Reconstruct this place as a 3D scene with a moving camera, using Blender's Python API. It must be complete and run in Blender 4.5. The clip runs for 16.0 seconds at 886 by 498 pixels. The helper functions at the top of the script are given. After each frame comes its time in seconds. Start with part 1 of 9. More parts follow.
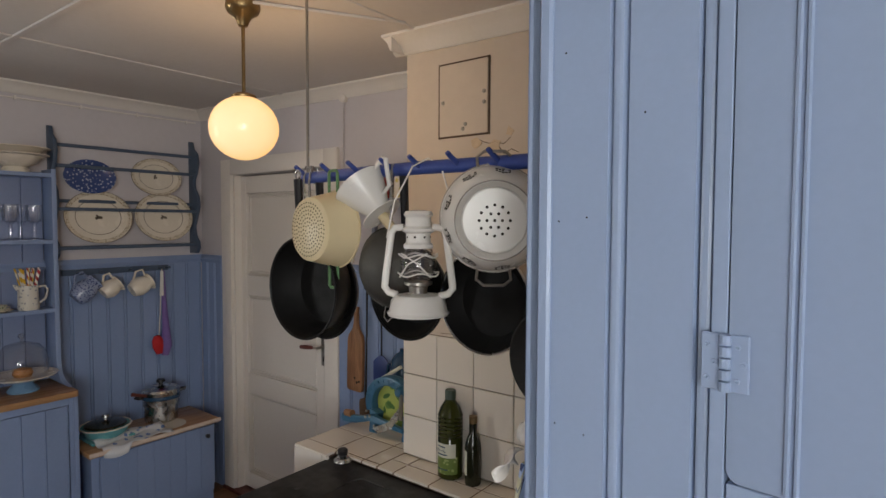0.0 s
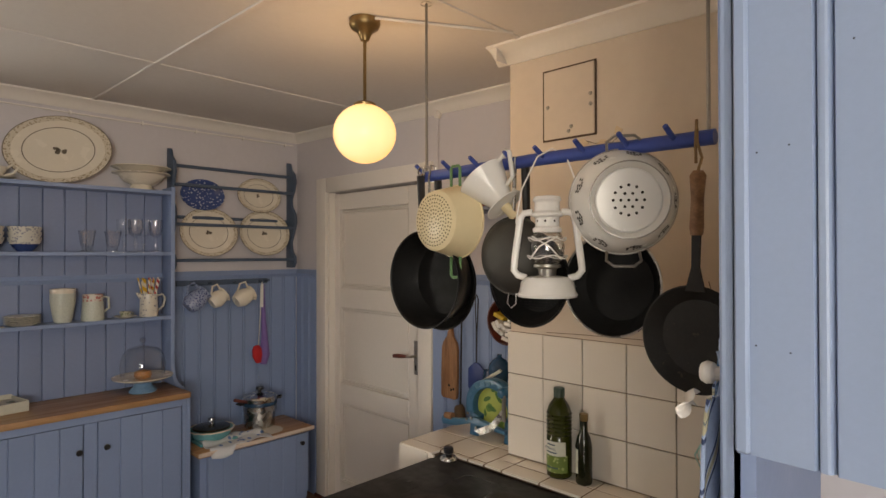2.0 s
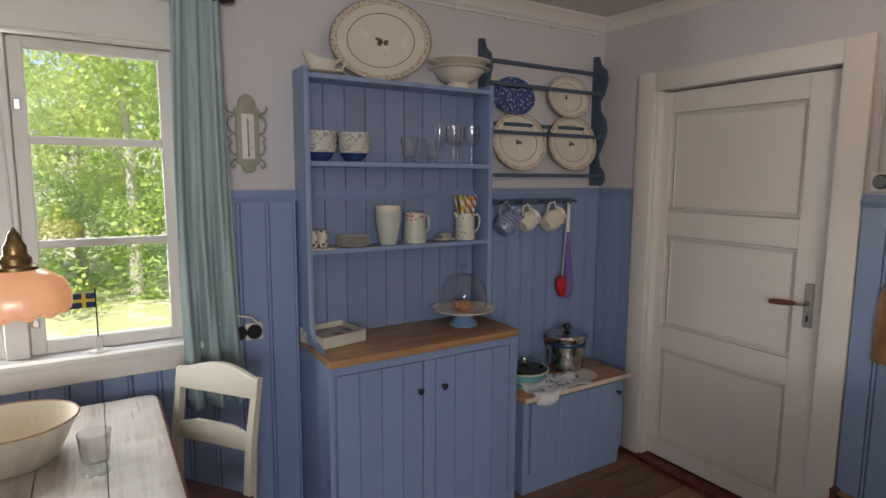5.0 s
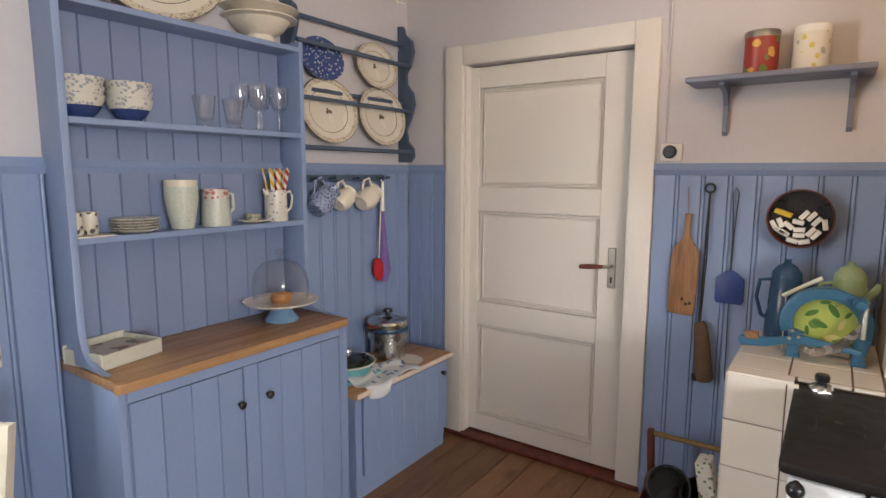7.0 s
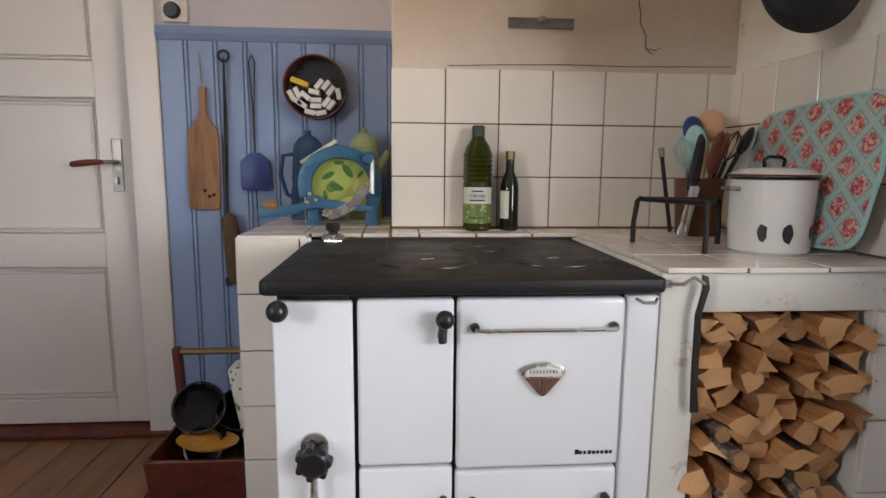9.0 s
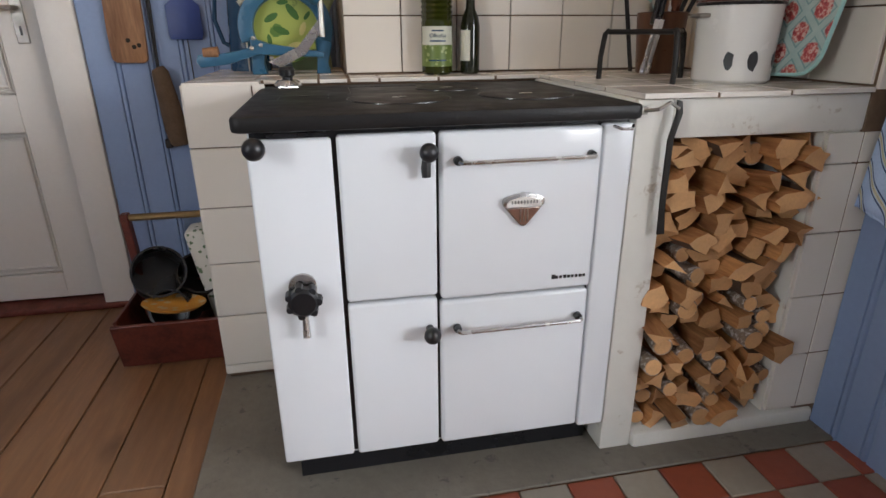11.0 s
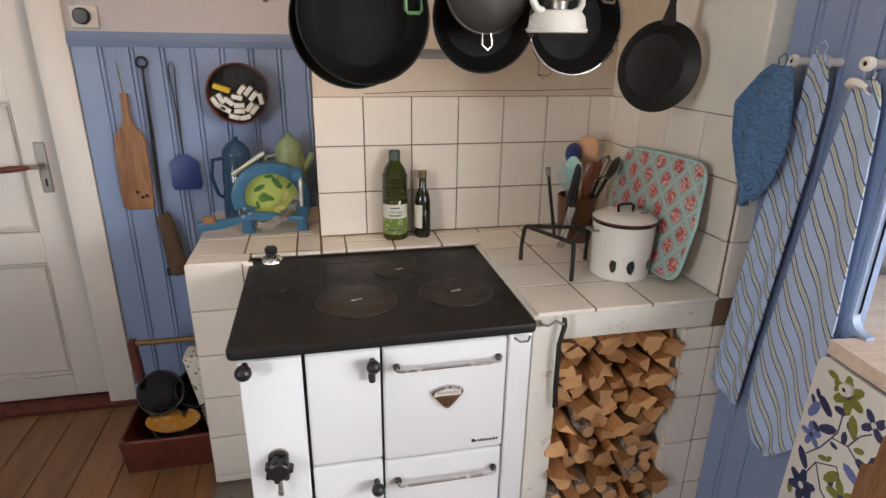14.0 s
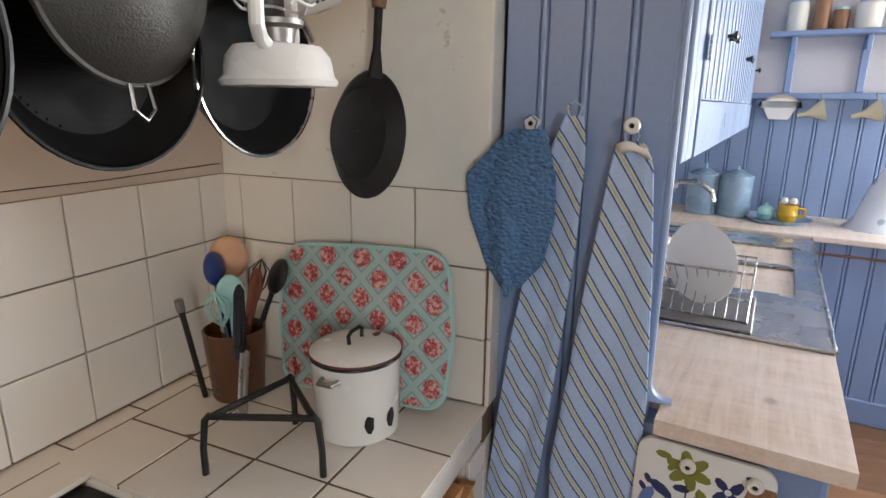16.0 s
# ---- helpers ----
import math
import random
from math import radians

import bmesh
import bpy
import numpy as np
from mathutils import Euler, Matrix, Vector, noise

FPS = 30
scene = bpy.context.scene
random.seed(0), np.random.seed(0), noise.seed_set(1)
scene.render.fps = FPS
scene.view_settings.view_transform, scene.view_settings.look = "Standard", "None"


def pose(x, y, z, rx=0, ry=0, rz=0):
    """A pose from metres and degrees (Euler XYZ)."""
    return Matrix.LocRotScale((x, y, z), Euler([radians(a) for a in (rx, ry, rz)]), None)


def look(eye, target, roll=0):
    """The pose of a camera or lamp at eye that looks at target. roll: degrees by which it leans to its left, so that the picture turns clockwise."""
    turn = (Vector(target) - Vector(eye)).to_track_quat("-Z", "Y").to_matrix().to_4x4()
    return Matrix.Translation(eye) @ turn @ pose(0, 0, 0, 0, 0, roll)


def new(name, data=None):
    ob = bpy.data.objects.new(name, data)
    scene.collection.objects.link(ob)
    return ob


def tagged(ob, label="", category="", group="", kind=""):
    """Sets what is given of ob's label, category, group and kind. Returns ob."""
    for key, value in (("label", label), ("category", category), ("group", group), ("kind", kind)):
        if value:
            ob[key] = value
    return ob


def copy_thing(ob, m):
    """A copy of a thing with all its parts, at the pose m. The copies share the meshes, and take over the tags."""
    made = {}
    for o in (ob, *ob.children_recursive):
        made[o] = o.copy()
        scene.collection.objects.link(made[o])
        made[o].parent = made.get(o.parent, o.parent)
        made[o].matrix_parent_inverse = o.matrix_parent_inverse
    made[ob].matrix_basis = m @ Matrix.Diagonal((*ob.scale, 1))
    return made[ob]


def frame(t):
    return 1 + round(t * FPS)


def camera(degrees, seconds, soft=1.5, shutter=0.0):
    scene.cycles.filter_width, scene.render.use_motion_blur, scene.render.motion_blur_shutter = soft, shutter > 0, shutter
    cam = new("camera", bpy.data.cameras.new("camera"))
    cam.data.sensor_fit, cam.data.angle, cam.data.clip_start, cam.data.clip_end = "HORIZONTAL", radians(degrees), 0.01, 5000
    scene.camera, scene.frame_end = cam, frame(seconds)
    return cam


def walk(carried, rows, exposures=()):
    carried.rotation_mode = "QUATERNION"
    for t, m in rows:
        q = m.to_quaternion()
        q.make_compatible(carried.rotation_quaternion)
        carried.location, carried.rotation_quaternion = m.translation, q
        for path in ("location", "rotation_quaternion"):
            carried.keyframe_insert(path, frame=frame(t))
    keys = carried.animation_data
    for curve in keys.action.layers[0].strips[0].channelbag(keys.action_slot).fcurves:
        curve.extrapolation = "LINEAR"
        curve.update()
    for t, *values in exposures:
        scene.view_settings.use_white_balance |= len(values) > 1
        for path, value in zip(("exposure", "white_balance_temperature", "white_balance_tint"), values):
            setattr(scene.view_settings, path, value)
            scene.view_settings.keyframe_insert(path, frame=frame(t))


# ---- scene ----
cam = camera(76.0, 16.0)
METRES, EYE, TILT, LEAN, TURN = 4.24, 1.65, 0.0, 0.0, 37.8
PATH = [
    (0, (0.969, 0.829, 1.688), (-0.255, 2.408, 1.596), 0.2),
    (0.5, (0.97, 0.791, 1.668), (-0.258, 2.37, 1.682), 0.1),
    (1, (0.944, 0.807, 1.646), (-0.29, 2.381, 1.678), 0.1),
    (1.5, (0.906, 0.804, 1.619), (-0.374, 2.341, 1.649), -0.1),
    (2, (0.888, 0.678, 1.579), (-0.5, 2.117, 1.597), -0.1),
    (2.5, (0.883, 0.476, 1.541), (-0.613, 1.8, 1.452), 0.0),
    (3, (0.831, 0.373, 1.5), (-0.782, 1.542, 1.324), 0.0),
    (3.5, (0.629, 0.334, 1.485), (-1.06, 1.376, 1.242), 0.2),
    (3.7, (0.52, 0.317, 1.498), (-1.194, 1.316, 1.247), 0.2),
    (5.8, (-0.565, 0.299, 1.535), (-2.180, 1.453, 1.284), 0.7),
    (6, (-0.622, 0.276, 1.530), (-2.180, 1.498, 1.283), 0.6),
    (6.5, (-0.660, 0.226, 1.494), (-2.080, 1.617, 1.247), 0.4),
    (7, (-0.582, 0.287, 1.435), (-1.710, 1.918, 1.169), 0.2),
    (7.5, (-0.480, 0.439, 1.396), (-1.167, 2.299, 1.132), 0.3),
    (8, (-0.357, 0.607, 1.296), (-0.73, 2.552, 1.017), 0.3),
    (8.5, (-0.356, 0.684, 1.122), (-0.443, 2.663, 0.844), 0.6),
    (9, (-0.397, 0.701, 1.005), (-0.246, 2.675, 0.721), 0.5),
    (9.5, (-0.45, 0.711, 0.925), (-0.177, 2.662, 0.58), 0.3),
    (9.7, (-0.462, 0.714, 0.899), (-0.163, 2.644, 0.466), 0.2),
    (11.8, (-0.523, 0.681, 1.047), (-0.131, 2.502, 0.32), 0.1),
    (12, (-0.538, 0.661, 1.12), (-0.135, 2.482, 0.398), 0.4),
    (12.5, (-0.515, 0.561, 1.303), (-0.131, 2.388, 0.585), 0.4),
    (13, (-0.452, 0.466, 1.436), (-0.065, 2.294, 0.723), 0.5),
    (13.5, (-0.407, 0.439, 1.438), (-0.004, 2.269, 0.74), 0.7),
    (14, (-0.415, 0.506, 1.447), (-0.005, 2.343, 0.772), 0.8),
    (14.5, (-0.508, 0.711, 1.454), (-0.025, 2.554, 0.844), 0.6),
    (15, (-0.513, 0.902, 1.432), (0.346, 2.628, 0.903), 0.5),
    (15.5, (-0.412, 1.135, 1.445), (0.91, 2.542, 0.923), 0.6),
    (16, (-0.441, 1.333, 1.46), (1.327, 2.124, 0.962), 0.6),
]
EXPOSURE = [(0.0, 0.35, 6900, 11), (0.6, 0.5, 6900, 11), (1.0, 0.4, 7700, 13), (1.5, 0.48, 8000, 13), (2.5, 0.75, 8000, 12), (3.5, 0.82, 6550, 12), (6.0, 0.4, 7200, 12), (6.6, 0.4, 7200, 12), (7.0, 1.5, 7200, 12), (7.5, 1.65, 7500, 12), (8.5, 1.42, 7000, 12), (9.5, 1.15, 6500, 11), (12.0, 1.32, 6700, 11), (13.5, 1.48, 6900, 12), (14.5, 1.5, 6900, 12), (15.5, 1.65, 6700, 11), (16.0, 1.4, 6600, 11)]
walk(cam, [(t, look(eye, target, roll)) for t, eye, target, roll in PATH], EXPOSURE)
# ---- light ----
W = bpy.data.worlds.new("sky")
scene.world = W
W.use_nodes = True
sky = W.node_tree.nodes.new("ShaderNodeTexSky")
sky.sky_type, sky.sun_disc, sky.sun_elevation, sky.sun_rotation = "NISHITA", False, radians(49), radians(121)
W.node_tree.nodes["Background"].inputs["Strength"].default_value = 0.15
W.node_tree.links.new(sky.outputs[0], W.node_tree.nodes["Background"].inputs["Color"])
sun = new("sun", bpy.data.lights.new("sun", "SUN"))
sun.data.energy, sun.data.angle, sun.data.color = 5.0, radians(0.5), (1, 0.95, 0.87)
sun.matrix_world = look((0, 0, 20), (-15.0, 9.0, 0))


def daylight(name, place, target, sx, sy, power, color):
    lamp = new(name, bpy.data.lights.new(name, "AREA"))
    lamp.data.shape, lamp.data.size, lamp.data.size_y = "RECTANGLE", sx, sy
    lamp.data.energy, lamp.data.color = power, color
    lamp.matrix_world = look(place, target)
    return lamp


daylight("daylight_west", (-3.55, 0.05, 2.80), (-1.6, 0.05, 0.95), 1.6, 1.0, 48, (0.84, 0.93, 1.0))
daylight("daylight_window", (-2.70, -0.375, 1.47), (0.6, 1.1, 1.15), 0.26, 0.98, 19, (0.90, 0.95, 1.0))
daylight("daylight_south", (2.45, -1.30, 1.5), (2.45, 1, 1.2), 1.45, 1.1, 35, (0.92, 0.96, 1.0))
# fill for the hutch and sink side, through an added, unseen east opening
daylight("hutch_fill_east", (3.70, -0.72, 1.5), (-2.0, 1.2, 1.1), 0.70, 1.05, 47, (0.86, 0.93, 1.0))
bulb = new("bulb", bpy.data.lights.new("bulb", "POINT"))
bulb.data.energy, bulb.data.color, bulb.data.shadow_soft_size = 3.6, (1, 0.66, 0.36), 0.09
bulb.location = (-0.602, 1.85, 1.978)


# ---- materials ----
def nodes(name):
    m = bpy.data.materials.new(name)
    m.use_nodes = True
    return m, m.node_tree.nodes, m.node_tree.links, m.node_tree.nodes["Principled BSDF"]


def coords(n, l, scale=(1, 1, 1), kind="Object", turn=(0, 0, 0)):
    tc, mp = n.new("ShaderNodeTexCoord"), n.new("ShaderNodeMapping")
    mp.inputs["Scale"].default_value = scale
    mp.inputs["Rotation"].default_value = turn
    l.new(tc.outputs[kind], mp.inputs["Vector"])
    return mp.outputs["Vector"]


def noise_tex(n, l, vec, scale, detail=4, rough=0.55):
    t = n.new("ShaderNodeTexNoise")
    t.inputs["Scale"].default_value, t.inputs["Detail"].default_value, t.inputs["Roughness"].default_value = scale, detail, rough
    l.new(vec, t.inputs["Vector"])
    return t.outputs["Fac"]


def ramp(n, l, fac, stops):
    r = n.new("ShaderNodeValToRGB")
    while len(r.color_ramp.elements) < len(stops):
        r.color_ramp.elements.new(0.5)
    for e, (p, c) in zip(r.color_ramp.elements, stops):
        e.position, e.color = p, (*c, 1) if len(c) == 3 else c
    l.new(fac, r.inputs["Fac"])
    return r.outputs["Color"]


def mixc(n, l, fac, a, b, mode="MIX"):
    m = n.new("ShaderNodeMix")
    m.data_type, m.blend_type = "RGBA", mode
    for sock, v in ((m.inputs["Factor"], fac), (m.inputs["A"], a), (m.inputs["B"], b)):
        if isinstance(v, (int, float)):
            sock.default_value = v
        elif isinstance(v, tuple):
            sock.default_value = (*v, 1)
        else:
            l.new(v, sock)
    return m.outputs["Result"]


def bumped(n, l, b, height, strength, dist=0.01):
    bp = n.new("ShaderNodeBump")
    bp.inputs["Strength"].default_value, bp.inputs["Distance"].default_value = strength, dist
    l.new(height, bp.inputs["Height"])
    l.new(bp.outputs["Normal"], b.inputs["Normal"])


def tint(c, f):
    return tuple(min(1, v * f) for v in c)


def surface(name, color, rough=0.5, metal=0.0, var=0.12, big=3.0, fine=60.0, bump=0.08, wear=None, wear_at=0.72, each=0.0):
    """Paint, enamel, plaster: two scales of variation, a fine relief, and worn or stained spots."""
    m, n, l, b = nodes(name)
    v = coords(n, l)
    c = mixc(n, l, noise_tex(n, l, v, big, 5), tint(color, 1 - var), tint(color, 1 + var))
    f = noise_tex(n, l, v, fine, 3)
    c = mixc(n, l, ramp(n, l, f, [(0.35, (0, 0, 0)), (0.65, (1, 1, 1))]), c, mixc(n, l, 0.5, c, tint(color, 1 - var * 0.8)))
    if wear:
        w = ramp(n, l, noise_tex(n, l, v, big * 4, 8, 0.7), [(wear_at, (0, 0, 0)), (wear_at + 0.05, (1, 1, 1))])
        c = mixc(n, l, w, c, wear)
    if each:
        oi = n.new("ShaderNodeObjectInfo")
        c = mixc(n, l, 1.0, c, ramp(n, l, oi.outputs["Random"], [(0, (1 - each,) * 3), (1, (1,) * 3)]), "MULTIPLY")
    l.new(c, b.inputs["Base Color"])
    b.inputs["Roughness"].default_value, b.inputs["Metallic"].default_value = rough, metal
    l.new(ramp(n, l, noise_tex(n, l, v, big * 2.2, 4), [(0.3, (max(0, rough - 0.1),) * 3), (0.7, (min(1, rough + 0.1),) * 3)]), b.inputs["Roughness"])
    if bump:
        bumped(n, l, b, f, bump, 0.004)
    return m


def wood(name, light, dark, grain=(14, 1.2, 14), rough=0.5, knots=0.0, each=0.2, bump=0.15, wash=None):
    """Boards: the grain runs along the axis with the small scale."""
    m, n, l, b = nodes(name)
    v = coords(n, l, grain)
    oi = n.new("ShaderNodeObjectInfo")
    add = n.new("ShaderNodeVectorMath")
    comb = n.new("ShaderNodeCombineXYZ")
    mul = n.new("ShaderNodeMath")
    mul.operation, mul.inputs[1].default_value = "MULTIPLY", 37.0
    l.new(oi.outputs["Random"], mul.inputs[0])
    for k in "XYZ":
        l.new(mul.outputs[0], comb.inputs[k])
    l.new(v, add.inputs[0]), l.new(comb.outputs[0], add.inputs[1])
    g = noise_tex(n, l, add.outputs[0], 2.2, 8, 0.62)
    c = ramp(n, l, g, [(0.3, dark), (0.52, light), (0.75, tint(light, 1.12))])
    fine = noise_tex(n, l, add.outputs[0], 11, 4)
    c = mixc(n, l, mixc(n, l, 0.35, (0, 0, 0), ramp(n, l, fine, [(0.4, (1, 1, 1)), (0.6, (0, 0, 0))])), c, tint(dark, 0.85))
    if knots:
        kv = n.new("ShaderNodeTexVoronoi")
        kv.inputs["Scale"].default_value = knots
        vk = coords(n, l, tuple(0.55 if s < 2 else 1.0 for s in grain))
        ad2 = n.new("ShaderNodeVectorMath")
        l.new(vk, ad2.inputs[0]), l.new(comb.outputs[0], ad2.inputs[1])
        l.new(ad2.outputs[0], kv.inputs["Vector"])
        c = mixc(n, l, ramp(n, l, kv.outputs["Distance"], [(0.06, (0.85,) * 3), (0.15, (0, 0, 0))]), c, tint(dark, 0.5))
    if wash:
        wv = coords(n, l, (5, 1.5, 5))
        c = mixc(n, l, ramp(n, l, noise_tex(n, l, wv, 3, 7, 0.7), [(0.35, (0, 0, 0)), (0.65, (0.8,) * 3)]), c, wash)
    c = mixc(n, l, 1.0, c, ramp(n, l, oi.outputs["Random"], [(0, (1 - each,) * 3), (1, (1, 1, 1))]), "MULTIPLY")
    l.new(c, b.inputs["Base Color"])
    l.new(ramp(n, l, g, [(0.3, (rough + 0.12,) * 3), (0.7, (max(0, rough - 0.08),) * 3)]), b.inputs["Roughness"])
    bumped(n, l, b, g, bump, 0.003)
    return m


def glass(name, color=(1, 1, 1), rough=0.0, ior=1.45):
    m, n, l, b = nodes(name)
    b.inputs["Base Color"].default_value = (*color, 1)
    b.inputs["Transmission Weight"].default_value, b.inputs["Roughness"].default_value, b.inputs["IOR"].default_value = 1, rough, ior
    return m


def glow(name, color, strength, base=(0.9, 0.85, 0.75)):
    m, n, l, b = nodes(name)
    b.inputs["Base Color"].default_value = (*base, 1)
    b.inputs["Emission Color"].default_value, b.inputs["Emission Strength"].default_value = (*color, 1), strength
    b.inputs["Roughness"].default_value = 0.2
    return m


BLUE = (0.225, 0.305, 0.485)
M = {}
M["blue"] = surface("blue_paint", BLUE, 0.42, var=0.10, big=2.2, fine=90, bump=0.06, wear=(0.17, 0.22, 0.38), wear_at=0.75, each=0.08)
M["blue_light"] = surface("light_blue_paint", (0.33, 0.43, 0.66), 0.36, var=0.06, big=2, fine=120, bump=0.05)
M["blue_dark"] = surface("dark_blue_paint", (0.06, 0.09, 0.14), 0.4, var=0.15, bump=0.06)
M["blue_beam"] = surface("ultramarine_paint", (0.035, 0.07, 0.29), 0.45, var=0.2, big=8)
M["wall"] = surface("grey_lilac_paint", (0.56, 0.53, 0.55), 0.75, var=0.06, big=1.4, fine=35, bump=0.18)
M["plaster"] = surface("old_plaster", (0.57, 0.49, 0.41), 0.8, var=0.09, big=2.2, fine=22, bump=0.3, wear=(0.5, 0.4, 0.32), wear_at=0.71)
M["plaster_white"] = surface("limewashed_plaster", (0.70, 0.68, 0.62), 0.8, var=0.08, big=3, fine=25, bump=0.3, wear=(0.5, 0.44, 0.36), wear_at=0.62)
M["ceiling"] = surface("ceiling_board", (0.62, 0.59, 0.57), 0.8, var=0.07, big=0.9, fine=40, bump=0.15)
M["white"] = surface("white_paint", (0.72, 0.68, 0.63), 0.42, var=0.05, big=2.5, fine=70, bump=0.07, wear=(0.5, 0.44, 0.38), wear_at=0.76)
M["tile"] = surface("white_glazed_tile", (0.74, 0.69, 0.62), 0.16, var=0.05, big=5, fine=12, bump=0.05, each=0.07)
M["grout"] = surface("dark_grout", (0.15, 0.095, 0.06), 0.85, var=0.3, big=12, fine=80, bump=0.3)
M["enamel"] = surface("white_enamel", (0.76, 0.78, 0.80), 0.13, var=0.03, big=3, fine=8, bump=0.02)
M["iron"] = surface("cast_iron", (0.014, 0.013, 0.013), 0.5, metal=0.1, var=0.35, big=7, fine=150, bump=0.12, wear=(0.05, 0.035, 0.028), wear_at=0.66)
M["iron_worn"] = surface("worn_cast_iron", (0.030, 0.023, 0.019), 0.5, metal=0.1, var=0.4, big=9, fine=120, bump=0.12, wear=(0.06, 0.042, 0.032), wear_at=0.6)
for k in ("iron", "iron_worn"):
    M[k].node_tree.nodes["Principled BSDF"].inputs["Specular IOR Level"].default_value = 0.3
M["black"] = surface("black_plastic", (0.012, 0.012, 0.014), 0.3, var=0.2, bump=0.03)
M["steel"] = surface("steel", (0.55, 0.54, 0.52), 0.25, metal=1.0, var=0.1, big=10, fine=200, bump=0.04)
M["dull_steel"] = surface("dull_steel", (0.36, 0.34, 0.31), 0.42, metal=1.0, var=0.2, big=14, fine=120, bump=0.08)
M["brass"] = surface("aged_brass", (0.28, 0.19, 0.09), 0.38, metal=1.0, var=0.25, big=20, bump=0.06)
M["floor"] = wood("floor_pine", (0.29, 0.140, 0.062), (0.18, 0.080, 0.034), (7, 0.8, 7), 0.42, knots=3.6, each=0.38, wash=(0.20, 0.105, 0.055))
M["pine"] = wood("oiled_pine", (0.50, 0.30, 0.15), (0.34, 0.18, 0.08), (16, 1.0, 16), 0.45, knots=4, each=0.1)
M["table"] = wood("scrubbed_pine", (0.50, 0.43, 0.37), (0.26, 0.20, 0.16), (1.1, 15, 15), 0.32, knots=4, each=0.15, wash=(0.55, 0.52, 0.50))
M["pale_wood"] = wood("bleached_pine", (0.70, 0.56, 0.45), (0.55, 0.40, 0.29), (1.0, 14, 14), 0.42, knots=9, each=0.06, wash=(0.76, 0.67, 0.60))
M["board_wood"] = wood("board_wood", (0.31, 0.155, 0.072), (0.17, 0.075, 0.034), (18, 18, 2), 0.55)
M["red_wood"] = wood("red_stained_wood", (0.15, 0.03, 0.018), (0.06, 0.015, 0.01), (8, 8, 8), 0.45)


def thin_glass(name, tone=0.985, gloss=0.75):
    """A thin clear pane: it lets the light straight through and mirrors at grazing angles."""
    m, n, l, b = nodes(name)
    tr, gl, mx, fr, mu = n.new("ShaderNodeBsdfTransparent"), n.new("ShaderNodeBsdfGlossy"), n.new("ShaderNodeMixShader"), n.new("ShaderNodeLayerWeight"), n.new("ShaderNodeMath")
    pw = n.new("ShaderNodeMath")
    pw.operation, pw.inputs[1].default_value = "POWER", 3.0
    tr.inputs["Color"].default_value = (tone, tone, tone, 1)
    gl.inputs["Roughness"].default_value = 0.02
    mu.operation, mu.inputs[1].default_value, mu.inputs[2].default_value = "MULTIPLY_ADD", gloss, 0.085
    l.new(fr.outputs["Facing"], pw.inputs[0]), l.new(pw.outputs[0], mu.inputs[0]), l.new(mu.outputs[0], mx.inputs[0])
    l.new(tr.outputs[0], mx.inputs[1]), l.new(gl.outputs[0], mx.inputs[2])
    l.new(mx.outputs[0], n["Material Output"].inputs["Surface"])
    return m


M["glass"] = thin_glass("clear_glass")
M["goblet_glass"] = thin_glass("goblet_glass", 0.99, 1.0)
M["glassware"] = thin_glass("table_glass", 0.92, 1.0)



# ---- builders ----
def B():
    return bmesh.new()


def box(bm, lo, hi, bev=0.0, seg=1, m=None):
    vs = [bm.verts.new((x, y, z)) for x in (lo[0], hi[0]) for y in (lo[1], hi[1]) for z in (lo[2], hi[2])]
    fs = [bm.faces.new([vs[i] for i in f]) for f in ((0, 1, 3, 2), (4, 6, 7, 5), (0, 4, 5, 1), (2, 3, 7, 6), (0, 2, 6, 4), (1, 5, 7, 3))]
    bmesh.ops.recalc_face_normals(bm, faces=fs)
    if bev:
        es = list({e for f in fs for e in f.edges})
        r = bmesh.ops.bevel(bm, geom=es, offset=bev, segments=seg, affect="EDGES", profile=0.5)
        vs = list({v for f in r["faces"] for v in f.verts} | {v for v in vs if v.is_valid})
    if m is not None:
        bmesh.ops.transform(bm, matrix=m, verts=vs)
    return bm


def lathe(bm, prof, n=28, m=None, squash=None):
    """Turns a profile of (radius, height) about z."""
    rings = []
    made = []
    for r, z in prof:
        if r < 1e-5:
            ring = [bm.verts.new((0, 0, z))]
        else:
            ring = [bm.verts.new((r * math.cos(2 * math.pi * i / n), r * math.sin(2 * math.pi * i / n), z)) for i in range(n)]
        rings.append(ring)
        made += ring
    for a, b in zip(rings, rings[1:]):
        for i in range(n):
            j = (i + 1) % n
            if len(a) == 1 and len(b) == 1:
                break
            if len(a) == 1:
                bm.faces.new((a[0], b[i], b[j]))
            elif len(b) == 1:
                bm.faces.new((a[i], a[j], b[0]))
            else:
                bm.faces.new((a[i], a[j], b[j], b[i]))
    if squash:
        for v in made:
            v.co.x *= squash[0]
            v.co.y *= squash[1]
    if m is not None:
        bmesh.ops.transform(bm, matrix=m, verts=made)
    return bm


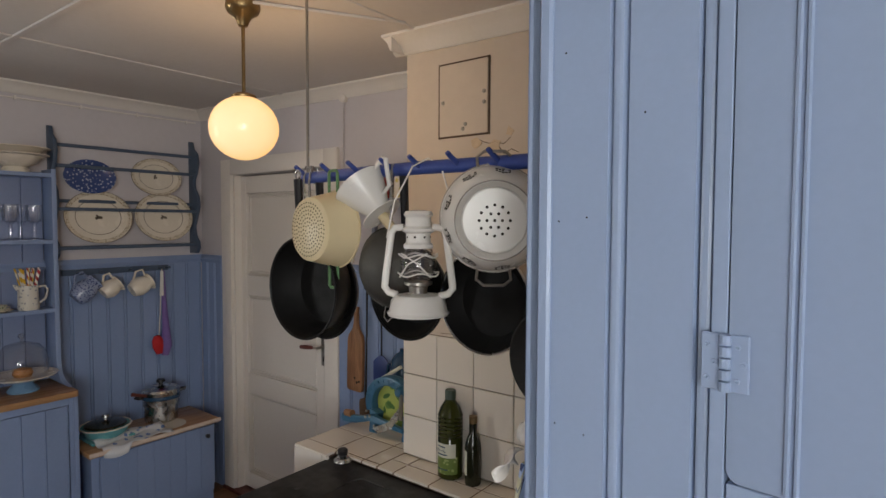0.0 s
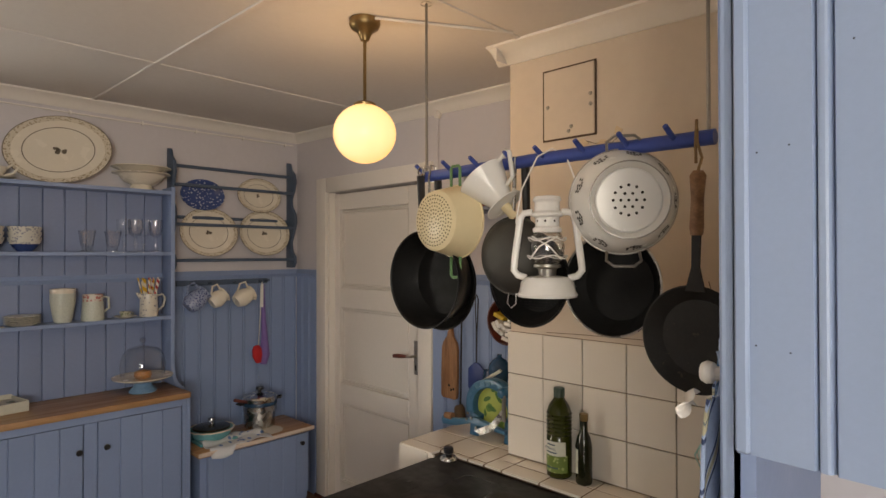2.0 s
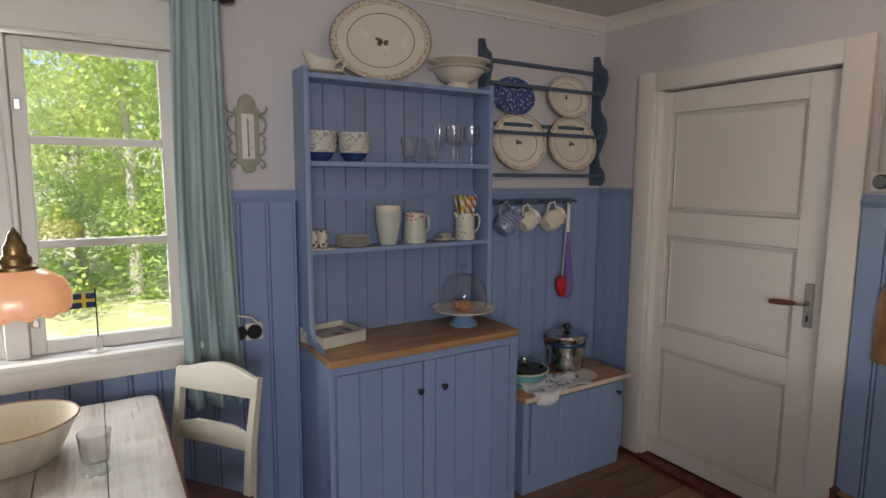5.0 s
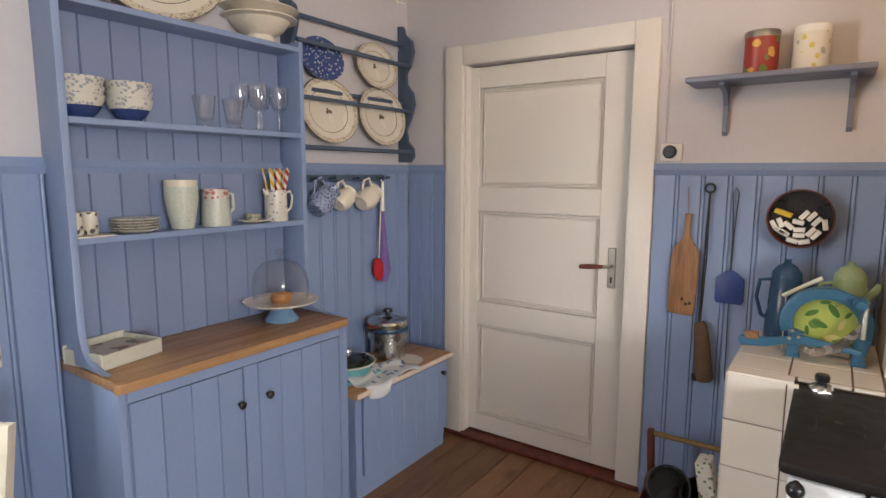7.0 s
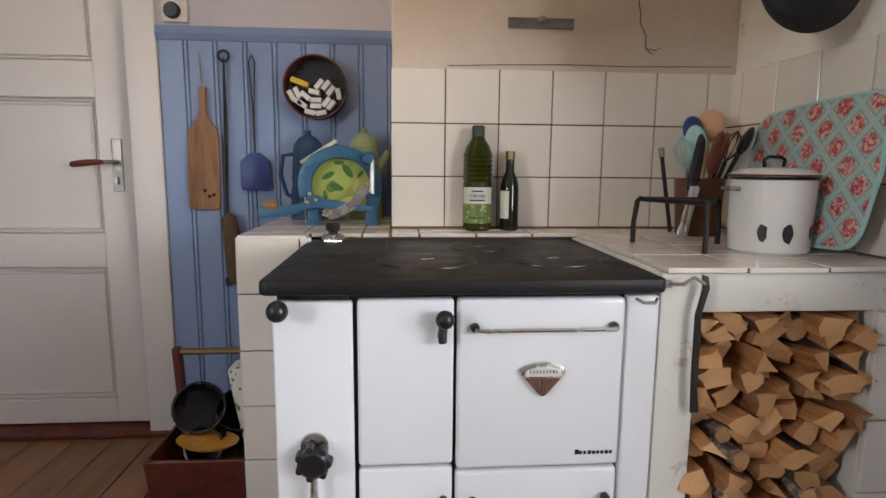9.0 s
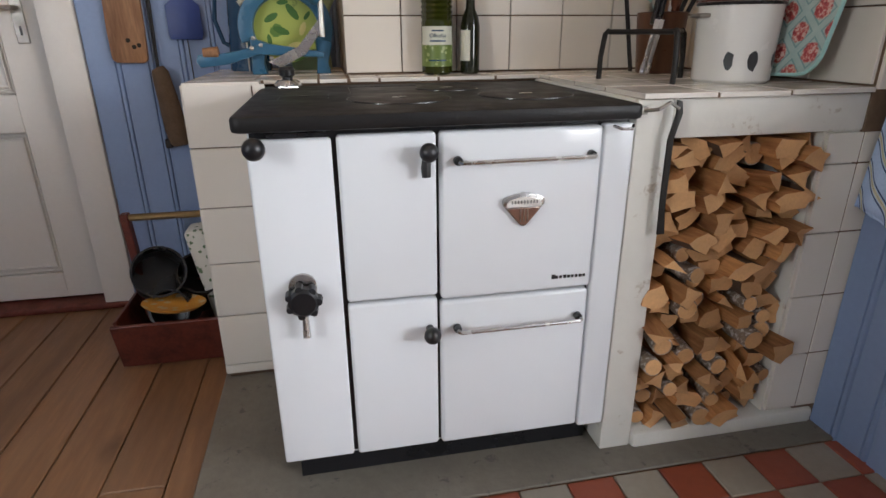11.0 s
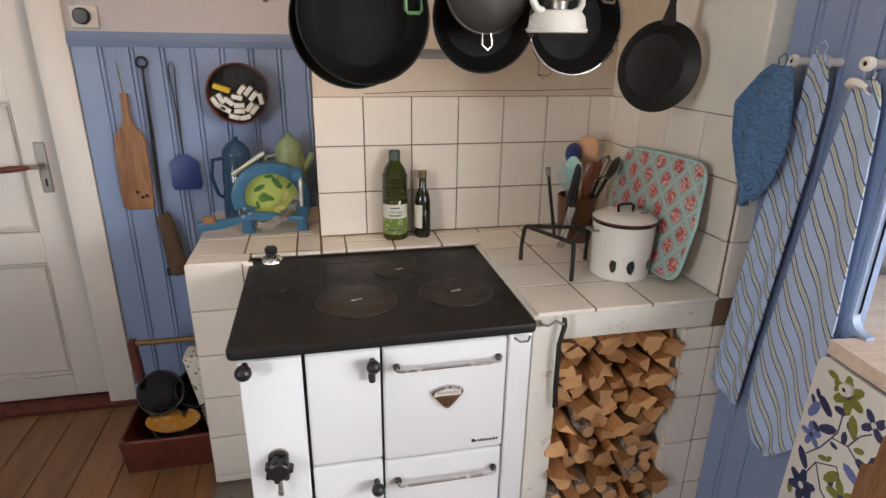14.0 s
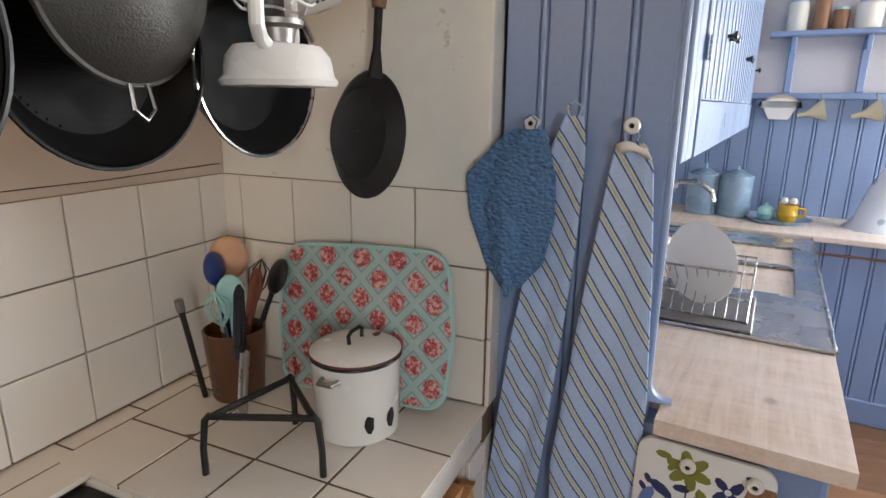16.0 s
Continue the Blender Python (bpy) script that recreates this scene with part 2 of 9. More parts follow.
def tube(bm, pts, r, n=8, closed=False):
    """A round bar along points; r is one radius, or one for each point."""
    pts = [Vector(p) for p in pts]
    k = len(pts)
    rs = r if isinstance(r, (list, tuple)) else [r] * k
    up = None
    rings = []
    for i, p in enumerate(pts):
        a = pts[(i - 1) % k] if closed or i else p
        b = pts[(i + 1) % k] if closed or i < k - 1 else p
        d = (b - a).normalized()
        if up is None:
            up = d.orthogonal().normalized()
        up = (up - d * up.dot(d)).normalized()
        side = d.cross(up)
        rings.append([bm.verts.new(p + (up * math.cos(2 * math.pi * j / n) + side * math.sin(2 * math.pi * j / n)) * rs[i]) for j in range(n)])
    pairs = list(zip(rings, rings[1:])) + ([(rings[-1], rings[0])] if closed else [])
    for a, b in pairs:
        for j in range(n):
            bm.faces.new((a[j], a[(j + 1) % n], b[(j + 1) % n], b[j]))
    if not closed:
        bm.faces.new(rings[0][::-1])
        bm.faces.new(rings[-1])
    return bm


def slab(bm, outline, depth, m=None, bev=0.0):
    """A board with the given outline in x and z, its thickness along y from 0 to depth."""
    a = [bm.verts.new((x, 0, z)) for x, z in outline]
    b = [bm.verts.new((x, depth, z)) for x, z in outline]
    k = len(a)
    fs = [bm.faces.new(a), bm.faces.new(b[::-1])]
    fs += [bm.faces.new((a[i], b[i], b[(i + 1) % k], a[(i + 1) % k])) for i in range(k)]
    bmesh.ops.recalc_face_normals(bm, faces=fs)
    vs = a + b
    if bev:
        es = list({e for f in fs[:2] for e in f.edges})
        r = bmesh.ops.bevel(bm, geom=es, offset=bev, segments=2, affect="EDGES", profile=0.5)
        vs = list({v for f in r["faces"] for v in f.verts} | {v for v in vs if v.is_valid})
    if m is not None:
        bmesh.ops.transform(bm, matrix=m, verts=vs)
    return bm


def arc(cx, cz, r, a0, a1, n=8, rz=None):
    return [(cx + r * math.cos(radians(a0 + (a1 - a0) * i / n)), cz + (rz or r) * math.sin(radians(a0 + (a1 - a0) * i / n))) for i in range(n + 1)]


def finish(name, bm, material, smooth=35):
    bmesh.ops.recalc_face_normals(bm, faces=bm.faces)
    me = bpy.data.meshes.new(name)
    bm.to_mesh(me)
    bm.free()
    me.materials.append(M[material] if isinstance(material, str) else material)
    if smooth:
        me.shade_smooth()
        me.set_sharp_from_angle(angle=radians(smooth))
    return me


def part(name, bm, material, parent=None, label="", at=None, smooth=35):
    ob = new(name, finish(name, bm, material, smooth))
    if parent:
        ob.parent = parent
    if at is not None:
        ob.matrix_basis = at
    if label:
        ob["label"] = label
    return ob


def thing(name, at, label, category, group="", kind=""):
    ob = new(name)
    ob.empty_display_size = 0.05
    ob.matrix_basis = at if isinstance(at, Matrix) else pose(*at)
    return tagged(ob, label, category, group, kind)


def solid(name, bm, material, at, label, category, group="", kind="", smooth=35):
    """A thing that is one mesh."""
    ob = part(name, bm, material, None, "", at if isinstance(at, Matrix) else pose(*at), smooth)
    return tagged(ob, label, category, group, kind)


def structure(name, bm, material, label, smooth=0):
    return tagged(part(name, bm, material, None, "", None, smooth), label, name.split("_")[0], "", "structure")


def pieces(name, meshes, places, parent, rng=random):
    """Alike pieces that share meshes, each an object of its own."""
    for i, p in enumerate(places):
        ob = new(name, meshes[i % len(meshes)])
        ob.parent = parent
        ob.matrix_basis = p if isinstance(p, Matrix) else pose(*p)


# ---- the room ----
XW, YN, ZC = -2.56, 2.80, 2.355       # west wall, north wall, ceiling
XE, YS = 3.60, -1.20                  # east wall, south wall
WIN = (-0.52, 0.62, 0.90, 2.02)       # west window: y0, y1, z0, z1
T = 0.16

bm = B()
box(bm, (XW - T, YS - T, 0), (XW, WIN[0], 2.44))
box(bm, (XW - T, WIN[1], 0), (XW, YN + T, 2.44))
box(bm, (XW - T, WIN[0], 0), (XW, WIN[1], WIN[2]))
box(bm, (XW - T, WIN[0], WIN[3]), (XW, WIN[1], 2.44))
wall_west = structure("wall_west", bm, "wall", "grey painted wall above blue wainscot boards")
DX0, DX1, DZ = -2.19, -1.33, 1.975    # door opening
bm = B()
box(bm, (XW, YN, 0), (DX0, YN + T, 2.44))
box(bm, (DX1, YN, 0), (XE, YN + T, 2.44))
box(bm, (DX0, YN, DZ), (DX1, YN + T, 2.44))
box(bm, (DX0, YN + T - 0.02, 0), (DX1, YN + T, DZ))
wall_north = structure("wall_north", bm, "wall", "grey lilac painted plaster wall with blue wainscot")
bm = B()
EW = (-1.10, -0.34, 0.95, 2.05)       # unseen opening added to light the hutch: y0, y1, z0, z1
box(bm, (XE, YS - T, 0), (XE + T, EW[0], 2.44))
box(bm, (XE, EW[1], 0), (XE + T, YN + T, 2.44))
box(bm, (XE, EW[0], 0), (XE + T, EW[1], EW[2]))
box(bm, (XE, EW[0], EW[3]), (XE + T, EW[1], 2.44))
wall_east = structure("wall_east", bm, "wall", "pale wall behind the sink counter")
SW = (1.7, 3.2, 0.90, 2.05)
bm = B()
box(bm, (XW, YS - T, 0), (SW[0], YS, 2.44))
box(bm, (SW[1], YS - T, 0), (XE, YS, 2.44))
box(bm, (SW[0], YS - T, 0), (SW[1], YS, SW[2]))
box(bm, (SW[0], YS - T, SW[3]), (SW[1], YS, 2.44))
wall_south = structure("wall_south", bm, "wall", "plain painted wall with a window opening")
bm = B()
box(bm, (XW - T, YS - T, ZC), (XE + T, YN + T, ZC + 0.1))
for x in (-1.62, -0.32, 0.98, 2.28):
    box(bm, (x - 0.012, YS, ZC - 0.005), (x + 0.012, YN, ZC + 0.002), 0.003)
for y in (0.3, 1.55):
    box(bm, (XW, y - 0.012, ZC - 0.0055), (XE, y + 0.012, ZC + 0.002), 0.003)
SLOPE = -0.022                        # the old ceiling falls a little to the east


def sag(ob):
    for v in ob.data.vertices:
        v.co.z += SLOPE * (v.co.x + 0.45)
    return ob


ceiling = structure("ceiling", bm, "ceiling", "painted board ceiling with raised joint strips")
sag(ceiling)
bm = B()
box(bm, (XW - T, YS - T, -0.12), (XE + T, YN + T, -0.02))
floor = structure("floor", bm, "grout", "worn brown pine plank floor")
# ---- wainscot, trim, door ----
def board_mesh(w, h, name="plank", bead=True):
    e = w / 2
    prof = [(-e, 0), (-e, 0.008), (-e + 0.0035, 0.016)]
    if bead:
        prof += [(e - 0.0175, 0.016), (e - 0.0150, 0.0085), (e - 0.0125, 0.0155), (e - 0.010, 0.0165), (e - 0.006, 0.0165)]
    prof += [(e - 0.0035, 0.0155), (e, 0.008), (e, 0)]
    bm = B()
    a = [bm.verts.new((x, -d, 0)) for x, d in prof]
    b = [bm.verts.new((x, -d, h)) for x, d in prof]
    k = len(a)
    for i in range(k - 1):
        bm.faces.new((a[i], a[i + 1], b[i + 1], b[i]))
    bm.faces.new(b)
    bm.faces.new(a[::-1])
    return finish(name, bm, "blue", 0)


def boards(parent, start, end, at, h, z=0.0, w=0.098, along="x", rz=0, bead=True):
    n = max(1, round(abs(end - start) / w))
    w = abs(end - start) / n
    me = board_mesh(w, h, bead=bead)
    lo = min(start, end)
    for i in range(n):
        c = lo + (i + 0.5) * w
        ob = new("plank", me)
        ob.parent = parent
        ob.matrix_basis = pose(c, at, z, 0, 0, rz) if along == "x" else pose(at, c, z, 0, 0, rz)


def molding(name, prof, a, b, material, label, along="x", at=0.0, flip=1):
    """A moulding with the profile (out from the wall, height) between a and b."""
    bm = B()
    if along == "y":
        slab(bm, [(at + flip * d, z) for d, z in prof], b - a, pose(0, a, 0))
    else:
        slab(bm, [(flip * d - at, z) for d, z in prof], b - a, pose(a, 0, 0, 0, 0, -90))
    return structure(name, bm, material, label, 30)


def cove(w, h):
    return [(0, ZC), (w, ZC), (w, ZC - 0.15 * h), (0.72 * w, ZC - 0.3 * h), (0.42 * w, ZC - 0.55 * h), (0.25 * w, ZC - 0.85 * h), (0.12 * w, ZC - h), (0, ZC - h)]


def flat(w, z0, z1):
    return [(0, z0), (w, z0), (w, z1 - 0.006), (w - 0.006, z1), (0, z1)]


# slab turned by -90 about z sends its x to -y and its depth to +x
sag(molding("trim_cornice_west", cove(0.06, 0.06), YS, YN, "white", "white plaster cornice", "y", XW))
sag(molding("trim_cornice_north", cove(0.06, 0.06), XW, -0.42, "white", "white plaster cornice", "x", YN))
sag(molding("trim_cornice_chimney", cove(0.085, 0.06), -0.465, 0.612, "white", "deep white cornice on the chimney breast", "x", 2.40))
bm = B()
slab(bm, [(-0.42 - d, z) for d, z in cove(0.045, 0.06)], 0.47, pose(0, 2.32, 0))
sag(structure("trim_cornice_return", bm, "white", "cornice returning along the chimney breast", 30))
molding("trim_rail_west", [(0, 1.425), (0.02, 1.43), (0.03, 1.45), (0.022, 1.462), (0.016, 1.478), (0, 1.478)], 0.66, YN, "blue", "blue wainscot rail", "y", XW)
molding("trim_rail_north", [(0, 1.425), (0.02, 1.43), (0.03, 1.45), (0.022, 1.462), (0.016, 1.478), (0, 1.478)], -1.225, -0.42, "blue", "blue wainscot rail", "x", YN)
molding("trim_rail_corner", [(0, 1.425), (0.02, 1.43), (0.03, 1.45), (0.022, 1.462), (0.016, 1.478), (0, 1.478)], XW, -2.294, "blue", "blue wainscot rail", "x", YN)
molding("baseboard_west", flat(0.024, 0, 0.10), YS, 1.02, "blue", "blue painted baseboard", "y", XW)
molding("baseboard_north", flat(0.024, 0, 0.09), -1.225, -0.82, "blue", "blue painted baseboard", "x", YN)

# door and casing
cas = thing("door_frame_1", (0, 0, 0), "wide white painted door casing with wear", "door frame", "", "structure")
for nm, lo, hi in (("casing_side", (-2.294, 2.778, 0), (-2.19, 2.802, 2.07)), ("casing_side", (-1.33, 2.778, 0), (-1.225, 2.802, 2.07)), ("casing_head", (-2.19, 2.778, 1.975), (-1.33, 2.802, 2.07))):
    part(nm, box(B(), lo, hi, 0.005, 2), "white", cas)
    part("jamb", box(B(), (lo[0] + (0.104 if hi[0] < -2 else 0 if nm == "casing_side" else 0.0), 2.80, lo[2] if nm == "casing_side" else 1.9752), ((hi[0] - 0.105 if hi[0] > -1.3 else hi[0]) + (0.012 if hi[0] < -2 else 0), 2.93, 1.975 if nm == "casing_side" else 1.985)), "white", cas) if nm != "casing_head" else None
for z in (1.66, 0.31):
    part("hinge", tube(B(), [(-2.185, 2.842, z - 0.05), (-2.185, 2.842, z + 0.05)], 0.008), "white", cas)
part("threshold", box(B(), (-2.30, 2.765, 0.001), (-1.22, 2.93, 0.022), 0.006, 2), "red_wood", cas, "red-brown worn wooden threshold")
door = thing("door_1", (0, 0, 0), "closed three-panel door painted white, slightly worn", "door", "", "structure")
Z = [0.03, 0.125, 0.63, 0.755, 1.238, 1.365, 1.863, 1.968]
for nm, lo, hi in (("stile", (-2.188, 2.845, Z[0]), (-2.127, 2.885, Z[7])), ("stile", (-1.472, 2.845, Z[0]), (-1.334, 2.885, Z[7])), *(("rail", (-2.127, 2.845, a), (-1.472, 2.885, b)) for a, b in ((Z[0], Z[1]), (Z[2], Z[3]), (Z[4], Z[5]), (Z[6], Z[7])))):
    part(nm, box(B(), lo, hi, 0.003), "white", door)
for a, b in ((Z[1], Z[2]), (Z[3], Z[4]), (Z[5], Z[6])):
    bm = B()
    box(bm, (-2.128, 2.868, a - 0.001), (-1.471, 2.878, b + 0.001))
    part("panel", bm, "white", door)
    bm = B()
    for q in ((0.0, 0.858), (0.014, 0.864)):
        pts = [(-2.127 + q[0] + 0.007, q[1], a + q[0] + 0.007), (-1.472 - q[0] - 0.007, q[1], a + q[0] + 0.007), (-1.472 - q[0] - 0.007, q[1], b - q[0] - 0.007), (-2.127 + q[0] + 0.007, q[1], b - q[0] - 0.007)]
        tube(bm, [(x, 2 + y, z) for x, y, z in pts], 0.0055, 8, True)
    part("moulding", bm, "white", door)
hd = part("lock_plate", box(B(), (-1.425, 2.838, 0.91), (-1.388, 2.845, 1.098), 0.003), "dull_steel", door, "worn steel lock plate")
bm = B()
tube(bm, [(-1.406, 2.84, 1.015), (-1.406, 2.795, 1.015), (-1.43, 2.788, 1.015)], 0.007)
part("handle_shank", bm, "dull_steel", door)
bm = B()
tube(bm, [(-1.428, 2.789, 1.015), (-1.45, 2.786, 1.014), (-1.49, 2.786, 1.011), (-1.535, 2.79, 1.006), (-1.542, 2.79, 1.006)], [0.007, 0.010, 0.012, 0.011, 0.006], 12)
part("door_handle", bm, "red_wood", door, "turned dark wooden door handle")
part("keyhole", box(B(), (-1.410, 2.836, 0.935), (-1.403, 2.8385, 0.962), 0.001), "black", door)

# chimney breast, stub wall
bm = B()
box(bm, (-0.42, 2.40, 0), (0.75, YN, 2.44), 0.004)
chimney = structure("chimney_breast", bm, "plaster", "chimney breast of cracked cream plaster, tiled below")
bm = B()
box(bm, (0.612, 1.705, 0.0), (0.676, 2.40, 2.44), 0.006, 2)
stub = structure("wall_stub", bm, "plaster_white", "short plastered wall beside the stove, tiled below")
bm = B()
box(bm, (0.676, 1.72, 0), (XE, 1.86, 2.44))
wall_back = structure("wall_sink", bm, "wall", "wall behind the sink cabinets")
# cracks and chips in the plaster
random.seed(4)
crk = surface("crack_dirt", (0.09, 0.058, 0.038), 0.9, var=0.3)
for pts in ([(-0.02, 1.94), (0.0, 1.915), (0.03, 1.925), (0.05, 1.91)], [(-0.10, 1.965), (-0.06, 1.95), (-0.03, 1.955), (0.0, 1.94), (0.02, 1.96)], [(-0.26, 1.30), (-0.1, 1.303), (0.1, 1.306), (0.3, 1.309), (0.6, 1.312)], [(0.30, 1.50), (0.31, 1.46), (0.305, 1.43), (0.33, 1.395), (0.325, 1.36), (0.35, 1.34)], [(0.33, 1.36), (0.36, 1.355), (0.38, 1.365)]):
    bm = B()
    tube(bm, [(x + random.uniform(-0.004, 0.004), 2.3985, z + random.uniform(-0.003, 0.003)) for x, z in pts], 0.0011, 5)
    part("crack", bm, crk, chimney, "dark crack in the plaster")
chip = surface("bare_plaster", (0.60, 0.47, 0.33), 0.9, var=0.2, big=20, bump=0.4)
for cx, cz, r in ((-0.11, 1.955, 0.02), (-0.035, 1.94, 0.024), (0.02, 1.98, 0.016)):
    bm = B()
    slab(bm, [(cx + r * random.uniform(0.6, 1.3) * math.cos(a * 0.63), cz + r * random.uniform(0.6, 1.2) * math.sin(a * 0.63)) for a in range(10)], 0.004, pose(0, 2.3975, 0))
    part("chipped_patch", bm, chip, chimney)
hatch = thing("soot_hatch", (0, 0, 0), "small square soot hatch painted over on the chimney breast", "hatch")
part("hatch_plate", box(B(), (-0.262, 2.393, 1.985), (-0.062, 2.402, 2.228), 0.002), "plaster", hatch)
part("gap", box(B(), (-0.268, 2.3965, 1.979), (-0.056, 2.4005, 2.234)), crk, hatch, "dark sooty gap round the hatch")
for x, z in ((-0.245, 2.10), (-0.075, 2.12), (-0.16, 2.005), (-0.15, 2.02), (-0.075, 2.085)):
    part("screw", lathe(B(), [(0.0001, -0.004), (0.006, -0.003), (0.007, 0.0)], 10, pose(x, 2.392, z, -90)), "dull_steel", hatch)
brk = thing("iron_strap", (0, 0, 0), "flat rusty iron strap screwed to the chimney", "bracket")
part("strap", box(B(), (-0.085, 2.392, 1.407), (0.11, 2.401, 1.437), 0.002), "dull_steel", brk)
part("bolt", lathe(B(), [(0.0001, -0.018), (0.008, -0.016), (0.010, -0.004), (0.013, 0)], 12, pose(0.015, 2.391, 1.43, -90)), "dull_steel", brk)

# ---- tiles ----
TILES = {}


def tile_at(parent, u0, v0, u1, v1, place, g=0.0017, d=0.010):
    """A glazed tile between u0..u1 and v0..v1 of the plane place (x across, z up, facing -y)."""
    key = (round(u1 - u0, 3), round(v1 - v0, 3))
    if key not in TILES:
        TILES[key] = finish("tile", box(B(), (-key[0] / 2 + g, -d, -key[1] / 2 + g), (key[0] / 2 - g, 0, key[1] / 2 - g), 0.0012), "tile", 0)
    ob = new("tile", TILES[key])
    ob.parent = parent
    j = random.uniform
    ob.matrix_basis = place @ pose((u0 + u1) / 2, j(-0.0006, 0.0004), (v0 + v1) / 2, j(-0.25, 0.25), 0, j(-0.25, 0.25))


def tile_grid(parent, us, vs, place, skip=()):
    for i, (a, b) in enumerate(zip(us, us[1:])):
        for j, (c, d) in enumerate(zip(vs, vs[1:])):
            if (i, j) not in skip:
                tile_at(parent, a, c, b, d, place)


def grout(parent, lo, hi):
    part("grout_bed", box(B(), lo, hi), "grout", parent)


random.seed(11)
ROWS_Z = [0.829, 0.979, 1.133, 1.290]
LOWZ = [0.02, 0.05, 0.205, 0.36, 0.515, 0.67, 0.822]
grout(chimney, (-0.421, 2.396, 0.825), (0.61, 2.402, 1.289))
tile_grid(chimney, [-0.423, -0.265, -0.107, 0.051, 0.209, 0.366, 0.525, 0.602], ROWS_Z, pose(0, 2.3965, 0))
side = pose(0.6085, 0, 0, 0, 0, -90)      # faces -x; u runs to -y
grout(stub, (0.608, 1.708, 0.825), (0.614, 2.392, 1.289))
tile_grid(stub, [-2.39, -2.335, -2.18, -2.022, -1.864, -1.702], ROWS_Z, side)
grout(stub, (0.606, 1.701, 0.02), (0.672, 1.708, 1.289))
tile_grid(stub, [0.6085, 0.676], [0.82] + ROWS_Z[1:], pose(0, 1.7015, 0))

bench = thing("masonry_bench", (0, 0, 0), "white tiled masonry bench round the wood stove", "bench", "", "structure")
part("left_core", box(B(), (-0.815, 2.262, 0), (-0.42, YN, 0.815)), "grout", bench)
part("front_core", box(B(), (-0.815, 2.205, 0), (-0.645, 2.262, 0.815)), "grout", bench)
part("middle_core", box(B(), (-0.42, 2.262, 0), (0.10, 2.40, 0.815)), "grout", bench)
tile_grid(bench, [-0.822, -0.66, -0.628], LOWZ, pose(0, 2.2055, 0))
tile_grid(bench, [-2.80, -2.65, -2.50, -2.36, -2.197], LOWZ, pose(-0.8145, 0, 0, 0, 0, -90))
TOP = pose(0, 0, 0.8155, -90, 0, 0) @ Matrix.Diagonal((1, 1, -1, 1))


def top_grid(us, ys, skip=()):
    for i, (a, b) in enumerate(zip(us, us[1:])):
        for j, (c, d) in enumerate(zip(ys, ys[1:])):
            if (i, j) in skip:
                continue
            key = ("top", round(b - a, 3), round(d - c, 3))
            if key not in TILES:
                TILES[key] = finish("tile", box(B(), (-key[1] / 2 + 0.0027, -key[2] / 2 + 0.0027, 0), (key[1] / 2 - 0.0027, key[2] / 2 - 0.0027, 0.010), 0.001), "tile", 0)
            ob = new("tile", TILES[key])
            ob.parent = bench
            ob.matrix_basis = pose((a + b) / 2, (c + d) / 2, 0.8155 + random.uniform(-0.0008, 0.0008), random.uniform(-0.3, 0.3), random.uniform(-0.3, 0.3), 0)


for lo, hi in (((-0.818, 2.246, 0.8154), (-0.424, 2.798, 0.8242)), ((-0.818, 2.200, 0.8154), (-0.644, 2.246, 0.8242)), ((-0.424, 2.246, 0.8154), (0.10, 2.394, 0.8242)), ((0.096, 1.695, 0.8154), (0.604, 2.394, 0.8242))):
    grout(bench, lo, hi)
top_grid([-0.822, -0.66, -0.50, -0.424], [2.265, 2.42, 2.58, 2.80])
top_grid([-0.638, -0.50, -0.424], [2.243, 2.264])
top_grid([-0.822, -0.64], [2.195, 2.264])
top_grid([-0.422, -0.344, -0.187, -0.03, 0.128], [2.243, 2.325, 2.395])
top_grid([0.128, 0.285, 0.445, 0.607], [2.34, 2.395])
top_grid([0.092, 0.25, 0.41, 0.607], [1.690, 1.855, 2.015, 2.175, 2.34])
# wood niche: piers, lintel, back
part("left_pier", box(B(), (0.088, 1.702, 0), (0.166, 2.38, 0.8153), 0.006, 2), "plaster_white", bench, "rough limewashed pier")
part("lintel", box(B(), (0.166, 1.7035, 0.738), (0.61, 2.38, 0.8151), 0.005, 2), "plaster_white", bench, "rough limewashed lintel")
part("right_pier", box(B(), (0.522, 1.710, 0), (0.6085, 2.38, 0.738)), "plaster_white", bench)
part("niche_back", box(B(), (0.166, 2.20, 0), (0.522, 2.38, 0.738)), "plaster_white", bench)
part("niche_sill", box(B(), (0.166, 1.69, 0), (0.66, 2.2, 0.045), 0.01, 2), "plaster_white", bench)
tile_grid(bench, [0.524, 0.6115, 0.675], [0.05, 0.205, 0.36, 0.515, 0.67, 0.737], pose(0, 1.709, 0))

# ---- floor ----
fm = [finish("plank", box(B(), (-0.0678, 0, -0.018), (0.0678, ln, 0), 0.0026), "floor", 0) for ln in (1.38, 1.0, 1.62)]
random.seed(5)
x = XW + 0.069
k = 0
while x < XE:
    y, i = YS, k
    while y < YN - 0.02:
        ln = (1.38, 1.0, 1.62)[i % 3]
        ob = new("plank", fm[i % 3])
        ob.parent = floor
        room = min(ln, YN - y)
        ob.matrix_basis = pose(x, y, random.uniform(-0.0012, 0.0), 0, random.uniform(-0.2, 0.2), 0) @ Matrix.Diagonal((1, room / ln - 0.002, 1, 1))
        y += ln
        i += 1
    x += 0.1385
    k += 1
M["concrete"] = surface("hearth_concrete", (0.17, 0.15, 0.12), 0.85, var=0.25, big=5, fine=60, bump=0.4, wear=(0.10, 0.09, 0.075), wear_at=0.6)
M["tile_red"] = surface("red_floor_tile", (0.26, 0.06, 0.03), 0.45, var=0.2, big=9, each=0.2)
